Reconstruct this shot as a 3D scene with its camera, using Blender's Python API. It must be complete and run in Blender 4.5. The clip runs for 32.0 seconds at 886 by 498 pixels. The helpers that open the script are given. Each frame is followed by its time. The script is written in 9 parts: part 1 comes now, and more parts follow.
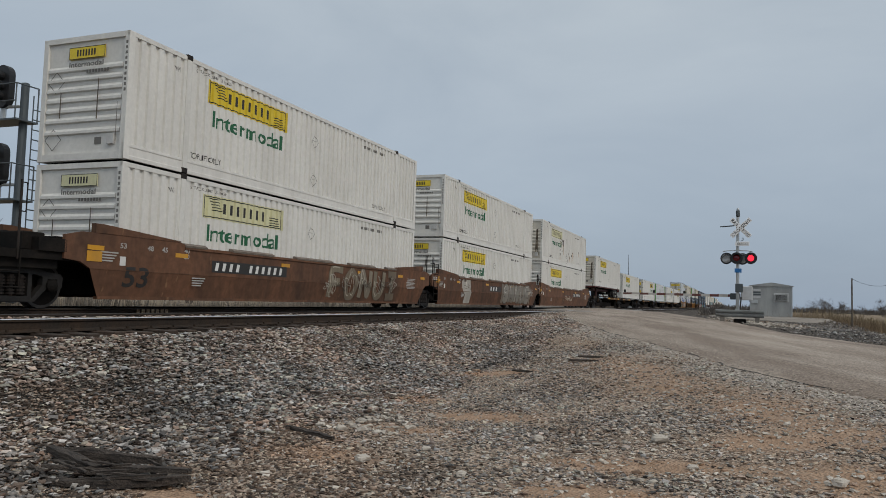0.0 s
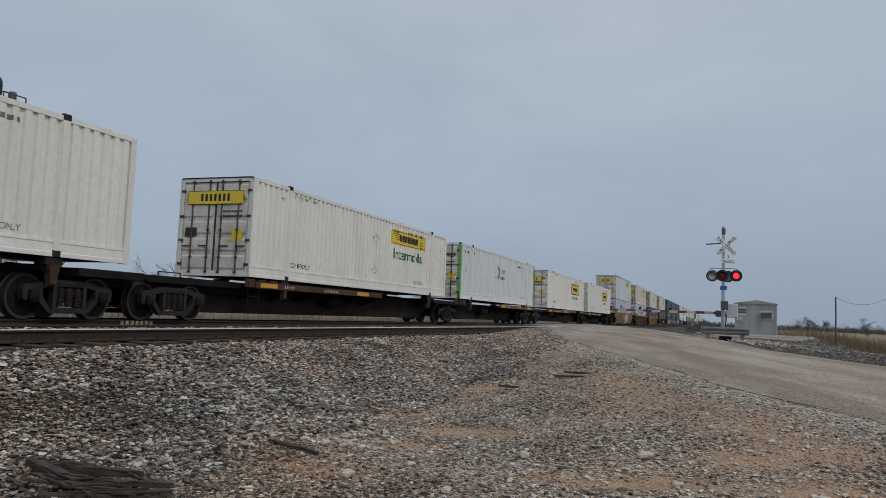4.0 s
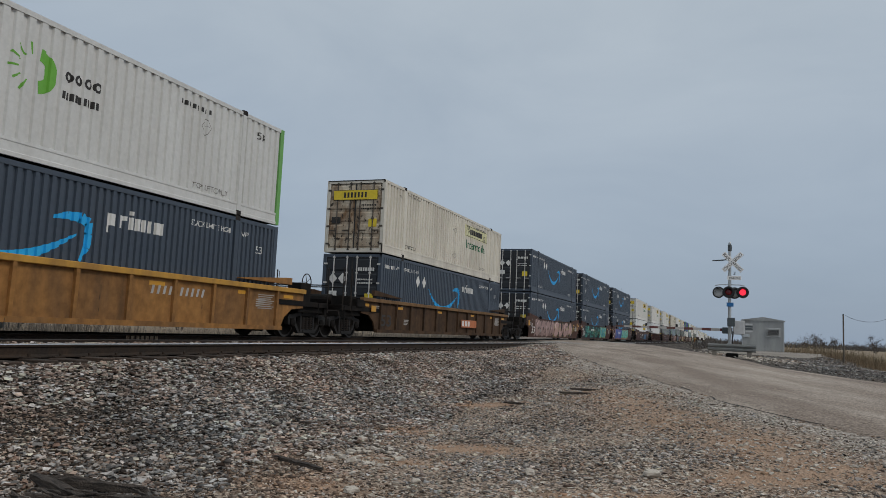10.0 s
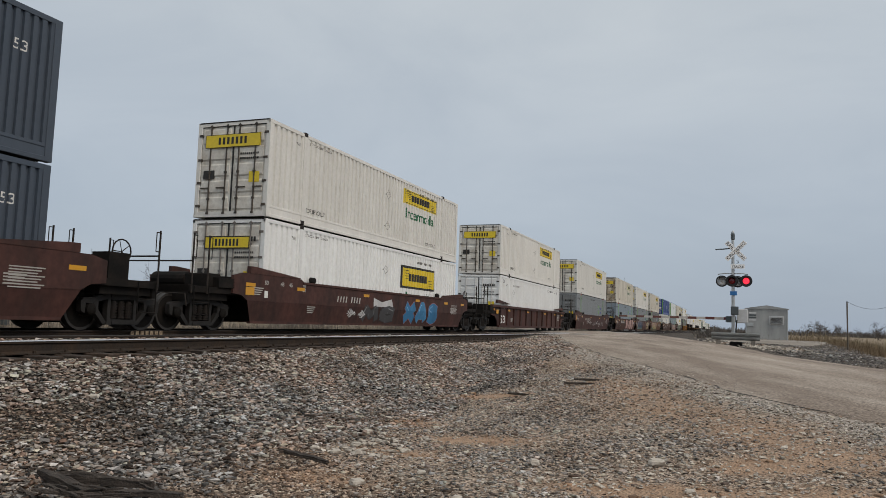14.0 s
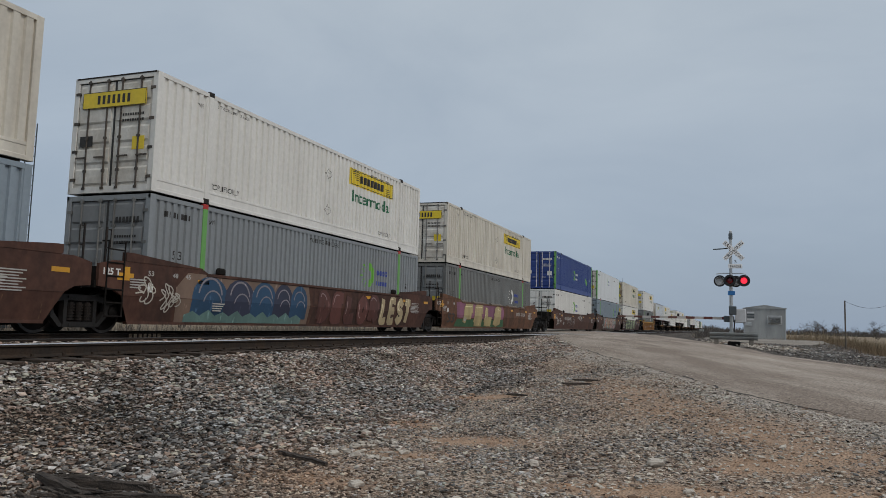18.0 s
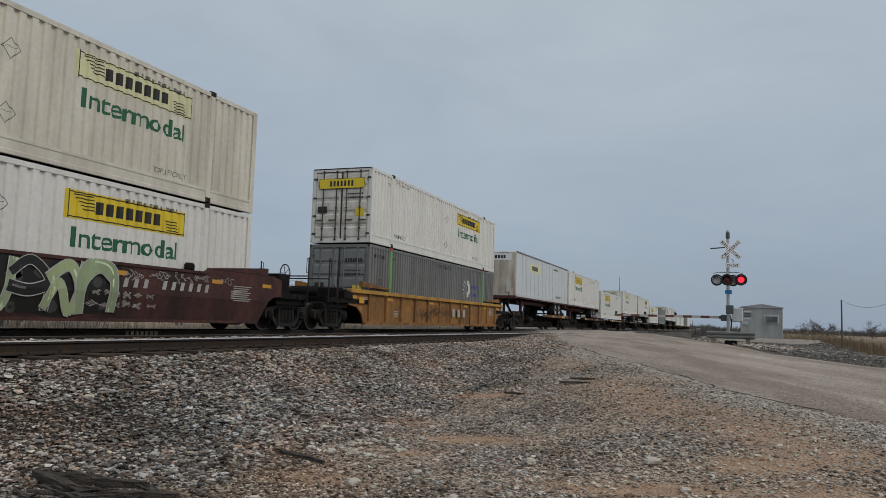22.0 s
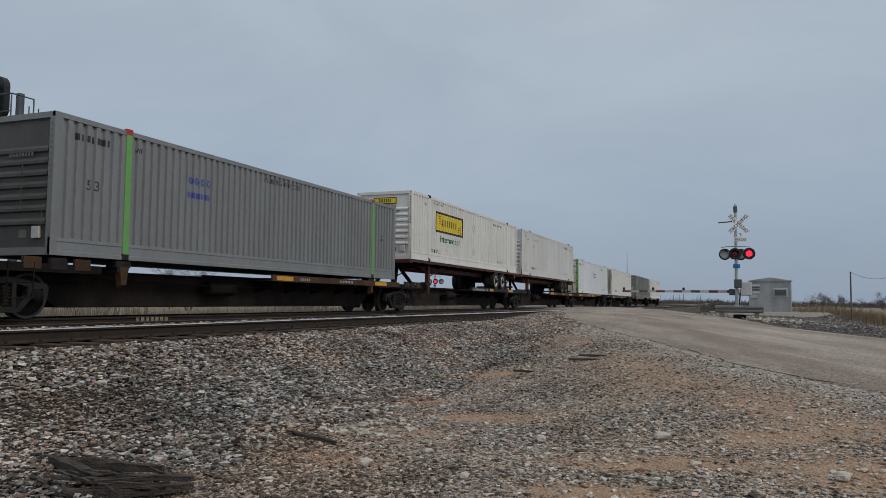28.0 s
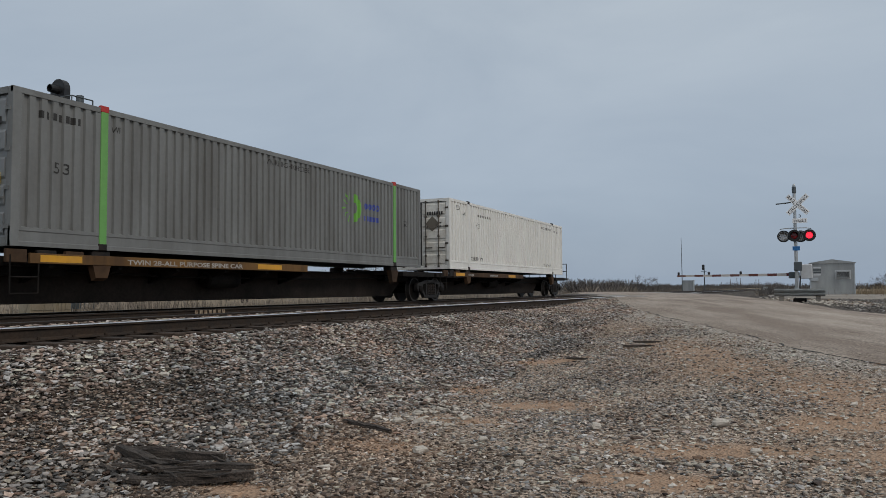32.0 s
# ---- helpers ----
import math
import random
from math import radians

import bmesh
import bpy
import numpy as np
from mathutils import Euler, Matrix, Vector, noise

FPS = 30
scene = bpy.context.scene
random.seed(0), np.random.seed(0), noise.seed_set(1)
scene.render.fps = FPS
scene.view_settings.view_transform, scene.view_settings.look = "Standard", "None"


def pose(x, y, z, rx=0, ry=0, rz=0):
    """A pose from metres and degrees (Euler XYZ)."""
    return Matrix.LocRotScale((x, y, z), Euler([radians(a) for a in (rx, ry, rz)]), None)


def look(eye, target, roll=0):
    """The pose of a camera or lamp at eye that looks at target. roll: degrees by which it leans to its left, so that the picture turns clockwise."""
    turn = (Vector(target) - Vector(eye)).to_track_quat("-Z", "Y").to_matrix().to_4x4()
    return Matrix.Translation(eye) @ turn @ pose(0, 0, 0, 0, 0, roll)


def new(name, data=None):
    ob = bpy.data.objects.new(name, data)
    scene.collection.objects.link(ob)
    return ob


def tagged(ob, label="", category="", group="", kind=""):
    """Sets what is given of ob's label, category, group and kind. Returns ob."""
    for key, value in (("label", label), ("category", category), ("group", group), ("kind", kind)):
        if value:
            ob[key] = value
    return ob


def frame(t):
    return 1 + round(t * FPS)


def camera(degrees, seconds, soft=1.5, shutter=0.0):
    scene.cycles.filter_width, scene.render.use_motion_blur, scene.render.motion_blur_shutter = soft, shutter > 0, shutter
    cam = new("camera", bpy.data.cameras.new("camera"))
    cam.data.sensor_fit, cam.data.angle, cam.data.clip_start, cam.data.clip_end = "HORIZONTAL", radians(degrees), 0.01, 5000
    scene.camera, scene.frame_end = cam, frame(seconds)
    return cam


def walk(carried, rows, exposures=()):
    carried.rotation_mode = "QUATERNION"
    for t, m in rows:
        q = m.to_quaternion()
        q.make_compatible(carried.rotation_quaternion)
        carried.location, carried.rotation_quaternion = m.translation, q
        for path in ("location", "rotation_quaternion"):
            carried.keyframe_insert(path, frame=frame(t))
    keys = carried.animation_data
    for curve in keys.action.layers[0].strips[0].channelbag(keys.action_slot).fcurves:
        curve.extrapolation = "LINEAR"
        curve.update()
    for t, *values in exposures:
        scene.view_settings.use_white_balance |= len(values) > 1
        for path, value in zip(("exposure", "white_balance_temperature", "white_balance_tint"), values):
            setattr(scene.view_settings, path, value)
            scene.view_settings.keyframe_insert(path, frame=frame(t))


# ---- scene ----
# Plan: the loaded track runs along y, rail tops at z = 0; the camera stands at x = 0, y = 0.
import itertools

EYE = (0.0, 0.0, 0.43)
# seconds, turn to the left of the track's line, tilt upwards, lean (degrees)
PATH = [
    (0, 21.42, 3.83, 1.75),    (0.5, 21.17, 4.25, 2.06),    (1, 20.84, 4.82, 2.28),    (1.5, 20.70, 5.01, 2.45),
    (2, 20.52, 4.91, 2.31),    (2.5, 20.28, 4.72, 2.01),    (3, 20.28, 4.60, 1.89),    (3.5, 20.40, 4.81, 2.10),
    (5.5, 20.51, 5.34, 2.59),    (6, 20.50, 5.77, 2.73),    (6.5, 20.40, 5.97, 2.81),    (7, 20.38, 5.97, 2.84),
    (7.5, 20.49, 5.91, 2.95),    (8, 20.64, 5.92, 2.93),    (8.5, 20.79, 6.08, 2.91),    (9, 20.84, 6.18, 2.84),
    (9.5, 20.89, 6.17, 2.68),    (10, 20.97, 6.14, 2.51),    (10.5, 21.05, 6.16, 2.40),    (11, 21.11, 6.13, 2.29),
    (11.5, 21.14, 6.04, 2.14),    (12, 21.03, 5.87, 2.04),    (12.5, 21.03, 5.68, 1.93),    (13, 21.07, 5.59, 1.87),
    (13.5, 21.13, 5.52, 1.87),    (14, 21.15, 5.53, 1.85),    (14.5, 21.13, 5.59, 1.87),    (16.5, 21.01, 5.74, 1.68),
    (17, 20.97, 5.75, 1.54),    (17.5, 21.00, 5.69, 1.59),    (18, 21.00, 5.62, 1.57),    (18.5, 20.96, 5.63, 1.52),
    (19, 20.87, 5.63, 1.43),    (19.5, 20.77, 5.70, 1.40),    (20, 20.69, 5.83, 1.44),    (20.5, 20.67, 5.76, 1.64),
    (21, 20.72, 5.72, 1.64),    (21.5, 20.79, 5.66, 1.72),    (22, 20.81, 5.50, 1.70),    (22.5, 20.77, 5.28, 1.59),
    (23, 20.76, 5.00, 1.46),    (23.5, 20.68, 4.66, 1.19),    (24, 20.58, 4.38, 0.81),    (24.5, 20.57, 4.22, 0.56),
    (25, 20.60, 4.14, 0.48),    (25.5, 20.66, 4.14, 0.31),    (27.5, 21.17, 4.10, 0.56),    (28, 21.30, 3.97, 0.55),
    (28.5, 21.35, 3.86, 0.58),    (29, 21.34, 3.71, 0.54),    (29.5, 21.21, 3.38, 0.42),    (30, 21.12, 3.08, 0.17),
    (30.5, 21.32, 2.88, 0.05),    (31, 21.76, 2.89, -0.21),    (31.5, 22.72, 2.92, -0.30),    (32, 25.13, 3.11, -0.42),
]


def eye_row(t, turn, tilt, lean):
    a, b = radians(turn), radians(tilt)
    way = Vector((-math.sin(a) * math.cos(b), math.cos(a) * math.cos(b), math.sin(b)))
    return t, look(EYE, Vector(EYE) + way * 10, lean)


cam = camera(61.0, 32.0, soft=0.35)
walk(cam, [eye_row(*r) for r in PATH], exposures=[(0, 0.06, 6770, 12), (2, 0.04, 6700, 13), (3.5, 0.0, 6600, 12.5), (6, -0.07, 6475, 12), (7.5, -0.09, 6480, 12), (9, -0.08, 6580, 12), (11, 0.04, 6640, 12), (12, 0.05, 6700, 12), (13, 0.26, 6900, 14),
                                                   (14.2, 0.20, 7080, 14), (17, 0.02, 6700, 12), (19, 0.0, 6620, 13), (20, 0.0, 6620, 11.5), (23, -0.01, 6730, 11.5), (25, 0.0, 6700, 12), (28, -0.02, 6590, 12), (30, -0.02, 6600, 13), (32, 0.03, 6660, 12.5)])

# ---- sky, sun, exposure ----
SUN_ELEVATION, SUN_TURN = radians(43), radians(112)
world = bpy.data.worlds.new("sky")
scene.world = world
world.use_nodes = True
wt = world.node_tree
wt.nodes.clear()


def wnode(kind, **values):
    n = wt.nodes.new(kind)
    for k, v in values.items():
        n.inputs[k].default_value = v
    return n


sky = wt.nodes.new("ShaderNodeTexSky")
sky.sky_type, sky.sun_disc = "NISHITA", False
sky.sun_elevation, sky.sun_rotation = SUN_ELEVATION, SUN_TURN
sky.air_density, sky.dust_density, sky.ozone_density = 1.0, 2.0, 1.0
coord = wt.nodes.new("ShaderNodeTexCoord")
flat = wt.nodes.new("ShaderNodeMapping")
flat.inputs["Scale"].default_value = (1.0, 1.0, 2.6)
clouds = wnode("ShaderNodeTexNoise", Scale=2.2, Detail=6.0, Roughness=0.55)
clouds.inputs["Distortion"].default_value = 0.4
cover = wt.nodes.new("ShaderNodeValToRGB")
cover.color_ramp.elements[0].position, cover.color_ramp.elements[0].color = 0.30, (3.36, 4.02, 4.56, 1)
cover.color_ramp.elements[1].position, cover.color_ramp.elements[1].color = 0.72, (4.20, 4.86, 5.28, 1)
height = wt.nodes.new("ShaderNodeSeparateXYZ")
low = wt.nodes.new("ShaderNodeValToRGB")
low.color_ramp.elements[0].position, low.color_ramp.elements[0].color = 0.0, (0.665, 0.725, 0.835, 1)
low.color_ramp.elements[1].position, low.color_ramp.elements[1].color = 0.55, (1.12, 1.10, 1.08, 1)
shade = wt.nodes.new("ShaderNodeMix")
shade.data_type, shade.blend_type = "RGBA", "MULTIPLY"
shade.inputs[0].default_value = 1.0
veil = wt.nodes.new("ShaderNodeMix")
veil.data_type = "RGBA"
veil.inputs[0].default_value = 0.9
back = wnode("ShaderNodeBackground", Strength=0.118)
wout = wt.nodes.new("ShaderNodeOutputWorld")
for a, b in ((coord.outputs["Generated"], flat.inputs["Vector"]), (flat.outputs[0], clouds.inputs["Vector"]), (clouds.outputs[0], cover.inputs[0]),
             (coord.outputs["Generated"], height.inputs[0]), (height.outputs[2], low.inputs[0]), (cover.outputs[0], shade.inputs[6]), (low.outputs[0], shade.inputs[7]),
             (sky.outputs[0], veil.inputs[6]), (shade.outputs[2], veil.inputs[7]), (veil.outputs[2], back.inputs["Color"]), (back.outputs[0], wout.inputs[0])):
    wt.links.new(a, b)

sun = new("sun", bpy.data.lights.new("sun", "SUN"))
sun.data.energy, sun.data.angle, sun.data.color = 1.15, radians(20), (1.0, 0.95, 0.87)
sun.matrix_world = look((30, -12, 30), (0, 0, 0))
scene.view_settings.exposure = 0.0


# ---- materials ----
def mat(name, rgb, rough=0.6, metal=0.0, other=None, amount=0.5, scale=3.0, streak=1.0, grain=0.0, grain_scale=60.0, bump=0.0, spots=None, spot_at=0.66, island=0.0, per_object=0.0, gloss=0.5):
    """A painted, worn or mineral surface: a base colour, a second colour in noise patches (streak < 1 draws them out downwards), fine grain, spots of wear."""
    m = bpy.data.materials.new(name)
    m.use_nodes = True
    t = m.node_tree
    p = t.nodes["Principled BSDF"]
    p.inputs["Roughness"].default_value, p.inputs["Metallic"].default_value = rough, metal
    p.inputs["Specular IOR Level"].default_value = gloss
    co = t.nodes.new("ShaderNodeTexCoord")
    mp = t.nodes.new("ShaderNodeMapping")
    mp.inputs["Scale"].default_value = (1, 1, streak)
    t.links.new(co.outputs["Object"], mp.inputs["Vector"])
    if per_object:
        info = t.nodes.new("ShaderNodeObjectInfo")
        shift = t.nodes.new("ShaderNodeVectorMath")
        shift.operation = "SCALE"
        shift.inputs[0].default_value = (37.0, 19.0, 53.0)
        t.links.new(info.outputs["Random"], shift.inputs["Scale"])
        t.links.new(shift.outputs[0], mp.inputs["Location"])
    colour = t.nodes.new("ShaderNodeRGB")
    colour.outputs[0].default_value = (*rgb, 1)
    last = colour.outputs[0]

    def noise_mask(sc, detail, a, b, vec):
        n = t.nodes.new("ShaderNodeTexNoise")
        n.inputs["Scale"].default_value, n.inputs["Detail"].default_value, n.inputs["Roughness"].default_value = sc, detail, 0.6
        t.links.new(vec, n.inputs["Vector"])
        r = t.nodes.new("ShaderNodeMapRange")
        r.inputs["From Min"].default_value, r.inputs["From Max"].default_value = a, b
        t.links.new(n.outputs["Fac"], r.inputs["Value"])
        return n, r

    def mix(fac, a, b, blend="MIX"):
        x = t.nodes.new("ShaderNodeMix")
        x.data_type, x.blend_type = "RGBA", blend
        for v, i in ((fac, 0), (a, 6), (b, 7)):
            if isinstance(v, (int, float)):
                x.inputs[i].default_value = v
            elif isinstance(v, tuple):
                x.inputs[i].default_value = (*v, 1)
            else:
                t.links.new(v, x.inputs[i])
        return x.outputs[2]

    def times(v, k):
        x = t.nodes.new("ShaderNodeMath")
        x.operation = "MULTIPLY"
        t.links.new(v, x.inputs[0])
        x.inputs[1].default_value = k
        return x.outputs[0]

    if other:
        _, r = noise_mask(scale, 5, 0.38, 0.68, mp.outputs[0])
        last = mix(times(r.outputs[0], amount), last, other)
    if spots:
        _, r = noise_mask(scale * 4.3, 4, spot_at, spot_at + 0.05, co.outputs["Object"] if not per_object else mp.outputs[0])
        last = mix(r.outputs[0], last, spots)
    if island or per_object > 0:
        g = t.nodes.new("ShaderNodeNewGeometry") if island else None
        src = g.outputs["Random Per Island"] if island else info.outputs["Random"]
        k = island or per_object
        r = t.nodes.new("ShaderNodeMapRange")
        r.inputs["To Min"].default_value, r.inputs["To Max"].default_value = 1 - k, 1 + k
        t.links.new(src, r.inputs["Value"])
        last = mix(1.0, last, r.outputs[0], "MULTIPLY")
    if grain or bump:
        n, r = noise_mask(grain_scale, 3, 0.3, 0.7, co.outputs["Object"])
        if grain:
            r.inputs["To Min"].default_value, r.inputs["To Max"].default_value = 1 - grain, 1 + grain
            last = mix(1.0, last, r.outputs[0], "MULTIPLY")
        if bump:
            bp = t.nodes.new("ShaderNodeBump")
            bp.inputs["Strength"].default_value, bp.inputs["Distance"].default_value = bump, 0.02
            t.links.new(n.outputs["Fac"], bp.inputs["Height"])
            t.links.new(bp.outputs[0], p.inputs["Normal"])
    t.links.new(last, p.inputs["Base Color"])
    return m


GRIME = (0.16, 0.12, 0.085)


def paint(name, rgb, amount=0.35, rough=0.55, dirt=GRIME, spots=None, spot_at=0.70, gloss=0.4, grain=0.06):
    return mat(name, rgb, rough, other=dirt, amount=amount, scale=1.3, streak=0.22, grain=grain, grain_scale=9 if grain < 0.1 else 5, spots=spots, spot_at=spot_at, per_object=0.04, gloss=gloss)


WHITE = paint("white_paint", (0.695, 0.685, 0.648), 0.16, dirt=(0.24, 0.21, 0.17))
WHITE_OLD = paint("aged_white_paint", (0.64, 0.605, 0.525), 0.34, spots=(0.30, 0.22, 0.14), spot_at=0.76)
WHITE_COOL = paint("cool_white_paint", (0.645, 0.672, 0.682), 0.14)
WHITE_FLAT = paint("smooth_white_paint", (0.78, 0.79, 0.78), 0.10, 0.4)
PALE_GREY = paint("pale_grey_paint", (0.52, 0.54, 0.57), 0.15)
GREY = paint("grey_paint", (0.235, 0.255, 0.268), 0.25, dirt=(0.13, 0.13, 0.125))
GREY_WARM = paint("warm_grey_paint", (0.175, 0.18, 0.175), 0.6, dirt=(0.085, 0.08, 0.072))
GREY_BLUE = paint("blue_grey_paint", (0.23, 0.28, 0.322), 0.2, dirt=(0.15, 0.16, 0.165))
NAVY = paint("dark_slate_paint", (0.049, 0.066, 0.091), 0.12, 0.5, dirt=(0.08, 0.08, 0.08))
# colour of the slate containers' doors, much darker than their sides
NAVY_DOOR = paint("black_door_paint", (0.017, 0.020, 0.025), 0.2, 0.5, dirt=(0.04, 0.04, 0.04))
BLUE = paint("deep_blue_paint", (0.018, 0.045, 0.20), 0.10, 0.45, dirt=(0.05, 0.06, 0.09))
DOOR_DIRTY = mat("road_stained_white_paint", (0.66, 0.64, 0.59), 0.6, other=(0.30, 0.24, 0.17), amount=0.5, scale=2.2, streak=0.9, grain=0.1, grain_scale=9, spots=(0.12, 0.085, 0.055), spot_at=0.70, per_object=0.04)
DOOR_RUSTY = mat("rust_stained_white_paint", (0.58, 0.51, 0.40), 0.7, other=(0.17, 0.095, 0.045), amount=1.0, scale=1.7, streak=0.6, grain=0.15, grain_scale=9, spots=(0.035, 0.022, 0.014), spot_at=0.58, per_object=0.06)
END_STAINED = mat("rain_stained_white_paint", (0.62, 0.57, 0.49), 0.6, other=(0.15, 0.10, 0.062), amount=0.9, scale=1.6, streak=0.16, grain=0.08, grain_scale=9, spots=(0.15, 0.09, 0.05), spot_at=0.72)
BROWN_MID = paint("oxide_brown_paint", (0.088, 0.041, 0.029), 0.85, 0.75, dirt=(0.036, 0.022, 0.018), spots=(0.15, 0.085, 0.05), spot_at=0.68, gloss=0.25, grain=0.22)
WHITE_DULL = paint("dull_grey_white_paint", (0.60, 0.605, 0.59), 0.18, dirt=(0.22, 0.19, 0.15))
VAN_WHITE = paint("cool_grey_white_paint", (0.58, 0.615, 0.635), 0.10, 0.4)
DECK_OCHRE = paint("grimy_ochre_paint", (0.17, 0.090, 0.032), 0.9, 0.8, dirt=(0.042, 0.026, 0.018), spots=(0.30, 0.165, 0.045), spot_at=0.64, gloss=0.2)
# colour of the slate grey container's end wall, darker than its sides
END_DARK = paint("dark_end_paint", (0.082, 0.080, 0.076), 0.5, dirt=(0.04, 0.037, 0.033))
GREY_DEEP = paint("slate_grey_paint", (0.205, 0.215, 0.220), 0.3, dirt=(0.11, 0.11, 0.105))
RIM_PAINT = paint("chalky_rim_paint", (0.42, 0.41, 0.39), 0.5, 0.5, dirt=(0.14, 0.11, 0.09))
RIM_RUSTY = paint("rusty_rim_paint", (0.17, 0.13, 0.10), 0.7, 0.7, dirt=(0.06, 0.04, 0.03))
RUST_SPOT = mat("flaking_rust", (0.026, 0.015, 0.010), 0.9, other=(0.10, 0.048, 0.022), amount=0.6, scale=9, grain=0.3, grain_scale=40)
RUST_RUN = mat("rust_run_off", (0.54, 0.40, 0.28), 0.8, other=(0.64, 0.58, 0.50), amount=0.8, scale=4, streak=0.3)
ROD_GREY = paint("dull_grey_lock_rod", (0.16, 0.155, 0.15), 0.4)
ROD_DARK = paint("grimy_lock_rod", (0.036, 0.031, 0.027), 0.4)
GREEN = paint("lime_green_paint", (0.135, 0.37, 0.095), 0.2)
STAIN = mat("sooty_stain", (0.050, 0.038, 0.028), 0.85, other=(0.36, 0.30, 0.22), amount=0.7, scale=7, streak=0.4)
BROWN = paint("mineral_brown_paint", (0.150, 0.072, 0.041), 0.85, 0.75, dirt=(0.062, 0.036, 0.025), spots=(0.20, 0.11, 0.06), spot_at=0.66, gloss=0.25, grain=0.22)
BROWN_DARK = paint("dark_brown_paint", (0.076, 0.032, 0.026), 0.85, 0.7, dirt=(0.026, 0.017, 0.015), gloss=0.25, grain=0.22)
BROWN_RIB = paint("faded_brown_paint", (0.078, 0.044, 0.024), 0.85, 0.8, dirt=(0.030, 0.020, 0.014), spots=(0.14, 0.075, 0.036), gloss=0.2, grain=0.22)
TAN_SILL = paint("worn_tan_paint", (0.20, 0.115, 0.055), 0.8, 0.8, dirt=(0.075, 0.045, 0.026), gloss=0.2, grain=0.22)
YELLOW_CAR = paint("ochre_yellow_paint", (0.30, 0.145, 0.046), 0.85, 0.75, dirt=(0.115, 0.065, 0.034), spots=(0.07, 0.04, 0.025), spot_at=0.67, gloss=0.2, grain=0.22)
YELLOW_SILL = paint("bright_ochre_paint", (0.50, 0.27, 0.055), 0.7, 0.75, dirt=(0.20, 0.11, 0.05), gloss=0.2)
SPINE_DUSTY = mat("dusty_black_brown_paint", (0.036, 0.027, 0.022), 0.85, other=(0.016, 0.013, 0.011), amount=0.8, scale=1.1, grain=0.2, grain_scale=18, gloss=0.15)
CAST_GREY = mat("dusty_cast_steel", (0.022, 0.020, 0.019), 0.65, other=(0.012, 0.011, 0.010), amount=0.7, scale=3.0, grain=0.25, grain_scale=25, gloss=0.3)
BLACK_STEEL = mat("black_steel", (0.007, 0.0065, 0.006), 0.8, other=(0.022, 0.017, 0.014), amount=0.7, scale=2.2, grain=0.2, grain_scale=20, gloss=0.15)
DARK_STEEL = mat("greasy_steel", (0.013, 0.0115, 0.011), 0.7, 0.0, other=(0.036, 0.026, 0.020), amount=0.7, scale=4, grain=0.2, grain_scale=25, gloss=0.25)
WHEEL_TREAD = mat("worn_wheel_tread", (0.050, 0.046, 0.043), 0.5, 0.4, other=(0.022, 0.018, 0.016), amount=0.5, scale=6)
SHINY = mat("polished_rail_head", (0.82, 0.83, 0.85), 0.34, 0.95, other=(0.60, 0.58, 0.56), amount=0.5, scale=1.2)
# rail head darkened in its colour for the shade under the train
DULL_SHADED_HEAD = mat("dull_shaded_rail_head", (0.045, 0.040, 0.037), 0.7, 0.3, other=(0.025, 0.020, 0.017), amount=0.6, scale=1.2)
RAIL_RUST = mat("rusty_rail_steel", (0.030, 0.024, 0.020), 0.85, other=(0.055, 0.033, 0.020), amount=0.6, scale=3, grain=0.25, grain_scale=30, gloss=0.2)
TIE_WOOD = mat("creosoted_tie_wood", (0.034, 0.024, 0.018), 0.9, other=(0.075, 0.045, 0.028), amount=0.6, scale=5, grain=0.35, grain_scale=30, bump=0.3, per_object=0.2)
YELLOW = paint("logo_yellow_paint", (0.72, 0.54, 0.035), 0.10, 0.5)
YELLOW_PALE = paint("sunbleached_yellow_paint", (0.66, 0.64, 0.40), 0.12, 0.5)
STRIPE = paint("reflector_yellow", (0.62, 0.30, 0.02), 0.25, 0.5)
INK = paint("black_lettering", (0.025, 0.024, 0.023), 0.05, 0.6)
INK_FADED = paint("faded_grey_lettering", (0.16, 0.155, 0.145), 0.2, 0.6)
LETTER_GREEN = paint("dark_green_lettering", (0.010, 0.11, 0.05), 0.06, 0.6)
LETTER_WHITE = paint("white_lettering", (0.68, 0.68, 0.66), 0.15, 0.6)
LETTER_DULL = paint("worn_white_lettering", (0.40, 0.39, 0.37), 0.4, 0.6)
LETTER_BLUE = paint("royal_blue_lettering", (0.012, 0.082, 0.36), 0.05, 0.5)
LETTER_INDIGO = paint("indigo_lettering", (0.045, 0.07, 0.30), 0.05, 0.5)
SKY_BLUE = paint("bright_blue_paint", (0.01, 0.36, 0.74), 0.05, 0.5)
LEAF_GREEN = paint("leaf_green_paint", (0.14, 0.40, 0.05), 0.05, 0.5)
SILVER_PAINT = paint("silver_paint", (0.55, 0.55, 0.54), 0.2, 0.45)
CHASSIS_RED = paint("chassis_red_paint", (0.115, 0.020, 0.015), 0.8, 0.6, dirt=(0.025, 0.014, 0.012))
CHASSIS_RUST = paint("chassis_rust_paint", (0.16, 0.055, 0.026), 0.8, 0.7, dirt=(0.035, 0.02, 0.015))
RUBBER = mat("tyre_rubber", (0.012, 0.012, 0.012), 0.85, grain=0.2, grain_scale=25)
RED_TAPE = paint("red_marker", (0.40, 0.03, 0.025), 0.1)
GALV = mat("galvanized_steel", (0.46, 0.48, 0.49), 0.42, 0.55, other=(0.36, 0.38, 0.39), amount=0.6, scale=3, grain=0.06, grain_scale=30)
ALU = mat("mill_aluminium_sheet", (0.40, 0.405, 0.395), 0.38, 0.5, other=(0.26, 0.265, 0.26), amount=0.9, scale=1.3, streak=0.3, grain=0.04)
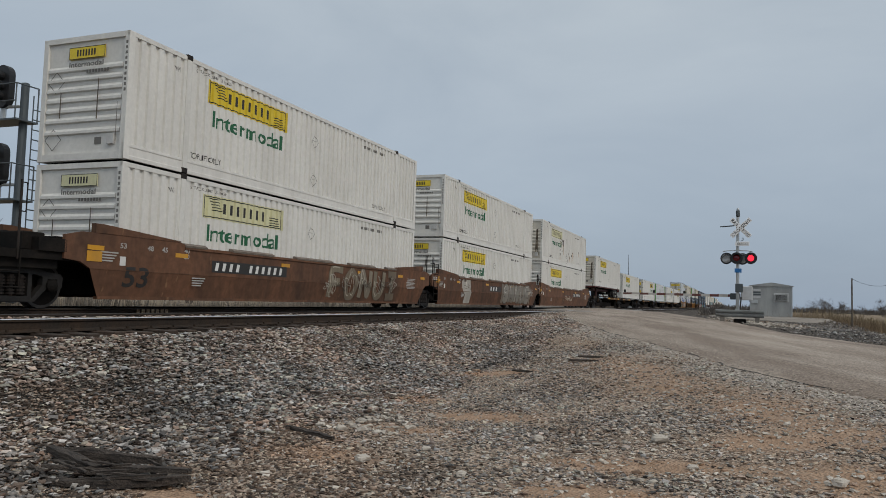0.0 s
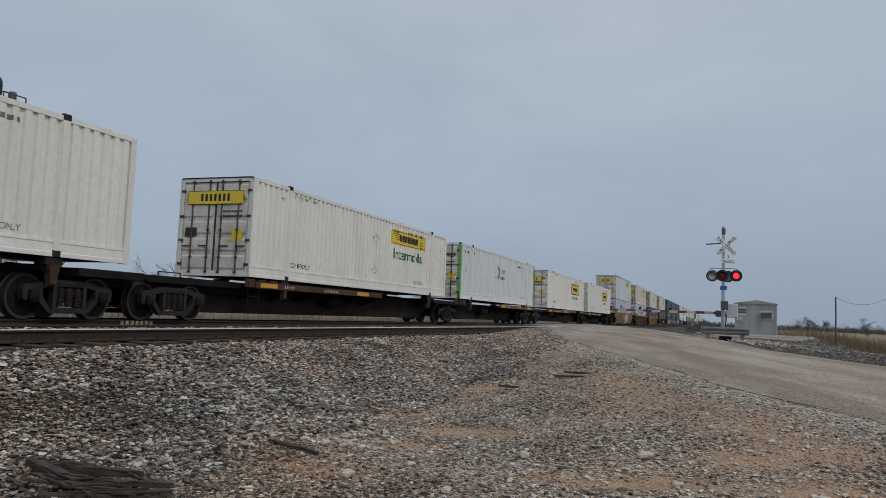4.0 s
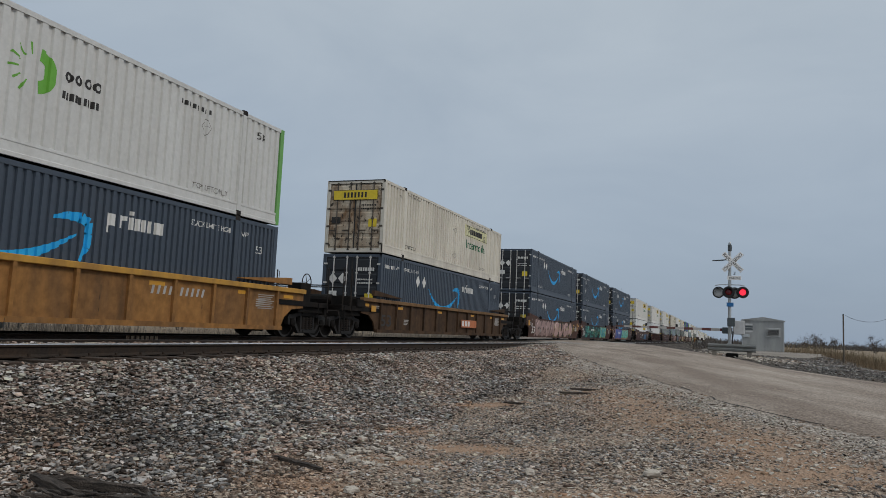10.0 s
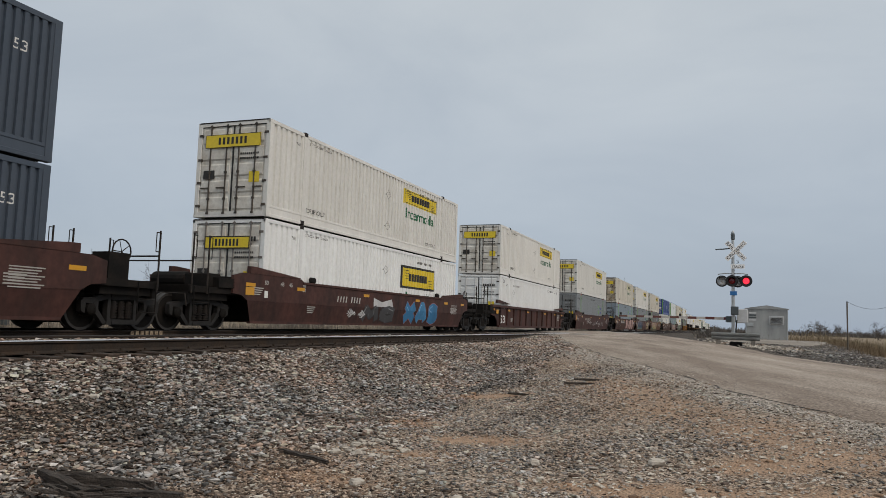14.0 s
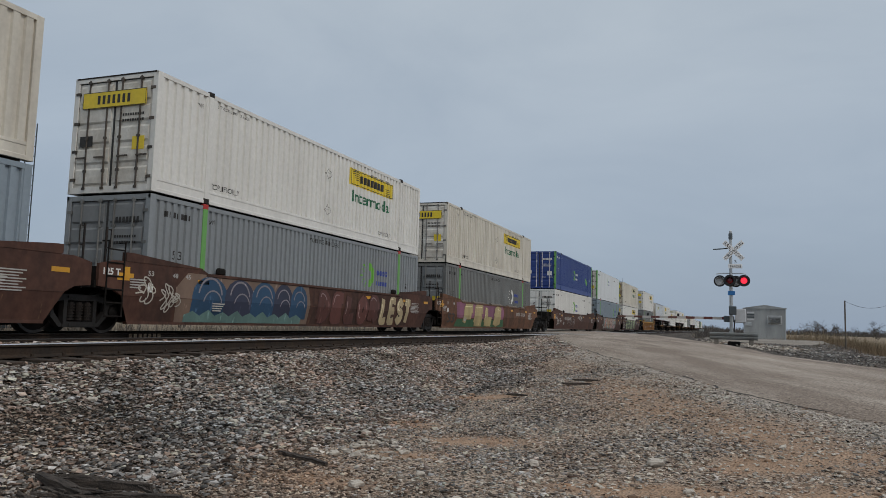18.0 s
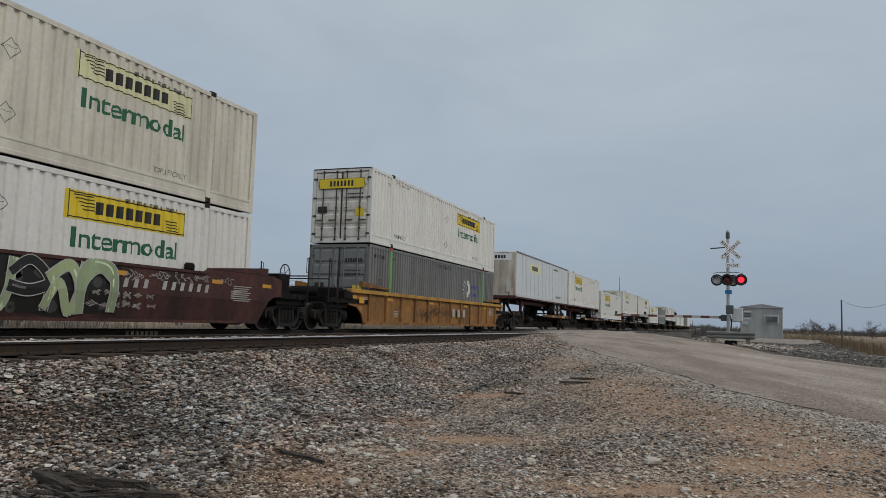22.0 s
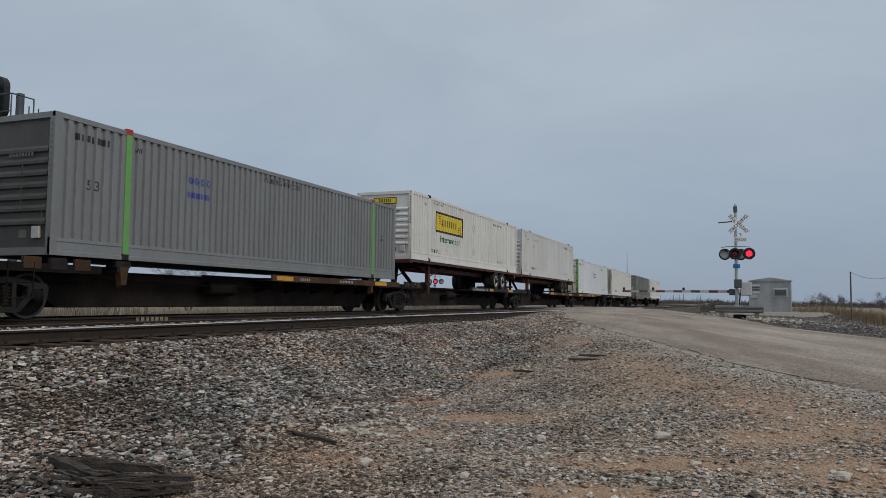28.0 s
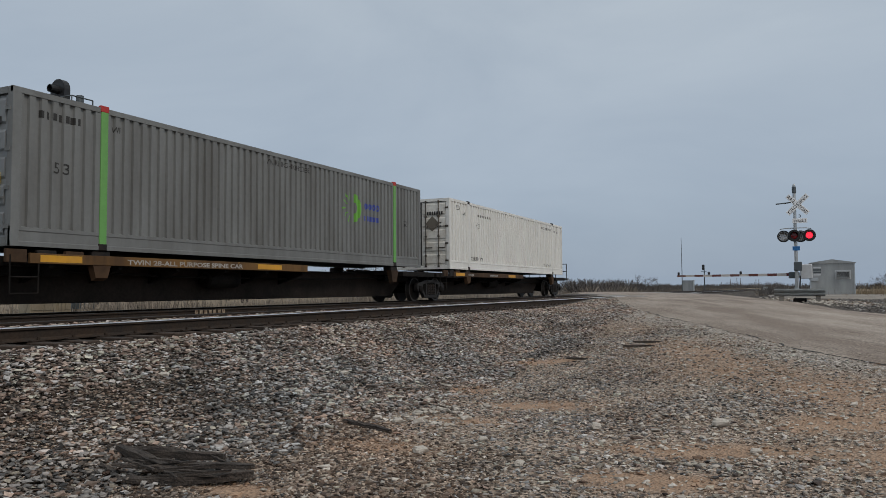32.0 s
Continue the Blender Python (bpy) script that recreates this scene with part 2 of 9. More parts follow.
SIGN_WHITE = mat("reflective_white_sheet", (0.80, 0.80, 0.80), 0.4, grain=0.03)
PALE_PLATE = mat("pale_grey_plate_paint", (0.55, 0.56, 0.57), 0.5, other=(0.40, 0.40, 0.40), amount=0.5, scale=4)
SIGNAL_BLACK = mat("signal_black_paint", (0.010, 0.010, 0.011), 0.5, grain=0.1)
STRUCT_GREY = mat("dull_grey_steel", (0.085, 0.10, 0.11), 0.5, 0.4, other=(0.09, 0.10, 0.10), amount=0.5, scale=3)
GUARD = mat("weathered_guardrail", (0.34, 0.35, 0.345), 0.5, 0.3, other=(0.24, 0.23, 0.21), amount=0.6, scale=3)
BLUE_PLATE = mat("blue_notice_plate", (0.02, 0.16, 0.42), 0.4)
POST_WOOD = mat("grey_post_wood", (0.12, 0.10, 0.08), 0.9, other=(0.06, 0.05, 0.04), amount=0.6, scale=5, streak=0.2, grain=0.25, grain_scale=20)
BARK = mat("bare_grey_bark", (0.070, 0.058, 0.050), 0.95, other=(0.045, 0.036, 0.030), amount=0.6, scale=0.8, grain=0.2, grain_scale=4)
DRY_GRASS = mat("dry_tan_grass", (0.27, 0.212, 0.14), 0.95, other=(0.15, 0.115, 0.075), amount=0.6, scale=0.35, island=0.35)
TAN_CABINET = mat("weathered_tan_paint", (0.33, 0.28, 0.20), 0.6, other=(0.22, 0.18, 0.125), amount=0.6, scale=2.5, grain=0.1, grain_scale=20)
THATCH = mat("grey_brown_thatch", (0.27, 0.232, 0.190), 0.95, other=(0.125, 0.104, 0.085), amount=0.7, scale=0.5, island=0.4)
WEEDS = mat("dead_brown_weeds", (0.19, 0.135, 0.080), 0.95, other=(0.08, 0.05, 0.03), amount=0.6, scale=0.4, island=0.4)
# bare brush, its colour greyed to carry the haze of distance
BRUSH = mat("hazed_winter_brush", (0.088, 0.080, 0.076), 0.95, other=(0.125, 0.108, 0.09), amount=0.6, scale=0.05, island=0.3)
DEBRIS = mat("weathered_splintered_wood", (0.088, 0.070, 0.058), 0.95, other=(0.009, 0.007, 0.006), amount=1.0, scale=55, grain=0.5, grain_scale=70, bump=0.9)
next(n for n in DEBRIS.node_tree.nodes if n.type == "MAPPING").inputs["Scale"].default_value = (0.06, 1, 1)


def stone_mat(name, tones, scale=50, cool=(0.96, 0.98, 0.98), warm=(1.13, 0.97, 0.86)):
    """Broken stone: each piece takes its tone from a row of colours; whole stretches lean to cool or warm, light or dark; orange dust lies where the dirt is."""
    mean = sum(sum(c) for c in tones) / 3 / len(tones)
    tones = [tuple(min(0.53, 1.04 * v * (sum(c) / 3 / mean) ** 0.62) for v in c) for c in tones]
    m = mat(name, tones[0], 0.95, grain=0.22, grain_scale=scale, gloss=0.2)
    t = m.node_tree
    g = t.nodes.new("ShaderNodeNewGeometry")
    co = t.nodes.new("ShaderNodeTexCoord")
    r = t.nodes.new("ShaderNodeValToRGB")
    while len(r.color_ramp.elements) < len(tones):
        r.color_ramp.elements.new(0.5)
    for i, (e, c) in enumerate(zip(r.color_ramp.elements, tones)):
        e.position, e.color = i / (len(tones) - 1), (*c, 1)
    t.links.new(g.outputs["Random Per Island"], r.inputs[0])
    last = r.outputs[0]
    for sc, lo, hi, shift in ((0.45, cool, warm, 0.0), (1.1, (0.70, 0.70, 0.70), (1.24, 1.24, 1.24), 31.0)):
        mp = t.nodes.new("ShaderNodeMapping")
        mp.inputs["Location"].default_value = (shift, shift * 0.7, 0)
        n = t.nodes.new("ShaderNodeTexNoise")
        n.inputs["Scale"].default_value, n.inputs["Detail"].default_value, n.inputs["Roughness"].default_value = sc, 4, 0.6
        cr = t.nodes.new("ShaderNodeValToRGB")
        cr.color_ramp.elements[0].position, cr.color_ramp.elements[0].color = 0.36, (*lo, 1)
        cr.color_ramp.elements[1].position, cr.color_ramp.elements[1].color = 0.64, (*hi, 1)
        x = t.nodes.new("ShaderNodeMix")
        x.data_type, x.blend_type = "RGBA", "MULTIPLY"
        x.inputs[0].default_value = 1.0
        for a, b in ((co.outputs["Object"], mp.inputs["Vector"]), (mp.outputs[0], n.inputs["Vector"]), (n.outputs["Fac"], cr.inputs[0]), (last, x.inputs[6]), (cr.outputs[0], x.inputs[7])):
            t.links.new(a, b)
        last = x.outputs[2]
    dust = t.nodes.new("ShaderNodeAttribute")
    dust.attribute_name = "dirt"
    x = t.nodes.new("ShaderNodeMix")
    x.data_type = "RGBA"
    x.inputs[7].default_value = (0.44, 0.27, 0.165, 1)
    t.links.new(dust.outputs["Fac"], x.inputs[0])
    t.links.new(last, x.inputs[6])
    first = next(n for n in t.nodes if n.type == "RGB")
    for link in list(first.outputs[0].links):
        t.links.new(x.outputs[2], link.to_socket)
    return m


STONE = stone_mat("ballast_stone", ((0.036, 0.032, 0.03), (0.358, 0.282, 0.242), (0.102, 0.086, 0.079), (0.478, 0.388, 0.332), (0.204, 0.163, 0.141), (0.538, 0.442, 0.379), (0.237, 0.169, 0.138), (0.067, 0.059, 0.055), (0.395, 0.317, 0.271), (0.145, 0.122, 0.112), (0.65, 0.633, 0.623)))
STONE_DARK = stone_mat("grey_blue_stone", ((0.032, 0.033, 0.036), (0.235, 0.228, 0.224), (0.075, 0.075, 0.077), (0.34, 0.325, 0.31), (0.20, 0.165, 0.140), (0.055, 0.056, 0.060), (0.28, 0.27, 0.262), (0.11, 0.11, 0.11), (0.62, 0.58, 0.53)), warm=(1.06, 0.98, 0.91))
STONE_WARM = stone_mat("brownish_gravel", ((0.075, 0.056, 0.043), (0.38, 0.295, 0.230), (0.165, 0.13, 0.107), (0.51, 0.41, 0.325), (0.28, 0.237, 0.203), (0.115, 0.091, 0.076), (0.66, 0.55, 0.45)))
STONE_BROWN = stone_mat("dark_brown_gravel", ((0.026, 0.021, 0.018), (0.150, 0.112, 0.088), (0.075, 0.058, 0.048), (0.225, 0.178, 0.145), (0.050, 0.042, 0.037), (0.12, 0.10, 0.088), (0.30, 0.255, 0.215), (0.09, 0.062, 0.045)))
STONE_PALE = mat("pale_limestone", (0.50, 0.455, 0.40), 0.95, other=(0.33, 0.285, 0.235), amount=0.7, scale=6, grain=0.2, grain_scale=40, island=0.3, gloss=0.2)
ASPHALT = mat("worn_chip_seal", (0.232, 0.186, 0.152), 0.95, other=(0.415, 0.355, 0.300), amount=0.9, scale=0.9, grain=0.6, grain_scale=26, bump=0.8, spots=(0.17, 0.135, 0.108), spot_at=0.66, gloss=0.2)
# worn tracks run along the road
worn = next(n for n in ASPHALT.node_tree.nodes if n.type == "MAPPING")
worn.vector_type, worn.inputs["Rotation"].default_value, worn.inputs["Scale"].default_value = "TEXTURE", (0, 0, radians(110)), (5, 1, 1)
EDGE_TAR = mat("dark_tar_edge", (0.022, 0.019, 0.017), 0.95, other=(0.05, 0.044, 0.038), amount=0.6, scale=2.5, grain=0.3, grain_scale=40, bump=0.5)
CONCRETE = mat("dusty_pale_gravel", (0.27, 0.24, 0.205), 0.95, other=(0.18, 0.16, 0.14), amount=0.7, scale=0.9, grain=0.25, grain_scale=25, bump=0.4)
PANEL = mat("crossing_panel_concrete", (0.30, 0.28, 0.255), 0.9, other=(0.19, 0.17, 0.15), amount=0.7, scale=0.8, grain=0.2, grain_scale=25)


def lamp_mat(name, rgb, strength):
    m = mat(name, rgb, 0.3)
    p = m.node_tree.nodes["Principled BSDF"]
    p.inputs["Emission Color"].default_value = (*rgb, 1)
    p.inputs["Emission Strength"].default_value = strength
    return m


RED_LIT = lamp_mat("lit_red_lens", (0.95, 0.030, 0.060), 1.15)
RED_DARK = mat("unlit_red_lens", (0.16, 0.006, 0.010), 0.15)
LENS_CLEAR = mat("pale_rear_lens", (0.50, 0.52, 0.54), 0.2)


def ground_material():
    m = bpy.data.materials.new("ground_gravel_and_grass")
    m.use_nodes = True
    t = m.node_tree
    p = t.nodes["Principled BSDF"]
    p.inputs["Roughness"].default_value, p.inputs["Specular IOR Level"].default_value = 0.95, 0.2
    co = t.nodes.new("ShaderNodeTexCoord")

    def noise_tex(sc, detail=4, rough=0.6):
        n = t.nodes.new("ShaderNodeTexNoise")
        n.inputs["Scale"].default_value, n.inputs["Detail"].default_value, n.inputs["Roughness"].default_value = sc, detail, rough
        t.links.new(co.outputs["Object"], n.inputs["Vector"])
        return n

    def ramp(src, *stops):
        r = t.nodes.new("ShaderNodeValToRGB")
        while len(r.color_ramp.elements) < len(stops):
            r.color_ramp.elements.new(0.5)
        for e, (at, c) in zip(r.color_ramp.elements, stops):
            e.position, e.color = at, (*c, 1)
        t.links.new(src, r.inputs[0])
        return r.outputs[0]

    def mix(fac, a, b, blend="MIX"):
        x = t.nodes.new("ShaderNodeMix")
        x.data_type, x.blend_type = "RGBA", blend
        if isinstance(fac, float):
            x.inputs[0].default_value = fac
        else:
            t.links.new(fac, x.inputs[0])
        t.links.new(a, x.inputs[6]), t.links.new(b, x.inputs[7])
        return x.outputs[2]

    def mask(name):
        a = t.nodes.new("ShaderNodeAttribute")
        a.attribute_name = name
        return a.outputs["Fac"]

    def soften(src, sc, spread, lo, hi):
        n = noise_tex(sc, 5)
        a = t.nodes.new("ShaderNodeMath")
        a.operation = "MULTIPLY_ADD"
        t.links.new(n.outputs["Fac"], a.inputs[0])
        a.inputs[1].default_value = spread
        t.links.new(src, a.inputs[2])
        r = t.nodes.new("ShaderNodeMapRange")
        r.inputs["From Min"].default_value, r.inputs["From Max"].default_value = lo, hi
        t.links.new(a.outputs[0], r.inputs["Value"])
        return r.outputs[0]

    v = t.nodes.new("ShaderNodeTexVoronoi")
    v.inputs["Scale"].default_value = 34
    t.links.new(co.outputs["Object"], v.inputs["Vector"])
    bw = t.nodes.new("ShaderNodeSeparateColor")
    t.links.new(v.outputs["Color"], bw.inputs[0])
    # the darkest tones here and in dusty paint shaded gaps between the stones
    chips = ramp(bw.outputs[0], (0.0, (0.010, 0.009, 0.0085)), (0.45, (0.045, 0.039, 0.034)), (0.85, (0.13, 0.110, 0.094)), (1.0, (0.34, 0.295, 0.25)))
    sand = ramp(noise_tex(5, 6).outputs["Fac"], (0.3, (0.30, 0.19, 0.122)), (0.7, (0.48, 0.33, 0.23)))
    straw = ramp(noise_tex(0.25, 6).outputs["Fac"], (0.3, (0.20, 0.150, 0.098)), (0.7, (0.32, 0.25, 0.170)))
    field = ramp(noise_tex(0.02, 5).outputs["Fac"], (0.35, (0.20, 0.155, 0.108)), (0.65, (0.275, 0.222, 0.158)))
    grassy = mix(0.5, straw, field)
    dusty = ramp(bw.outputs[0], (0.0, (0.050, 0.037, 0.029)), (0.5, (0.30, 0.225, 0.170)), (1.0, (0.56, 0.45, 0.36)))
    pale = ramp(bw.outputs[0], (0.0, (0.16, 0.135, 0.112)), (0.5, (0.34, 0.295, 0.25)), (1.0, (0.58, 0.52, 0.46)))
    chips = mix(soften(mask("dusty"), 0.9, 0.8, 0.6, 1.2), chips, dusty)
    chips = mix(soften(mask("shoulder"), 1.4, 0.7, 0.55, 1.15), chips, pale)
    col = mix(soften(mask("dirt"), 3.0, 1.3, 0.85, 1.45), chips, sand)
    col = mix(soften(mask("grass"), 0.6, 0.5, 0.6, 0.85), col, grassy)
    t.links.new(col, p.inputs["Base Color"])
    b = t.nodes.new("ShaderNodeBump")
    b.inputs["Strength"].default_value, b.inputs["Distance"].default_value = 0.9, 0.03
    t.links.new(v.outputs["Distance"], b.inputs["Height"])
    t.links.new(b.outputs[0], p.inputs["Normal"])
    return m


GROUND = ground_material()


# ---- mesh tools ----
def part(name, shape, material, parent=None, label="", at=None):
    """One mesh object from a bmesh or a shared mesh, under a thing or a part."""
    if isinstance(shape, bmesh.types.BMesh):
        me = bpy.data.meshes.new(name)
        shape.to_mesh(me)
        shape.free()
    else:
        me = shape
    if not me.materials:
        me.materials.append(material)
    ob = new(name, me)
    if me.materials[0] is not material:
        ob.material_slots[0].link = "OBJECT"
        ob.material_slots[0].material = material
    if parent:
        ob.parent = parent
    if at is not None:
        ob.matrix_basis = at if isinstance(at, Matrix) else Matrix.Translation(at)
    if label:
        tagged(ob, label)
    return ob


SHARED = {}


def shared(key, build):
    """The mesh of that key, built once."""
    if key not in SHARED:
        bm = build()
        me = bpy.data.meshes.new(key if isinstance(key, str) else str(key[0]))
        bm.to_mesh(me)
        bm.free()
        SHARED[key] = me
    return SHARED[key]


def thing(name, label, category, group="", kind="", at=None):
    ob = tagged(new(name), label, category, group, kind)
    ob.empty_display_size = 0.2
    if at is not None:
        ob.matrix_basis = at if isinstance(at, Matrix) else Matrix.Translation(at)
    return ob


def box(bm, x0, x1, y0, y1, z0, z1):
    vs = [bm.verts.new((x, y, z)) for x in (x0, x1) for y in (y0, y1) for z in (z0, z1)]
    for f in ((0, 1, 3, 2), (4, 6, 7, 5), (0, 4, 5, 1), (2, 3, 7, 6), (0, 2, 6, 4), (1, 5, 7, 3)):
        bm.faces.new([vs[i] for i in f])
    return bm


def boxes(*rows):
    bm = bmesh.new()
    for r in rows:
        box(bm, *r)
    return bm


def bevelled(bm, width=0.01):
    bmesh.ops.bevel(bm, geom=bm.edges[:], offset=width, segments=1, affect="EDGES")
    return bm


def prism(bm, outline, x0, x1):
    """An outline of (y, z) points, drawn out from x0 to x1."""
    a = [bm.verts.new((x0, y, z)) for y, z in outline]
    b = [bm.verts.new((x1, y, z)) for y, z in outline]
    bm.faces.new(a[::-1]), bm.faces.new(b)
    for i in range(len(a)):
        j = (i + 1) % len(a)
        bm.faces.new((a[i], a[j], b[j], b[i]))
    return bm


def tube(bm, p, q, r, n=8, r2=None):
    p, q = Vector(p), Vector(q)
    turn = (q - p).to_track_quat("Z", "Y").to_matrix()
    rings = []
    for c, rad in ((p, r), (q, r if r2 is None else r2)):
        rings.append([bm.verts.new(c + turn @ Vector((rad * math.cos(k * math.tau / n), rad * math.sin(k * math.tau / n), 0))) for k in range(n)])
    for k in range(n):
        j = (k + 1) % n
        bm.faces.new((rings[0][k], rings[0][j], rings[1][j], rings[1][k]))
    bm.faces.new(rings[0][::-1]), bm.faces.new(rings[1])
    return bm


def tubes(r, *paths, n=6):
    bm = bmesh.new()
    for path in paths:
        for a, b in zip(path, path[1:]):
            tube(bm, a, b, r, n)
    return bm


def lathe(profile, n=24, axis="X"):
    """Turned body: (along, radius) points about an axis."""
    bm = bmesh.new()
    rings = []
    for a, r in profile:
        ring = []
        for k in range(n):
            c, s = r * math.cos(k * math.tau / n), r * math.sin(k * math.tau / n)
            ring.append(bm.verts.new((a, c, s) if axis == "X" else (c, a, s) if axis == "Y" else (c, s, a)))
        rings.append(ring)
    for ra, rb in zip(rings, rings[1:]):
        for k in range(n):
            j = (k + 1) % n
            bm.faces.new((ra[k], ra[j], rb[j], rb[k]))
    bm.faces.new(rings[0]), bm.faces.new(rings[-1])
    bmesh.ops.recalc_face_normals(bm, faces=bm.faces[:])
    return bm


def grid_mesh(name, verts, nu, nv, material, closed=False):
    """A sheet of nu by nv points."""
    v = np.asarray(verts, dtype=np.float32).reshape(-1, 3)
    i = np.arange((nu - 1) * (nv - 1))
    a = (i // (nv - 1)) * nv + i % (nv - 1)
    quads = np.stack([a, a + nv, a + nv + 1, a + 1], 1)
    me = bpy.data.meshes.new(name)
    me.from_pydata(v.tolist(), [], quads.tolist())
    me.materials.append(material)
    return me


def chunks(name, centres, sizes, material, rng, dust=None):
    """Many small angular stones in one mesh: a shaken block with a flat top and foot each, eight faces."""
    n = len(centres)
    corner = np.array([(math.cos(k * math.pi / 3), math.sin(k * math.pi / 3), 0.72 if k % 2 == 0 else -0.72) for k in (0, 2, 4, 1, 3, 5)], dtype=np.float64)
    pts = corner[None] * (1 + rng.uniform(-0.22, 0.22, (n, 6, 1))) + rng.uniform(-0.24, 0.24, (n, 6, 3))
    pts *= sizes[:, None, :] * 0.5
    a = rng.uniform(0, math.tau, n)
    b = rng.uniform(-0.5, 0.5, n)
    ca, sa, cb, sb = np.cos(a)[:, None], np.sin(a)[:, None], np.cos(b)[:, None], np.sin(b)[:, None]
    x, y, z = pts[..., 0], pts[..., 1], pts[..., 2]
    y, z = y * cb - z * sb, y * sb + z * cb
    x, y = x * ca - y * sa, x * sa + y * ca
    v = np.stack([x, y, z], -1) + centres[:, None, :]
    f = np.array([(0, 1, 2), (5, 4, 3), (0, 3, 1), (3, 4, 1), (1, 4, 2), (4, 5, 2), (2, 5, 0), (5, 3, 0)])
    faces = (f[None] + 6 * np.arange(n)[:, None, None]).reshape(-1, 3)
    me = bpy.data.meshes.new(name)
    me.vertices.add(n * 6)
    me.vertices.foreach_set("co", v.astype(np.float32).ravel())
    me.loops.add(len(faces) * 3)
    me.loops.foreach_set("vertex_index", faces.astype(np.int32).ravel())
    me.polygons.add(len(faces))
    me.polygons.foreach_set("loop_start", np.arange(0, len(faces) * 3, 3, dtype=np.int32))
    me.update(calc_edges=True)
    me.polygons.foreach_set("use_smooth", np.repeat(rng.random(n) < 0.3, 8))
    me.materials.append(material)
    if dust is not None:
        me.attributes.new("dirt", "FLOAT", "POINT").data.foreach_set("value", np.repeat(dust, 6).astype(np.float32))
    return me


def words(text, size, bold=0.0, spread=1.0):
    """A flat mesh of words, set upright to read from the camera's side (x out, y along, z up), starting at the origin."""
    def build():
        c = bpy.data.curves.new("words", "FONT")
        c.body, c.size, c.offset, c.resolution_u, c.space_character = text, size, bold, 3, spread
        ob = bpy.data.objects.new("words", c)
        scene.collection.objects.link(ob)
        me = ob.evaluated_get(bpy.context.evaluated_depsgraph_get()).to_mesh()
        bm = bmesh.new()
        bm.from_mesh(me)
        bpy.data.objects.remove(ob)
        for v in bm.verts:
            v.co = Vector((0, v.co.x, v.co.y))
        return bm
    return build()


def fit_words(bm, y0, y1, z0):
    """Draws the words out to run from y0 to y1, on the line z0."""
    ys = [v.co.y for v in bm.verts]
    k = (y1 - y0) / (max(ys) - min(ys))
    lo = min(ys)
    for v in bm.verts:
        v.co.y, v.co.z = y0 + (v.co.y - lo) * k, v.co.z + z0
    return bm


def plates(*polys, x=0.0):
    """Flat painted shapes: outlines of (y, z) points."""
    bm = bmesh.new()
    for o in polys:
        bm.faces.new([bm.verts.new((x, y, z)) for y, z in o])
    return bm


def rect(y0, y1, z0, z1, lean=0.0):
    return [(y0, z0), (y1, z0), (y1 + lean, z1), (y0 + lean, z1)]


def bars(y0, y1, z0, z1, n, gap=0.28, lean=0.0):
    w = (y1 - y0) / n
    return [rect(y0 + i * w, y0 + (i + 1 - gap) * w, z0, z1, lean) for i in range(n)]


def prism_y(outline, y0, y1):
    """An outline of (x, z) points, drawn out along y."""
    bm = bmesh.new()
    a = [bm.verts.new((x, y0, z)) for x, z in outline]
    b = [bm.verts.new((x, y1, z)) for x, z in outline]
    for i in range(len(a)):
        j = (i + 1) % len(a)
        bm.faces.new((a[i], a[j], b[j], b[i]))
    bm.faces.new(a[::-1]), bm.faces.new(b)
    bmesh.ops.recalc_face_normals(bm, faces=bm.faces[:])
    return bm




# ---- the lie of the land ----
TRACK_X = (-9.60, -13.92)
ROAD_LEFT = ((-34, 118, -0.1), (-21, 78, -0.01), (-8.9, 41.6, -0.01), (-7.5, 35, -0.03), (-3.85, 22.8, -0.32), (-2.0, 19.1, -0.45), (0.31, 12.9, -0.57), (1.78, 11.1, -0.67), (5.5, 3, -0.9), (9, -6, -1.0), (22, -40, -1.1))
ROAD_RIGHT = ((-34, 142, -0.1), (-21, 102, -0.01), (-8.9, 66, -0.01), (-4.5, 54, 0.0), (0.33, 32.5, -0.17), (1.7, 28, -0.35), (3.9, 24.5, -0.49), (9, 14, -0.62), (14, 4, -0.8), (19, -6, -0.95), (33, -40, -1.1))


def along(line, y):
    """x and z of an edge line at y."""
    p = np.array(line)[::-1]
    return np.interp(y, p[:, 1], p[:, 0]), np.interp(y, p[:, 1], p[:, 2])


def smooth(a, b, v):
    k = np.clip((v - a) / (b - a), 0, 1)
    return k * k * (3 - 2 * k)


def wobble(x, y):
    return 0.5 * np.sin(x * 1.3 + 0.7 * np.sin(y * 0.9)) + 0.3 * np.sin(y * 1.7 + x * 0.6) + 0.2 * np.sin(x * 3.1 - y * 2.3)


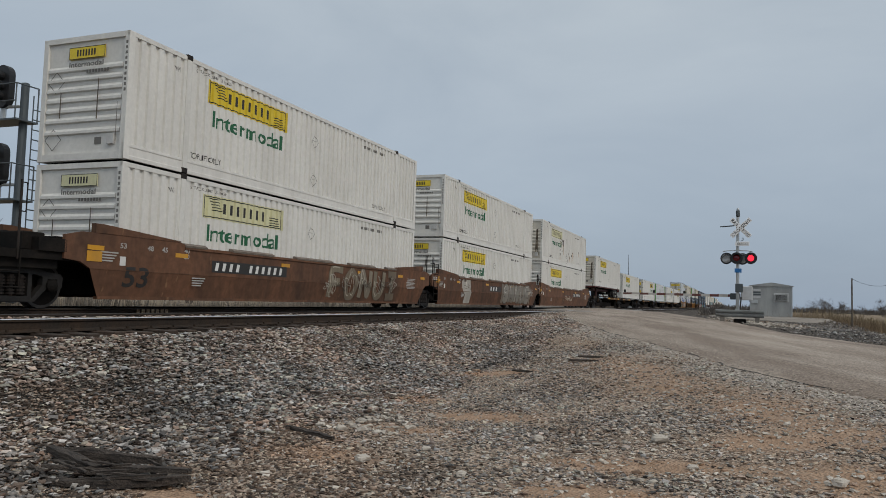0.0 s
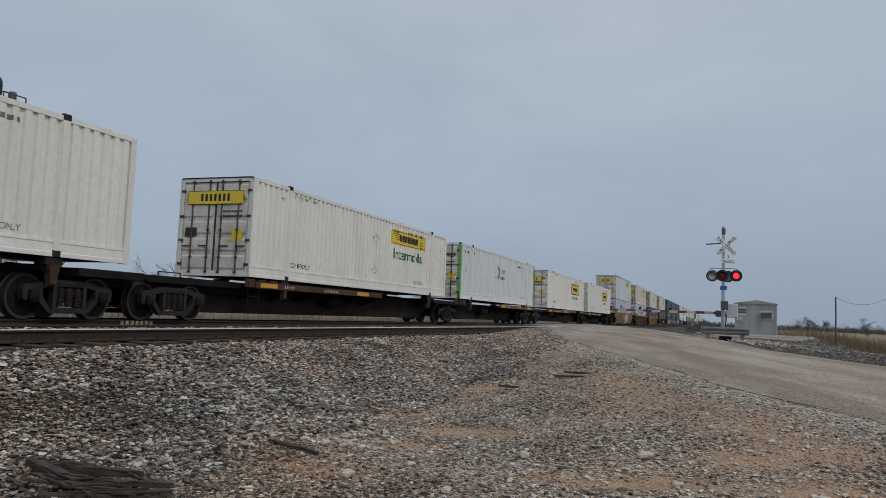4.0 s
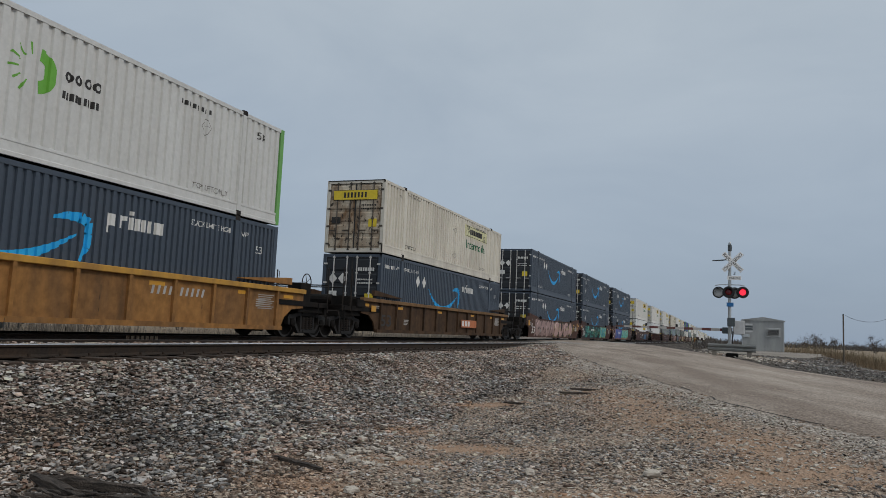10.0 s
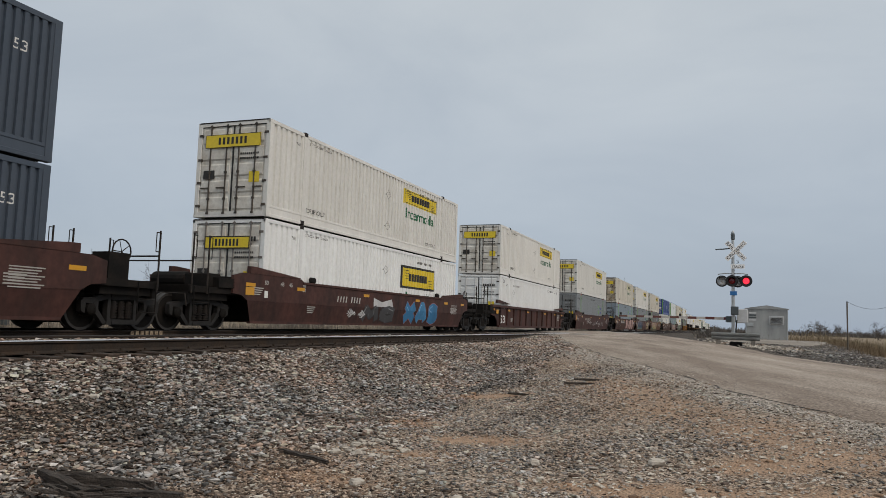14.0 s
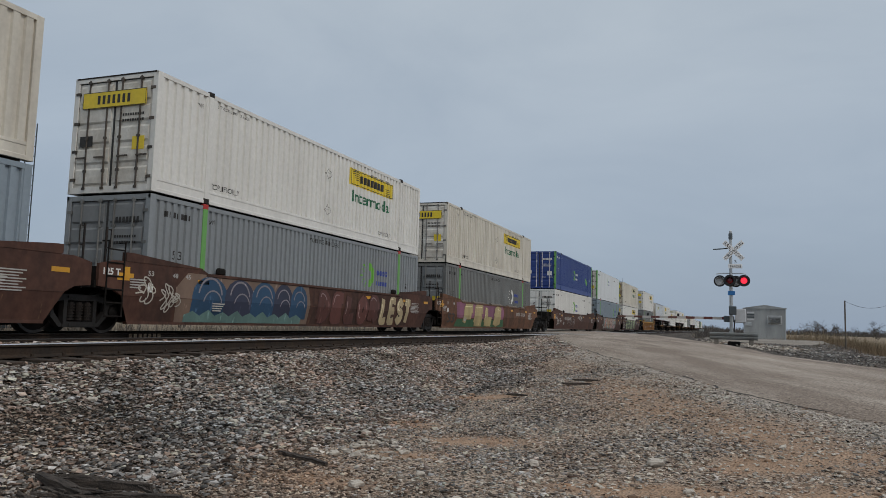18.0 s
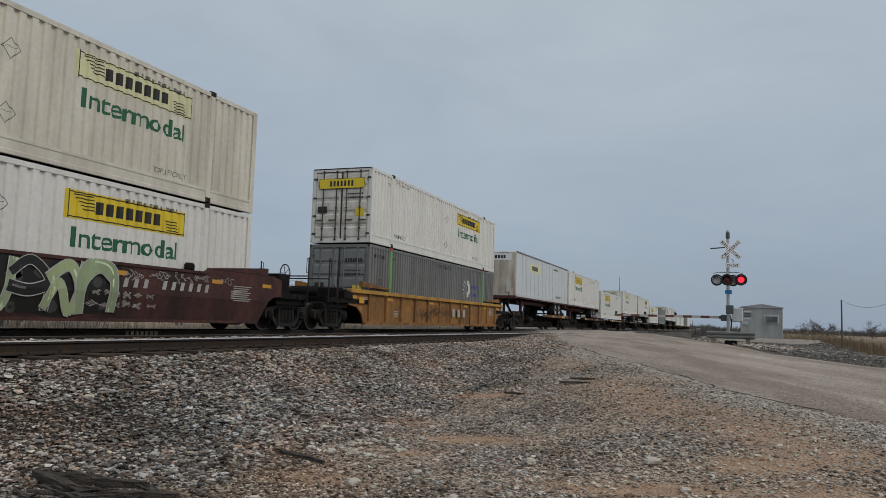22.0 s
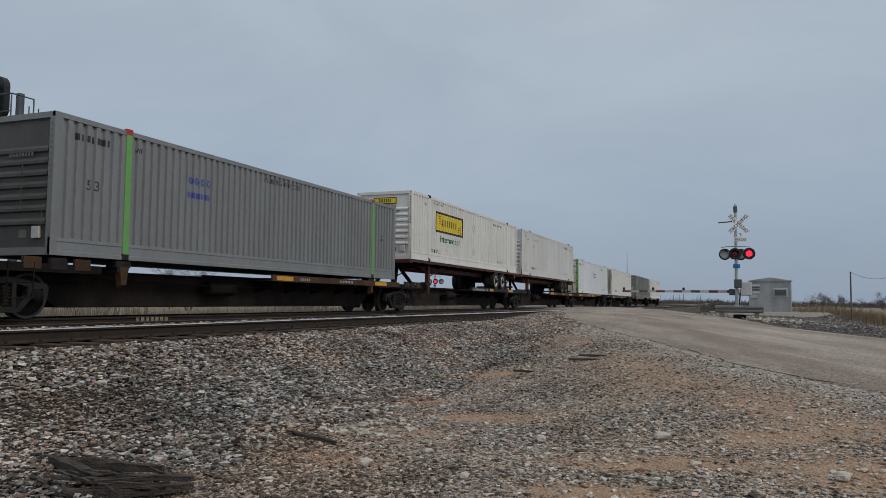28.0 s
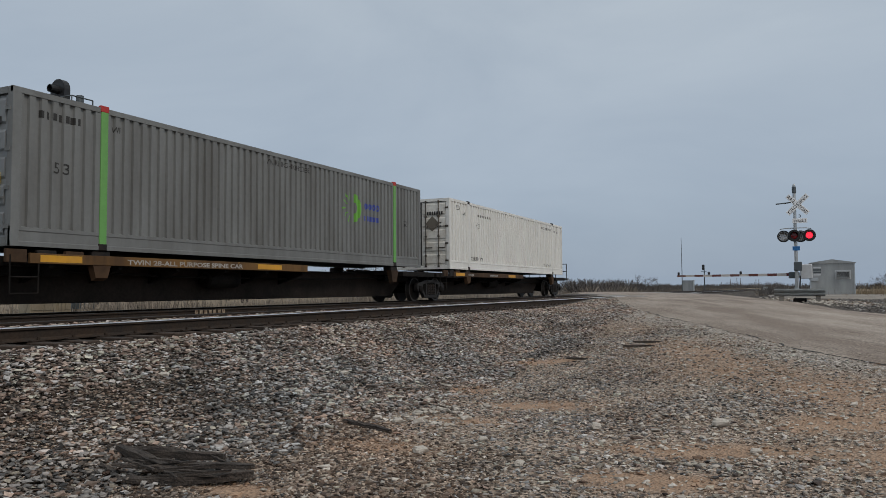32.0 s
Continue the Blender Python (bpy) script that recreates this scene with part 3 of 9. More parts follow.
def land(x, y):
    """The ground's height."""
    x, y = np.asarray(x, dtype=float), np.asarray(y, dtype=float)
    flat_z = -1.10 + 0.028 * wobble(x, y)
    bank = np.interp(x, (-30, -24, -21.5, -20.8, -8.6, -8.25, -7.75, -6.0, -5.2), (-1.1, -0.8, -0.35, -0.18, -0.18, -0.24, -0.30, -0.98, -1.10)) + 0.10 * np.exp(-((x + 11.75) / 0.75) ** 2)
    bank = bank + 0.02 * wobble(x * 1.7, y * 1.4) * (x > -8) - 0.04 * ((x < -8.0) & (x > -20.5))
    z = np.maximum(flat_z, bank)
    lx, lz = along(ROAD_LEFT, y)
    rx, rz = along(ROAD_RIGHT, y)
    near = 1 - smooth(0.2, 7.0, lx - x)
    z = np.where(x < lx, np.maximum(z, z + (lz - 0.018 - z) * near), z)
    k = np.clip((x - lx) / np.maximum(rx - lx, 0.1), 0, 1)
    z = np.where((x >= lx) & (x <= rx), lz + (rz - lz) * k - 0.07, z)
    out = 1 - smooth(0.3, 16.0, x - rx)
    z = np.where(x > rx, z + (np.maximum(rz - 0.06, -1.0) - z) * out, z)
    pad = np.exp(-(((x - 2.4) / 5.0) ** 2 + ((y - 52) / 9.0) ** 2) ** 2)
    z = np.where(x > rx, z * (1 - pad) + pad * -0.10, z)
    far = smooth(150, 700, np.hypot(x, y))
    return z + far * 0.6


def spaced(lo, hi, fine_lo, fine_hi, step, growth):
    vals = list(np.arange(fine_lo, fine_hi + step / 2, step))
    for sign, start, stop in ((1, vals[-1], hi), (-1, vals[0], lo)):
        s, v = step, start
        while (v < stop) if sign > 0 else (v > stop):
            s *= growth
            v += sign * s
            vals.append(v)
    return np.array(sorted(vals))


gx = spaced(-2600, 2600, -10, 7, 0.16, 1.14)
gy = spaced(-900, 3200, 2.5, 26, 0.18, 1.12)
GX, GY = np.meshgrid(gx, gy, indexing="ij")
GZ = land(GX, GY)
ground_me = grid_mesh("ground", np.stack([GX, GY, GZ], -1), len(gx), len(gy), GROUND)
ground = tagged(new("ground", ground_me), "grey ballast gravel, orange dirt patches and dry grass beyond", "ground", kind="structure")
lx_all, _ = along(ROAD_LEFT, GY)
rx_all, _ = along(ROAD_RIGHT, GY)
grass_mask = np.maximum(smooth(7, 13, GX - rx_all) * smooth(30, 60, GY) * np.maximum(smooth(-4, 2, GX), smooth(66, 60, GY)), np.maximum(smooth(170, 260, np.hypot(GX, GY)), smooth(-21.5, -23.5, GX)))
grass_mask = np.maximum(grass_mask, smooth(40, 70, GX))
def dirt_at(x, y):
    """How much orange dirt lies bare: soft patches that run along the foot of the bank and over the trodden corner."""
    spots = ((-4.27, 13.4, 0.9, 0.40, 0.9), (-2.35, 14.7, 1.0, 1.5, 0.46), (-1.4, 13.2, 0.8, 1.0, 0.44), (-3.1, 9.26, 0.8, 0.34, 0.95), (-0.8, 7.05, 0.85, 0.30, 1.0), (0.15, 8.1, 0.40, 0.32, 0.9),
             (0.2, 10.0, 0.9, 1.4, 0.56), (-0.9, 11.7, 0.9, 0.9, 0.46), (-1.03, 6.0, 0.7, 0.30, 0.85), (0.84, 6.8, 0.6, 0.6, 0.75), (-3.95, 4.62, 0.36, 0.18, 1.0), (-3.5, 6.4, 0.8, 0.32, 0.55),
             (-3.6, 8.13, 0.75, 0.28, 0.65), (-4.42, 10.4, 0.5, 0.4, 0.7), (1.2, 8.6, 0.8, 0.9, 0.5))
    return sum(k * np.exp(-(((x - a) / c) ** 2 + ((y - b) / d) ** 2)) for a, b, c, d, k in spots)


dirt_mask = dirt_at(GX, GY) * 1.3
dusty_mask = smooth(-6.2, -4.6, GX) * smooth(30, 18, GY) * 0.9
shoulder_mask = smooth(2.3, 0.1, lx_all - GX) * (GX < lx_all) * smooth(60, 40, GY)
for key, field in (("grass", grass_mask), ("dusty", dusty_mask), ("shoulder", shoulder_mask), ("dirt", dirt_mask)):
    at = ground_me.attributes.new(key, "FLOAT", "POINT")
    at.data.foreach_set("value", field.astype(np.float32).ravel())
for poly in ground_me.polygons:
    poly.use_smooth = True

# road: a worn strip over the crossing, with a dark broken edge
ys_all = np.concatenate([np.arange(-40, 5, 1.5), np.arange(5, 44, 0.12), np.arange(44, 143, 2.0)])


def frayed(y):
    return 0.05 * math.sin(y * 1.7) + 0.045 * math.sin(y * 3.9 + 1) + 0.018 * math.sin(y * 9.1 + 2)



def road_strip(name, material, label):
    rows = []
    for i in range(len(ys_all)):
        y = ys_all[i]
        lx, lz = along(ROAD_LEFT, y)
        rx, rz = along(ROAD_RIGHT, y)
        ragged = frayed(y) - 0.14
        for k in (0.0, 0.018, 0.05, 0.2, 0.4, 0.6, 0.8, 0.96, 1.0):
            x = lx + (rx - lx) * k + (ragged if k < 0.04 or k > 0.98 else 0)
            crown = 0.05 * (1 - (2 * k - 1) ** 2) - {0.0: 0.045, 0.018: 0.012, 1.0: 0.02}.get(k, 0.0)
            rows.append((x, y, lz + (rz - lz) * k + crown))
    me = grid_mesh(name, rows, len(ys_all), 9, material)
    return tagged(new(name, me), label, name, kind="structure")


road_strip("road", ASPHALT, "worn grey-brown chip-seal road over the crossing")


def tar_edge():
    bm = bmesh.new()
    prev = None
    for y in np.arange(6.0, 40, 0.12):
        lx, lz = along(ROAD_LEFT, y)
        w = 0.014 + 0.012 * (1 + math.sin(y * 3.7 + 1.5 * math.sin(y * 1.1)))
        if math.sin(y * 1.9 + 2 * math.sin(y * 0.7)) > 0.95:
            prev = None
            continue
        x = lx + frayed(y)
        row = [bm.verts.new((x - w, y, lz - 0.020)), bm.verts.new((x, y, lz - 0.013)), bm.verts.new((x + w * 0.9, y, lz - 0.011))]
        if prev:
            for a in (0, 1):
                bm.faces.new((prev[a], prev[a + 1], row[a + 1], row[a]))
        prev = row
    ob = part("road_edge", bm, EDGE_TAR)
    tagged(ob, "thin broken dark edge along the road", "road edge", kind="structure")


tar_edge()


# ---- tracks ----
def rail_section(length, y0):
    half = [(0.0, 0.0), (0.032, -0.002), (0.037, -0.012), (0.036, -0.036), (0.011, -0.050), (0.009, -0.140), (0.030, -0.158), (0.076, -0.170), (0.076, -0.182)]
    ring = [(x, z) for x, z in half] + [(-x, z) for x, z in half[:0:-1]]
    bm = bmesh.new()
    a = [bm.verts.new((x, y0, z)) for x, z in ring]
    b = [bm.verts.new((x, y0 + length, z)) for x, z in ring]
    for i in range(len(ring)):
        j = (i + 1) % len(ring)
        bm.faces.new((a[i], b[i], b[j], a[j]))
    bm.faces.new(a), bm.faces.new(b[::-1])
    bmesh.ops.recalc_face_normals(bm, faces=bm.faces[:])
    return bm


def rail_head(length, y0):
    """The worn, rounded running surface."""
    return prism_y(((-0.030, -0.008), (0.0382, -0.0085), (0.036, -0.002), (0.024, 0.002), (-0.030, 0.003)), y0, y0 + length)


tie_me = shared("railway_tie", lambda: bevelled(boxes((-1.3, 1.3, -0.115, 0.115, -0.36, -0.185)), 0.012))
plate_me = shared("tie_plate", lambda: boxes((-0.11, 0.14, -0.09, 0.09, -0.186, -0.168), (-0.10, -0.075, -0.06, -0.03, -0.17, -0.135), (0.08, 0.11, 0.02, 0.05, -0.17, -0.132)))
rng = np.random.default_rng(11)
for number, (tx, ties) in enumerate(zip(TRACK_X, (92, 0))):
    name = "railway_track"
    label = ("empty railway track with rusty rails and one polished head", "railway track under the passing train")[number]
    track = thing(name, label, "railway track", "tracks side by side", "structure", (tx, 0, 0))
    for side in (0.7545, -0.7545):
        part("rail", shared("rail", lambda: rail_section(1500, -60)), RAIL_RUST, track, at=(side, 0, 0))
        part("rail_head", shared("rail_head", lambda: rail_head(1500, -60)), SHINY if number == 0 and side > 0 else DULL_SHADED_HEAD, track, "polished running surface" if number == 0 and side > 0 else "dull running surface, shade put into its colour", at=(side, 0, 0))
    for i in range(ties):
        y = 0.3 + i * 0.515
        if 40.5 < y:
            continue
        part("tie", tie_me, TIE_WOOD, track, at=pose(rng.uniform(-0.05, 0.05), y, rng.uniform(-0.012, 0.004), 0, 0, rng.uniform(-1.2, 1.2)))
        part("tie_plate", plate_me, RAIL_RUST, track, at=(0.7545, y, 0))
    if number:
        bm = bmesh.new()
        for i in range(260):
            y = -6 + i * 0.515
            if not 41 < y < 66:
                box(bm, -1.3, 1.3, y - 0.115, y + 0.115, -0.36, -0.185)
        tagged(part("ties", bm, TIE_WOOD, track), kind="stuff")
MARK_PAINT = mat("rusty_cream_paint", (0.34, 0.27, 0.185), 0.8, other=(0.10, 0.05, 0.03), amount=1.0, scale=14, grain=0.3, grain_scale=40)
# marks on the web of the near rail under the train
marked = part("painted_marks", plates(*bars(13.85, 14.95, -0.165, -0.02, 7, 0.35), x=0.085), MARK_PAINT, None)
marked.location = (TRACK_X[1] + 0.7545, 0, 0)
tagged(marked, "unreadable white paint marks on the rail's side", "paint marks")


def crossing_panels():
    bm = bmesh.new()
    for tx in TRACK_X:
        for x0, x1 in ((-0.66, 0.66), (0.83, 1.55), (-1.55, -0.83)):
            y0 = 42 + (-8.9 - tx) * 3.0
            y = y0
            while y < y0 + 25:
                box(bm, tx + x0, tx + x1, y, y + 2.4, -0.15, 0.012)
                y += 2.43
    for xa, xb in ((-8.0, -7.2), (-12.36, -11.16), (-16.68, -15.48)):
        y0 = 42 + (-8.9 - xa) * 3.0
        box(bm, xa, xb, y0, y0 + 25, -0.15, 0.006)
    ob = part("crossing_surface", bm, PANEL)
    tagged(ob, "pale worn crossing panels between the rails", "crossing", kind="structure")


crossing_panels()


# ---- stones ----
def scatter(name, label, n, area, size, material, seed, lift=0.3, keep=None, heap=0.0, ground_at=land):
    """Loose stones of a size range over an area (x0, x1, y0, y1)."""
    r = np.random.default_rng(seed)
    x, y = r.uniform(area[0], area[1], n), r.uniform(area[2], area[3], n)
    if keep is not None:
        ok = keep(x, y, r)
        x, y = x[ok], y[ok]
    s = size[0] + (size[1] - size[0]) * r.random(len(x)) ** 2.2
    dims = np.stack([s * r.uniform(1.0, 1.9, len(x)), s * r.uniform(0.8, 1.3, len(x)), s * r.uniform(0.30, 0.58, len(x))], 1)
    z = ground_at(x, y) + dims[:, 2] * lift * 0.5 + s * heap * r.random(len(x))
    dust = np.clip((dirt_at(x, y) + r.uniform(-0.35, 0.35, len(x)) - 0.25) * 1.0, 0, 0.8)
    me = chunks(name, np.stack([x, y, z], 1), dims, material, r, dust)
    return tagged(new(name, me), label, "stones", kind="stuff")


def left_of_road(x, y, r):
    lx, _ = along(ROAD_LEFT, y)
    return x < lx - 0.15 - 0.5 * r.random(len(x))


def in_view(x, y, r):
    return (x > -1.45 * y - 0.5) & left_of_road(x, y, r)


def bank_keep(x, y, r):
    trodden = (y < 8.2 - 0.5 * (x + 6)) & (x > -6.9) & (r.random(len(x)) < 0.75)
    return in_view(x, y, r) & (x < -5.2 + 0.9 * wobble(x * 0.6, y * 0.5) + 0.5 * r.random(len(x))) & ~trodden


def flat_keep(x, y, r):
    patch = np.sin(x * 1.1 + 1.3 * np.sin(y * 0.6)) * np.sin(y * 0.9 + 0.8 * np.sin(x * 0.7))
    return in_view(x, y, r) & (patch + r.uniform(-0.7, 0.9, len(x)) > -0.1)


def off_dirt(x, y, r):
    """Bare dirt shows where these stones stay away."""
    return dirt_at(x, y) + 0.18 * wobble(x * 2.3, y * 2.1) + r.uniform(-0.28, 0.28, len(x)) < 0.50


def gravel_keep(x, y, r):
    return flat_keep(x, y, r) & off_dirt(x, y, r)


def foot_keep(x, y, r):
    mid = -5.7 + 0.5 * np.sin(y * 0.5) + 0.3 * np.sin(y * 1.3)
    return in_view(x, y, r) & (np.abs(x - mid) < 0.3 + 0.9 * r.random(len(x)))


scatter("ballast_stones", "loose angular pinkish-grey ballast on the bank", 108000, (-8.35, -3.6, 2.8, 24), (0.023, 0.066), STONE, 1, 0.9, bank_keep, 0.7)
scatter("ballast_stones", "blue-grey ballast at the foot of the bank", 44000, (-7.4, -4.0, 2.8, 24), (0.022, 0.060), STONE_DARK, 14, 1.2, foot_keep, 0.8)
scatter("ballast_stones", "loose angular grey ballast stones far along the bank", 26000, (-8.35, -2.6, 24, 44), (0.035, 0.085), STONE, 2, 0.9, left_of_road)
scatter("ballast_stones", "ballast stones between the two tracks", 12000, (-13.0, -10.5, 4, 40), (0.045, 0.085), STONE, 9, 0.9)
scatter("gravel", "fine blue-grey gravel on trodden dirt", 50000, (-6.5, 4.5, 3.4, 18), (0.013, 0.042), STONE_DARK, 3, 0.7, gravel_keep)
scatter("gravel", "fine brownish gravel trodden into the dirt", 54000, (-6.5, 4.5, 3.4, 20), (0.012, 0.036), STONE_WARM, 8, 0.6, lambda x, y, r: in_view(x, y, r) & off_dirt(x, y, r))
scatter("gravel", "coarse grey gravel mixed with dirt", 14000, (-6.5, 4.0, 3.4, 26), (0.030, 0.065), STONE, 4, 0.7, gravel_keep)
scatter("gravel", "pale limestone chips in the dirt", 6800, (-6.5, 4.0, 3.6, 17), (0.015, 0.055), STONE_PALE, 5, 0.8, lambda x, y, r: in_view(x, y, r) & ((x > -3.8) | (r.random(len(x)) < 0.3)))
scatter("gravel", "dark brown gravel trodden at the foot of the bank", 30000, (-7.2, -2.2, 3.0, 8.6), (0.013, 0.046), STONE_BROWN, 23, 0.8, lambda x, y, r: in_view(x, y, r) & off_dirt(x, y, r) & (y < 8.6 - 0.5 * (x + 6) - r.random(len(x))))
scatter("gravel", "dark wet-looking gravel in a hollow", 13000, (-3.6, 0.6, 7.4, 12.4), (0.014, 0.046), STONE_DARK, 18, 0.7, lambda x, y, r: np.minimum(np.minimum(((x + 0.8) / 1.1) ** 2 + ((y - 9.2) / 0.8) ** 2, ((x + 2.2) / 0.9) ** 2 + ((y - 8.2) / 0.55) ** 2), ((x + 2.6) / 0.8) ** 2 + ((y - 11.4) / 0.8) ** 2) < 0.4 + 0.9 * r.random(len(x)))
scatter("gravel", "white limestone chips on the trodden corner", 700, (-1.6, 1.4, 6.2, 10.5), (0.015, 0.055), STONE_PALE, 19, 0.8)
scatter("gravel", "pale rubble heap at the foot of the bank", 110, (-4.4, -3.5, 7.7, 9.2), (0.03, 0.10), STONE_PALE, 12, 0.9)
scatter("gravel", "grey rock shoulder beyond the road", 20000, (1.5, 18, 24, 52), (0.03, 0.085), STONE_DARK, 6, 0.8, lambda x, y, r: x > along(ROAD_RIGHT, y)[0] + 0.5)
scatter("gravel", "pale crushed limestone beside the road", 17000, (-8, 4, 8, 42), (0.018, 0.056), STONE_PALE, 17, 0.6,
        lambda x, y, r: (along(ROAD_LEFT, y)[0] - x > 0.10) & (along(ROAD_LEFT, y)[0] - x < 0.2 + 2.2 * r.random(len(x)) ** 1.5))
scatter("gravel", "crumbled grey gravel along the road edge", 12000, (-8, 4, 8, 40), (0.02, 0.055), STONE_WARM, 7, 0.6,
        lambda x, y, r: (along(ROAD_LEFT, y)[0] - x > 0.02) & (along(ROAD_LEFT, y)[0] - x < 0.3 + 2.4 * r.random(len(x)) ** 2))

# loose chips on the road's margin, and ballast heaped up between the rails of the empty track
scatter("gravel", "pale loose chips strewn over the road margin", 15000, (-8, 6, 7, 42), (0.010, 0.028), STONE_PALE, 27, 0.8,
        lambda x, y, r: (x - along(ROAD_LEFT, y)[0] > -0.1) & (x - along(ROAD_LEFT, y)[0] < 1.5 * r.random(len(x)) ** 1.6), 0.0, lambda x, y: along(ROAD_LEFT, y)[1] + 0.006)
bm = boxes((TRACK_X[0] - 0.70, TRACK_X[0] + 0.67, -10, 41, -0.20, -0.075))
tagged(part("ballast_bed", bm, GROUND), "grey ballast filling the empty track between its rails", "ballast", kind="structure")
scatter("ballast_stones", "ballast stones heaped between the rails of the empty track", 15000, (TRACK_X[0] - 0.70, TRACK_X[0] + 0.66, 4, 41), (0.03, 0.07), STONE, 29, 0.6, None, 0.35, lambda x, y: np.full(len(x), -0.072))

# single stones that stand out
ROCK = shared("rock", lambda: bevelled(boxes((-0.5, 0.5, -0.42, 0.42, -0.3, 0.3)), 0.16))
for v in ROCK.vertices:
    v.co *= 1 + 0.16 * math.sin(v.co.x * 7 + v.co.y * 5 + v.co.z * 9)
for x, y, s, turn in ((-0.73, 8.1, 0.17, 20), (-4.55, 9.2, 0.13, 70), (-1.95, 7.9, 0.15, 110), (-4.5, 7.75, 0.11, 10), (-4.2, 7.7, 0.12, 45), (0.75, 6.65, 0.15, 70), (-2.9, 7.1, 0.10, 30),
                      (-6.1, 8.4, 0.12, 0), (-3.2, 6.3, 0.14, 60), (-0.35, 7.0, 0.10, 15), (-2.2, 6.2, 0.11, 95), (-4.9, 10.6, 0.13, 35), (-6.35, 9.9, 0.14, 50), (-7.0, 6.9, 0.13, 25)):
    r = part("stone", ROCK, STONE_PALE, at=Matrix.Translation((x, y, float(land(x, y)) + 0.2 * s)) @ Matrix.Rotation(radians(turn), 4, "Z") @ Matrix.Diagonal((s * 0.95, s * 0.75, s * 0.72, 1)))
    tagged(r, "pale rounded limestone lump on the gravel", "stone", "pale stones on the gravel")


# broken sleeper lying in the gravel
def splinter(length, w, h, seed):
    r = random.Random(seed)
    bm = bmesh.new()
    n = 9
    rings = []
    for i in range(n):
        k = i / (n - 1)
        taper = min(1.0, 0.6 + 2.5 * min(k, 1 - k)) * r.uniform(0.8, 1.05)
        off = r.uniform(-0.012, 0.012)
        ring = [(-w, -h), (0, -h * 1.1), (w, -h), (w * 1.05, h * 0.4), (w * 0.4, h * r.uniform(0.7, 1.2)), (-w * 0.3, h * r.uniform(0.5, 1.1)), (-w, h * r.uniform(0.3, 1.0))]
        rings.append([bm.verts.new((k * length - length / 2, y * taper + off, z * taper)) for y, z in ring])
    for a, b in zip(rings, rings[1:]):
        for k in range(7):
            j = (k + 1) % 7
            bm.faces.new((a[k], a[j], b[j], b[k]))
    bm.faces.new(rings[0]), bm.faces.new(rings[-1])
    bmesh.ops.recalc_face_normals(bm, faces=bm.faces[:])
    return bm


wreck = thing("broken_sleeper", "splintered weathered remains of a wooden sleeper on gravel", "wood debris", at=(-4.72, 4.72, float(land(-4.72, 4.72))))
for i, (dx, dy, dz, turn, length, w, h, lean) in enumerate(((-0.31, 0.10, 0.09, -18, 1.25, 0.058, 0.040, 3), (-0.28, 0.36, 0.10, -1, 1.10, 0.026, 0.048, -2), (0.46, -0.06, 0.06, 30, 0.72, 0.06, 0.040, -3),
                                                             (0.30, 0.12, 0.10, 3, 0.90, 0.040, 0.026, -4), (0.15, -0.20, 0.04, 20, 0.75, 0.042, 0.030, 0), (-0.05, -0.06, 0.09, 30, 0.75, 0.022, 0.016, 5))):
    part("splinter", splinter(length, w, h, i), DEBRIS, wreck, at=pose(dx, dy, dz, 0, lean, turn))
rs = random.Random(77)
for i in range(16):
    part("splinter", splinter(rs.uniform(0.3, 0.8), rs.uniform(0.008, 0.018), rs.uniform(0.008, 0.014), 40 + i), DEBRIS, wreck, at=pose(rs.uniform(-0.45, 0.45), rs.uniform(-0.20, 0.25), rs.uniform(0.04, 0.15), 0, rs.uniform(-7, 7), rs.uniform(-30, 30)))
for x, y, turn, length in ((-5.85, 9.6, 12, 0.5), (-4.35, 7.25, -25, 0.9), (-2.7, 15.2, 5, 0.55), (-2.75, 14.6, 14, 0.6), (-3.6, 13.3, -8, 0.4), (0.35, 14.2, 25, 0.5), (-6.5, 17.5, 8, 0.4)):
    s = part("stick", splinter(length, 0.035, 0.025, int(x * 100)), DEBRIS, at=pose(x, y, float(land(x, y)) + 0.03, 0, 0, turn))
    tagged(s, "dark splinter of old wood lying on the ballast", "wood splinter", "scattered splinters")


# ---- crossing signal ----
def flasher(parent, x, y, z, face, lit, name="flasher"):
    """A round lamp with its black background disc and hood; face: 1 looks to the camera's side."""
    disc = part(name, lathe(((-0.02 * face, 0.245), (0.0, 0.26), (0.015 * face, 0.245)), 24, "Y"), SIGNAL_BLACK, parent, at=(x, y, z))
    part("lamp_housing", lathe(((0.0, 0.19), (0.22 * face, 0.17), (0.26 * face, 0.10)), 16, "Y"), SIGNAL_BLACK, disc)
    k = 1.42 if lit is LENS_CLEAR else 1.0
    part("lens", lathe(((-0.03 * face, 0.140 * k), (-0.055 * face, 0.10 * k), (-0.065 * face, 0.02)), 20, "Y"), lit, disc, "glowing red lens" if lit is RED_LIT else "dark red lens")
    bm = bmesh.new()
    n = 14
    for r0, r1 in ((0.165, 0.17),):
        ring = []
        for i in range(n + 1):
            a = math.pi * (-0.12 + 1.24 * i / n)
            c, s = math.cos(a), math.sin(a)
            ring.append([bm.verts.new((r * c, d * face, r * s)) for r, d in ((r0, -0.02), (r0, -0.30 * max(0.25, math.sin(max(0.05, min(math.pi - 0.05, a))))), (r1 + 0.006, -0.30 * max(0.25, math.sin(max(0.05, min(math.pi - 0.05, a))))), (r1 + 0.006, -0.02))])
        for a, b in zip(ring, ring[1:]):
            for k in range(3):
                bm.faces.new((a[k], a[k + 1], b[k + 1], b[k]))
    part("hood", bm, SIGNAL_BLACK, disc)
    return disc


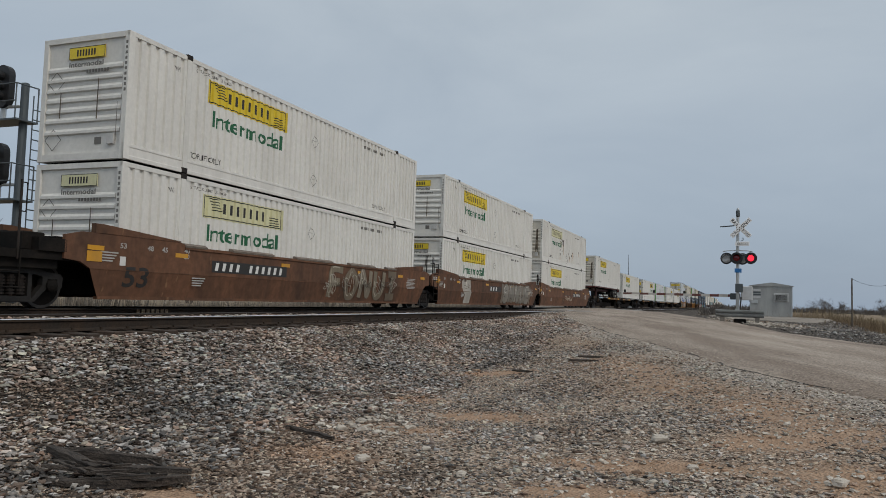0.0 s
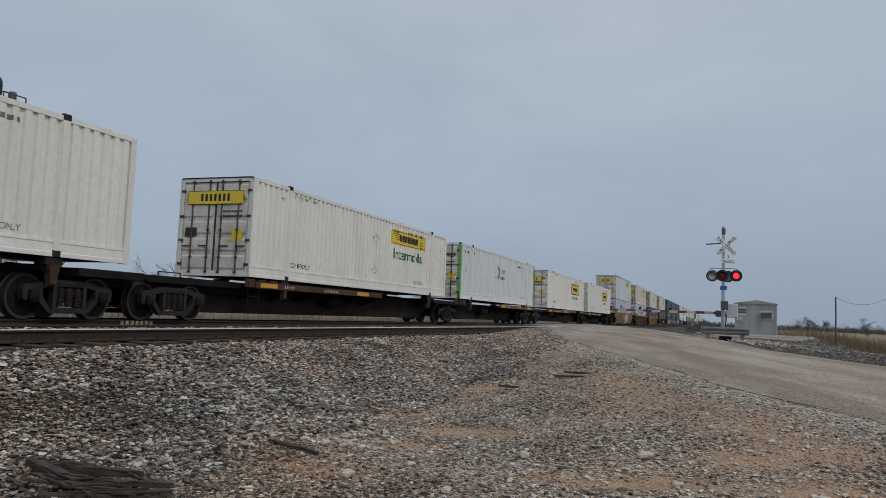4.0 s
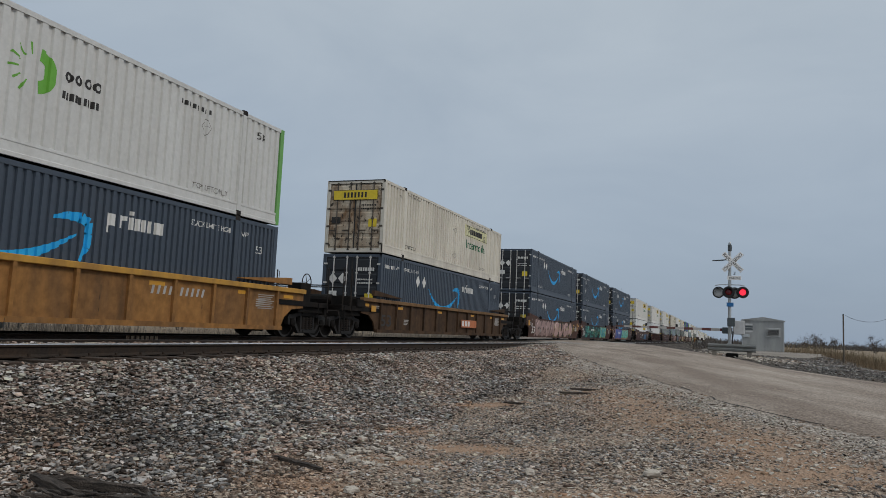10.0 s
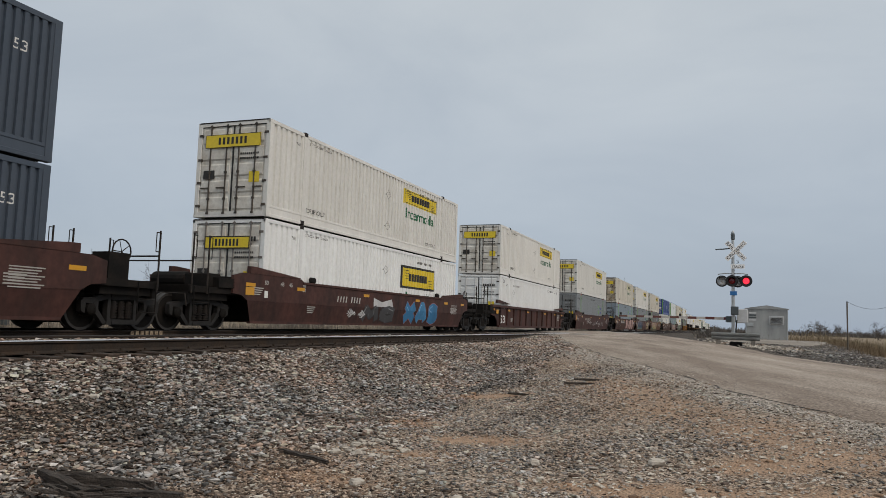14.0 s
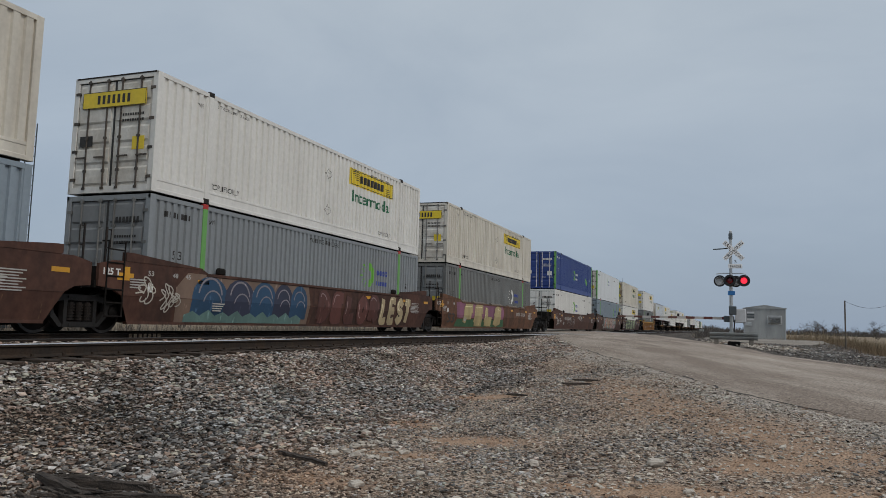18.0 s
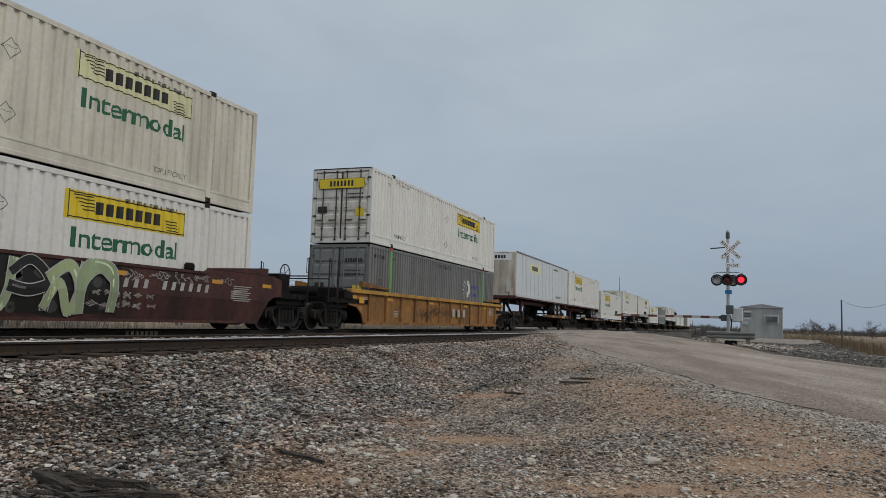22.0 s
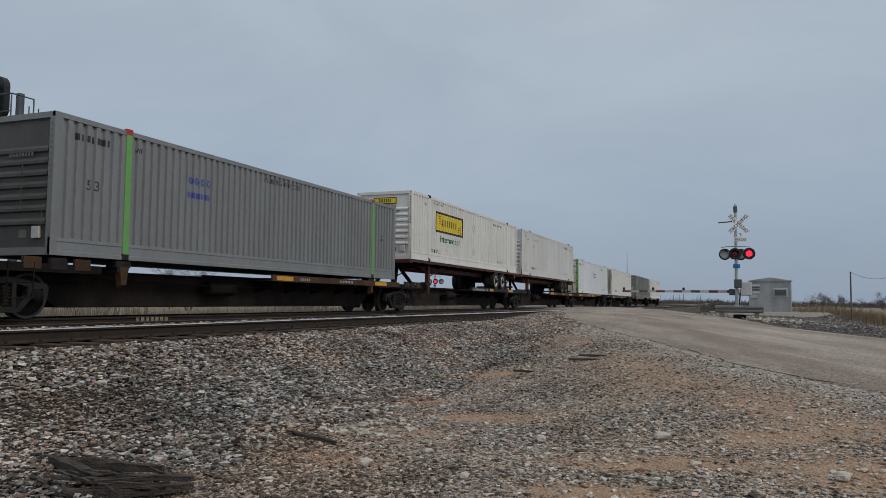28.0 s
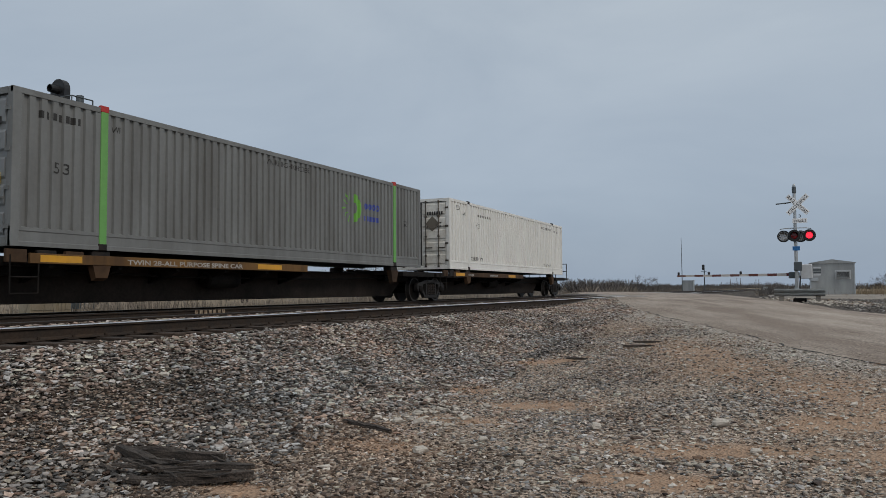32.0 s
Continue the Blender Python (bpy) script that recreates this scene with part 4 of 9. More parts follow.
def crossbuck(parent, x, y, z, turn=0.0):
    blade = boxes((-0.56, 0.56, -0.006, 0.006, -0.105, 0.105))
    bevelled(blade, 0.004)
    me = shared("crossbuck_blade", lambda: blade)
    for tilt, text, dy in ((45, ("ROAD", "RAIL"), -0.012), (-45, ("CROSSING",), -0.026)):
        # the two blades cross at right angles
        b = part("blade", me, SIGN_WHITE, parent, at=pose(x, y + dy, z, 0, tilt, 0))
        spans = {("ROAD", "RAIL"): (("RAIL", -0.52, -0.13), ("ROAD", 0.12, 0.52)), ("CROSSING",): (("CROSSING", -0.51, 0.51),)}[text]
        for word, a0, a1 in spans:
            w = fit_words(words(word, 0.19), a0, a1, -0.068)
            for v in w.verts:
                v.co = Vector((v.co.y, -0.009, v.co.z))
            part("lettering", w, INK, b)


def crossing_signal(x, y, z, main=True):
    sig = thing("crossing_signal", "galvanized crossing signal mast with crossbuck and red flashers" if main else "distant crossing signal mast facing the far road", "crossing signal", at=(x, y, z))
    part("mast", lathe(((0.0, 0.075), (4.80, 0.062), (4.85, 0.03)), 14, "Z"), GALV, sig)
    part("base_casting", lathe(((0.0, 0.20), (0.05, 0.20), (0.30, 0.10), (0.34, 0.10)), 12, "Z"), GALV, sig)
    front = -1 if main else 1
    arm = part("lamp_arm", tubes(0.022, ((-0.62, 0, 2.88), (-0.4, 0, 2.92), (0.4, 0, 2.92), (0.62, 0, 2.88))), GALV, sig)
    # three lamps face the camera's side, two the far side; they flash by turns
    crossbuck(sig, 0.12, -0.10, 3.93)
    sheet = part("track_count_sign", bevelled(boxes((-0.10, 0.48, -0.135, -0.125, 3.13, 3.32)), 0.004), SIGN_WHITE, sig)
    for word, x0, x1, z0, size in (("3", 0.14, 0.24, 3.36, 0.19), ("TRACKS", -0.05, 0.43, 3.165, 0.15)):
        w = fit_words(words(word, size), x0, x1, z0)
        for v in w.verts:
            v.co = Vector((v.co.y, -0.139, v.co.z))
        part("lettering", w, INK, sheet)
    part("bell", lathe(((4.42, 0.05), (4.46, 0.085), (4.70, 0.085), (4.78, 0.03)), 12, "Z"), STRUCT_GREY, sig)
    part("street_arm", tubes(0.03, ((0, 0, 4.06), (-0.4, 0, 4.02), (-0.74, 0, 4.0))), STRUCT_GREY, sig)
    part("notice", bevelled(boxes((-0.13, 0.16, -0.095, -0.085, 1.94, 2.12)), 0.003), BLUE_PLATE, sig, "blue notice plate with white lines")
    gear = part("gate_mechanism", bevelled(boxes((-0.32, 0.12, 0.09, 0.40, 0.74, 1.02)), 0.03), STRUCT_GREY, sig)
    part("counterweight", bevelled(boxes((0.14, 0.62, 0.12, 0.22, 0.72, 1.34)), 0.03), PALE_PLATE, gear, "pale counterweight plate")
    part("cabinet", bevelled(boxes((-0.10, 0.22, -0.32, -0.08, 1.06, 1.44)), 0.02), STRUCT_GREY, sig)
    part("conduit", tubes(0.03, ((0.1, -0.1, 0.0), (0.12, -0.14, 0.5), (0.15, -0.15, 0.85))), SIGNAL_BLACK, sig)
    return sig


main_signal = crossing_signal(0.02, 36.0, 0.08)
flasher(main_signal, -0.47, 0.12, 2.58, 1, LENS_CLEAR, "rear_flasher")
flasher(main_signal, -0.05, -0.16, 2.58, 1, RED_DARK)
flasher(main_signal, 0.20, 0.12, 2.56, 1, LENS_CLEAR, "rear_flasher")
flasher(main_signal, 0.54, -0.16, 2.58, 1, RED_LIT)


def gate_arm(x, y, z, length, name="gate_arm"):
    gate = thing(name, "lowered red and white striped crossing gate arm", "gate arm", at=(x, y, z))
    n = 13
    for i in range(n):
        a, b = i * length / n, (i + 1) * length / n
        w = 0.062 - 0.022 * i / n
        part("band", boxes((-b, -a - 0.001, -0.02, 0.02, -w, w)), RED_BAND if i % 2 == 0 else BAND_WHITE, gate, "red band" if i % 2 == 0 else "white band")
    for k in (0.45, 0.72, 0.985):
        part("gate_light", lathe(((0.05, 0.05), (0.16, 0.055), (0.18, 0.02)), 10, "Z"), SIGNAL_BLACK, gate, at=(-k * length, 0, 0))
    return gate


RED_BAND = paint("red_band_paint", (0.115, 0.022, 0.024), 0.5)
BAND_WHITE = paint("grimy_band_white", (0.50, 0.48, 0.46), 0.4)
gate_arm(0.0, 36.2, 0.985, 5.0)


# ---- signal hut, guard rail, poles ----
def signal_hut(x, y, z):
    hut = thing("signal_hut", "small grey aluminium signal hut with a shallow peaked roof", "hut", at=(x, y, z))
    part("wall", boxes((-1.3, 1.3, -1.1, 1.1, 0.05, 2.10)), ALU, hut)
    roof = bmesh.new()
    o = [(-1.38, 2.09), (1.38, 2.09), (1.38, 2.14), (0, 2.36), (-1.38, 2.14)]
    a = [roof.verts.new((px, -1.18, pz)) for px, pz in o]
    b = [roof.verts.new((px, 1.18, pz)) for px, pz in o]
    roof.faces.new(a), roof.faces.new(b[::-1])
    for i in range(5):
        roof.faces.new((a[i], b[i], b[(i + 1) % 5], a[(i + 1) % 5]))
    bmesh.ops.recalc_face_normals(roof, faces=roof.faces[:])
    part("roof", roof, ALU, hut)
    part("door", bevelled(boxes((-1.325, -1.30, -0.55, 0.45, 0.12, 1.92)), 0.008), ALU, hut, "closed aluminium door")
    vent = part("air_conditioner", bevelled(boxes((0.22, 1.02, -1.26, -1.10, 1.12, 1.56)), 0.015), ALU, hut, "louvred cooling unit")
    for i in range(5):
        part("louvre", boxes((0.28, 0.96, -1.28, -1.262, 1.18 + i * 0.07, 1.21 + i * 0.07)), DARK_STEEL, vent)
    for zz in (1.78, 1.62, 1.46, 1.30):
        part("notice", boxes((-1.12, -0.66, -1.108, -1.10, zz, zz + 0.10)), PALE_PLATE if zz > 1.7 or zz < 1.4 else STRUCT_GREY, hut, "weathered notice strip")
    part("junction_box", bevelled(boxes((-1.28, -0.85, -1.22, -1.10, 0.92, 1.14)), 0.01), GALV, hut)
    for x in (-0.45, 0.40):
        part("wall_seam", boxes((x - 0.012, x + 0.012, -1.112, -1.10, 0.06, 2.09)), ALU, hut)
    for x in (-1.29, 1.29):
        part("corner_trim", boxes((x - 0.03, x + 0.03, -1.125, -1.06, 0.05, 2.09)), GALV, hut)
    part("vent_frame", boxes((0.16, 1.08, -1.115, -1.10, 1.04, 1.09), (0.16, 1.08, -1.115, -1.10, 1.59, 1.64), (0.16, 0.21, -1.115, -1.10, 1.09, 1.59), (1.03, 1.08, -1.115, -1.10, 1.09, 1.59)), PALE_PLATE, hut)
    part("door_handle", boxes((-1.345, -1.325, 0.28, 0.36, 1.0, 1.12)), DARK_STEEL, hut)
    part("skid", boxes((-1.2, 1.25, -1.0, 1.0, -0.06, 0.05)), BLACK_STEEL, hut)
    return hut


signal_hut(2.16, 57.0, -0.10)


def guard_rail(x, y, z, length, turn):
    g = thing("guard_rail", "weathered low steel guard rail in front of the signal", "guard rail", at=pose(x, y, z, 0, 0, turn))
    prof = [(0.0, 0.0), (0.05, 0.05), (0.05, 0.10), (0.0, 0.15), (0.05, 0.21), (0.05, 0.26), (0.0, 0.31)]
    bm = bmesh.new()
    a = [bm.verts.new((-length / 2, -d, h + 0.15)) for d, h in prof]
    b = [bm.verts.new((length / 2, -d, h + 0.15)) for d, h in prof]
    for i in range(len(prof) - 1):
        bm.faces.new((a[i], a[i + 1], b[i + 1], b[i]))
    bmesh.ops.solidify(bm, geom=bm.faces[:], thickness=0.012)
    part("beam", bm, GUARD, g)
    for k in (-0.36, 0.36):
        part("post", bevelled(boxes((-0.09, 0.09, 0.02, 0.2, -0.25, 0.40)), 0.01), CONCRETE, g, at=(k * length, 0, 0))
    part("block", bevelled(boxes((-0.24, 0.24, 0.05, 0.35, -0.2, 0.08)), 0.02), BLACK_STEEL, g)
    return g


guard_rail(0.10, 34.0, -0.09, 1.9, -6)
scatter("rubble", "pale broken gravel and rubble round the signal base", 1800, (-2.5, 3.2, 32.8, 41), (0.04, 0.12), STONE_WARM, 21, 0.8, lambda x, y, r: x > along(ROAD_RIGHT, y)[0] + 0.25)

scatter("rubble", "pale limestone rubble lying under the guard rail", 700, (-1.0, 1.9, 32.6, 35.2), (0.04, 0.11), STONE_PALE, 24, 1.0, lambda x, y, r: x > along(ROAD_RIGHT, y)[0] + 0.2, 0.8)
scatter("rubble", "white limestone rubble heaped before the signal hut", 2600, (-1.8, 6.5, 31.0, 46), (0.03, 0.11), STONE_PALE, 22, 0.9, lambda x, y, r: (x > along(ROAD_RIGHT, y)[0] + 0.3) & (np.abs(x - along(ROAD_RIGHT, y)[0] - 1.6) < 1.6 * r.random(len(x)) + 0.2))
bm = bmesh.new()
ring = [bm.verts.new((1.9 + 3.4 * math.cos(a) * (1 + 0.1 * math.sin(3 * a)), 51.5 + 7.0 * math.sin(a), -0.055)) for a in np.linspace(0, math.tau, 28, endpoint=False)]
low_ring = [bm.verts.new((1.9 + (v.co.x - 1.9) * 1.15, 51.5 + (v.co.y - 51.5) * 1.15, -0.35)) for v in ring]
bm.faces.new(ring)
for i in range(28):
    j = (i + 1) % 28
    bm.faces.new((ring[i], low_ring[i], low_ring[j], ring[j]))
tagged(part("gravel_pad", bm, CONCRETE), "pale crushed gravel pad under the signal hut", "gravel pad", kind="structure")


def utility_pole(x, y, tall, arms):
    z = float(land(x, y))
    p = thing("utility_pole", "plain weathered wooden utility pole in the field", "utility pole", at=(x, y, z))
    part("pole", lathe(((-0.3, 0.16), (tall, 0.10)), 8, "Z"), POST_WOOD, p)
    if arms:
        part("crossarm", boxes((-0.9, 0.9, -0.06, 0.06, tall - 0.9, tall - 0.75)), POST_WOOD, p)
    return p


post = thing("marker_post", "plain weathered wooden post standing in the weeds", "post", at=(5.85, 46.5, float(land(5.85, 46.5))))
part("post", lathe(((-0.3, 0.045), (2.60, 0.036)), 8, "Z"), POST_WOOD, post)
part("cap", lathe(((2.60, 0.042), (2.64, 0.042)), 8, "Z"), STRUCT_GREY, post)
for x, y, tall in ((-26.7, 400, 5.6), (-25.1, 402, 5.6), (-18.0, 400, 4.4), (-16.6, 398, 4.4), (-30.5, 410, 4.8)):
    utility_pole(x, y, tall, False)
wire = thing("overhead_wire", "thin dark slack wire sagging from the post", "wire")
top = Vector((5.85, 46.5, float(land(5.85, 46.5)) + 2.62))
line = [top + Vector((d, d / 6, 0.238 * d * d - 0.594 * d)) for d in (6 * k / 16 for k in range(17))]
part("wire_run", tubes(0.008, line, n=4), SIGNAL_BLACK, wire)
utility_pole(11.85, 47.5, 7.9, False)
relay = thing("relay_case", "small blue-grey relay case beyond the crossing", "relay case", at=(-5.9, 172, float(land(-5.9, 172))))
part("case", bevelled(boxes((-0.45, 0.45, -0.4, 0.4, 0.0, 1.5)), 0.02), ALU, relay)
part("roof", bevelled(boxes((-0.5, 0.5, -0.45, 0.45, 1.5, 1.56)), 0.01), GALV, relay)
far_mast = thing("distant_signal", "far-off railway signal mast with a dark head", "railway signal", at=(-21.3, 203, -0.2))
part("mast", lathe(((0, 0.16), (6.6, 0.10)), 8, "Z"), STRUCT_GREY, far_mast)
part("signal_head", bevelled(boxes((-0.55, 0.05, -0.15, 0.15, 5.2, 6.6)), 0.1), SIGNAL_BLACK, far_mast)
part("platform", boxes((-0.7, 0.5, -0.4, 0.4, 4.8, 4.9)), STRUCT_GREY, far_mast)


def radio_mast(x, y):
    m = thing("radio_mast", "slender grey radio mast by the distant trackside hut", "radio mast", at=(x, y, -0.4))
    part("pole", lathe(((0, 0.09), (4, 0.07), (10.6, 0.03)), 8, "Z"), STRUCT_GREY, m)
    h = thing("equipment_hut", "small pale equipment hut beside the tracks", "hut", at=(x + 1.0, y + 1, -0.3))
    part("wall", bevelled(boxes((-1.0, 1.0, -1.0, 1.0, 0, 2.1)), 0.02), ALU, h)
    part("roof", bevelled(boxes((-1.1, 1.1, -1.1, 1.1, 2.1, 2.2)), 0.02), ALU, h)


radio_mast(-19.8, 150)

def block_signal(x, y, z):
    """A signal mast with two black heads on platforms, railings and a ladder."""
    s = thing("railway_signal", "grey railway signal mast with black heads, platforms and ladder", "railway signal", at=(x, y, z))
    part("mast", lathe(((0, 0.14), (7.0, 0.12), (7.02, 0.07)), 14, "Z"), STRUCT_GREY, s)
    for zz in (5.76, 3.24):
        plat = part("platform", boxes((-1.7, 0.35, -0.55, 0.25, zz - 0.05, zz)), STRUCT_GREY, s)
        part("railing", tubes(0.022, ((-1.7, -0.55, zz), (-1.7, -0.55, zz + 1.1), (0.3, -0.55, zz + 1.1), (0.3, -0.55, zz)), ((-1.7, -0.55, zz + 0.55), (0.3, -0.55, zz + 0.55)),
                                ((0.3, -0.55, zz + 1.1), (0.3, 0.25, zz + 1.1), (0.3, 0.25, zz)), ((-0.7, -0.55, zz), (-0.7, -0.55, zz + 1.1))), STRUCT_GREY, plat)
        part("bracket", tubes(0.05, ((0, 0, zz + 0.5), (-0.75, -0.1, zz + 0.5))), GALV, plat)
        head = part("signal_head", bm_head(), SIGNAL_BLACK, s, at=(-0.78, -0.12, zz + 1.15))
        for k in (0.33, 0.0, -0.33):
            part("visor", lathe(((0.0, 0.14), (-0.30, 0.13), (-0.30, 0.125), (0.0, 0.12)), 12, "Y"), SIGNAL_BLACK, head, at=(0, -0.12, k))
        part("neck", tubes(0.09, ((-0.78, -0.1, zz + 0.1), (-0.78, -0.1, zz + 0.6)), n=10), GALV, s)
    part("ladder", tubes(0.02, ((0.28, 0.1, 0), (0.28, 0.1, 6.6)), ((0.28, 0.45, 0), (0.28, 0.45, 6.6)), *(((0.28, 0.1, 0.4 + k * 0.32), (0.28, 0.45, 0.4 + k * 0.32)) for k in range(19)), n=5), STRUCT_GREY, s)
    return s


def bm_head():
    bm = bmesh.new()
    o = [(0.34 * math.cos(a), 0.36 + 0.34 * math.sin(a)) for a in np.linspace(0, math.pi, 10)] + [(0.34 * math.cos(a), -0.36 + 0.34 * math.sin(a)) for a in np.linspace(math.pi, math.tau, 10)]
    a = [bm.verts.new((px, -0.12, pz)) for px, pz in o]
    b = [bm.verts.new((px, 0.10, pz)) for px, pz in o]
    bm.faces.new(a), bm.faces.new(b[::-1])
    for i in range(20):
        j = (i + 1) % 20
        bm.faces.new((a[i], b[i], b[j], a[j]))
    bmesh.ops.recalc_face_normals(bm, faces=bm.faces[:])
    return bm


block_signal(-21.2, 17.1, 0.0 - 0.1)


def signal_cabinet(x, y, long, tall):
    """A low cabinet with two doors, standing by the foot of the signal."""
    z = float(land(x, y + long / 2))
    c = thing("signal_cabinet", "weathered tan metal signal cabinet beside the track", "cabinet", at=(x, y, z))
    part("body", bevelled(boxes((-0.5, 0.0, 0, long, -0.1, tall)), 0.015), TAN_CABINET, c)
    part("roof", bevelled(boxes((-0.56, 0.06, -0.05, long + 0.05, tall, tall + 0.05)), 0.01), TAN_CABINET, c)
    for k in (0, 1):
        d = part("door", bevelled(boxes((0.0, 0.02, 0.04 + k * long / 2, long / 2 - 0.04 + k * long / 2, 0.08, tall - 0.06)), 0.006), TAN_CABINET, c)
        part("handle", boxes((0.02, 0.05, (0.5 - 0.08 + k * 0.12) * long, (0.5 - 0.04 + k * 0.12) * long, 0.5, 0.66)), DARK_STEEL, d)


signal_cabinet(-20.6, 15.04, 0.90, 1.15)
signal_cabinet(-20.7, 16.02, 0.50, 1.05)

far_signal = crossing_signal(-27.0, 67.2, -0.1, False)
flasher(far_signal, -0.60, 0.12, 2.42, 1, LENS_CLEAR, "rear_flasher")
flasher(far_signal, 0.1, -0.12, 2.42, 1, RED_LIT)
flasher(far_signal, 0.60, 0.12, 2.42, 1, LENS_CLEAR, "rear_flasher")


# ---- trees, grass, distance ----
def bare_tree(seed, tall):
    r = random.Random(seed)
    trunk, crown = bmesh.new(), bmesh.new()

    def grow(bm, p, way, length, rad, depth):
        q = p + way * length
        tube(bm, p, q, rad, 5 if depth < 2 else 3, rad * 0.68)
        if depth >= 5 or rad < 0.005:
            return
        for _ in range(2 if depth == 0 else r.choice((2, 3, 3))):
            turn = Vector((r.uniform(-1, 1), r.uniform(-1, 1), r.uniform(-0.35, 0.5)))
            nw = (way * (0.9 if depth else 1.0) + turn * 0.95).normalized()
            grow(crown, q, nw, length * r.uniform(0.62, 0.88), rad * r.uniform(0.56, 0.74), depth + 1)

    base = Vector((0, 0, -0.2))
    k = r.choice((1, 2, 3))
    for i in range(k):
        lean = Vector((r.uniform(-0.35, 0.35), r.uniform(-0.35, 0.35), 1)).normalized()
        grow(trunk, base + Vector((r.uniform(-0.3, 0.3), r.uniform(-0.3, 0.3), 0)), lean, tall * r.uniform(0.20, 0.28), tall * 0.017 / math.sqrt(k), 0)
    return trunk, crown


TREES = []
for seed, tall in ((3, 8.0), (8, 7.0), (21, 9.0), (34, 6.0)):
    trunk, crown = bare_tree(seed, tall)
    tm, cm = bpy.data.meshes.new("trunk"), bpy.data.meshes.new("crown")
    trunk.to_mesh(tm), crown.to_mesh(cm)
    trunk.free(), crown.free()
    TREES.append((tm, cm))


def tree(kind, x, y, size, turn):
    t = thing("bare_tree", "leafless winter tree with fine grey branches beyond the field", "tree", "bare trees along the horizon",
              at=Matrix.Translation((x, y, float(land(x, y)))) @ Matrix.Rotation(radians(turn), 4, "Z") @ Matrix.Scale(size, 4))
    tm, cm = TREES[kind]
    part("trunk", tm, BARK, t)
    part("crown", cm, BARK, t)


rt = random.Random(5)
# behind the tracks
for x, y, kind, size in ((-62, 100, 0, 0.95), (-70, 84, 2, 0.9), (-63, 76, 1, 0.9), (-80, 92, 3, 1.0), (-92, 88, 0, 0.85), (-88, 70, 1, 0.95), (-75, 66, 2, 0.7), (-100, 82, 3, 0.9), (-72, 118, 1, 1.0), (-96, 112, 2, 0.8)):
    tree(kind, x, y, size, rt.uniform(0, 360))
for i in range(84):
    y = rt.uniform(250, 430)
    k = rt.choice((0.085, 0.088, 0.094, 0.110, 0.118, 0.150, 0.158, 0.19)) + rt.gauss(0, 0.008)
    tree(rt.randrange(4), y * k, y, rt.choice((0.42, 0.5, 0.55, 0.66, 0.75, 0.95)) * rt.uniform(0.8, 1.2), rt.uniform(0, 360))
for i in range(16):
    y = rt.uniform(200, 330)
    tree(rt.randrange(4), y * rt.uniform(-0.30, -0.15), y, rt.uniform(0.55, 0.95), rt.uniform(0, 360))

# the thicket seen under the wagons
for x, y, kind, size in ((-72, 59, 2, 1.0), (-70, 64, 0, 1.1), (-79, 67, 1, 1.15), (-66, 79, 3, 1.2), (-70, 111, 0, 1.1), (-68, 118, 3, 1.25), (-72, 124, 2, 1.0), (-70, 131, 1, 1.2), (-66, 104, 3, 1.05), (-72, 142, 0, 1.05)):
    tree(kind, x, y, 1.4 * size, rt.uniform(0, 360))


def brush_band(name, label, pts, n, tall, seed, material, spread, slim=0.02, lean=0.3):
    """Thickets: many thin upright tufts in one mesh."""
    r = np.random.default_rng(seed)
    k = r.uniform(0, len(pts) - 1.001, n)
    i = k.astype(int)
    p = np.array(pts, dtype=float)
    c = p[i] + (p[i + 1] - p[i]) * (k - i)[:, None] + r.normal(0, 1, (n, 2)) * spread
    h = tall * (0.35 + 0.65 * r.random(n)) * (0.7 + 0.3 * np.sin(k * 9) * np.sin(k * 23))
    w = h * r.uniform(0.5, 1.5, n) * slim
    a = r.uniform(0, math.tau, n)
    z = land(c[:, 0], c[:, 1]) - 0.05
    lean = r.normal(0, lean, (n, 2)) * h[:, None]
    v = np.zeros((n, 4, 3))
    ca, sa = np.cos(a), np.sin(a)
    for j, (s, up) in enumerate(((-1, 0), (1, 0), (0.25, 1), (-0.25, 1))):
        v[:, j, 0] = c[:, 0] + s * w * ca + up * lean[:, 0]
        v[:, j, 1] = c[:, 1] + s * w * sa + up * lean[:, 1]
        v[:, j, 2] = z + up * h
    me = bpy.data.meshes.new(name)
    me.from_pydata(v.reshape(-1, 3).tolist(), [], (4 * np.arange(n)[:, None] + np.arange(4)).tolist())
    me.materials.append(material)
    return tagged(new(name, me), label, "grass" if "grass" in name else "brush", kind="stuff")


HORIZON = [(-330, 330), (-160, 420), (-60, 480), (40, 470), (160, 430), (330, 330)]
brush_band("far_woods", "low bare winter thickets along the horizon", HORIZON, 40000, 3.9, 31, BRUSH, 26, 0.045, 0.28)
brush_band("far_woods", "dark undergrowth of the far thickets", HORIZON, 17000, 2.5, 37, BRUSH, 16, 0.20, 0.35)
for seed, line, tall in ((51, [(-25.5, 92), (-27, 150), (-28, 240), (-30, 430)], 2.3), (52, [(-2.0, 118), (-4.5, 170), (-5, 240), (-6, 420)], 1.8)):
    brush_band("hedge", "low grey-brown winter hedge beside the distant tracks", line, 16000, tall, seed, BRUSH, 1.0, 0.045, 0.5)
    brush_band("hedge", "dry undergrowth at the foot of the hedge", line, 9000, tall * 0.55, seed + 2, THATCH, 1.2, 0.10, 0.5)
brush_band("far_woods", "bare winter thickets behind the tracks", [(-150, 30), (-135, 90), (-150, 160), (-120, 250), (-90, 330), (-60, 400)], 20000, 3.6, 32, BRUSH, 10, 0.012, 0.45)
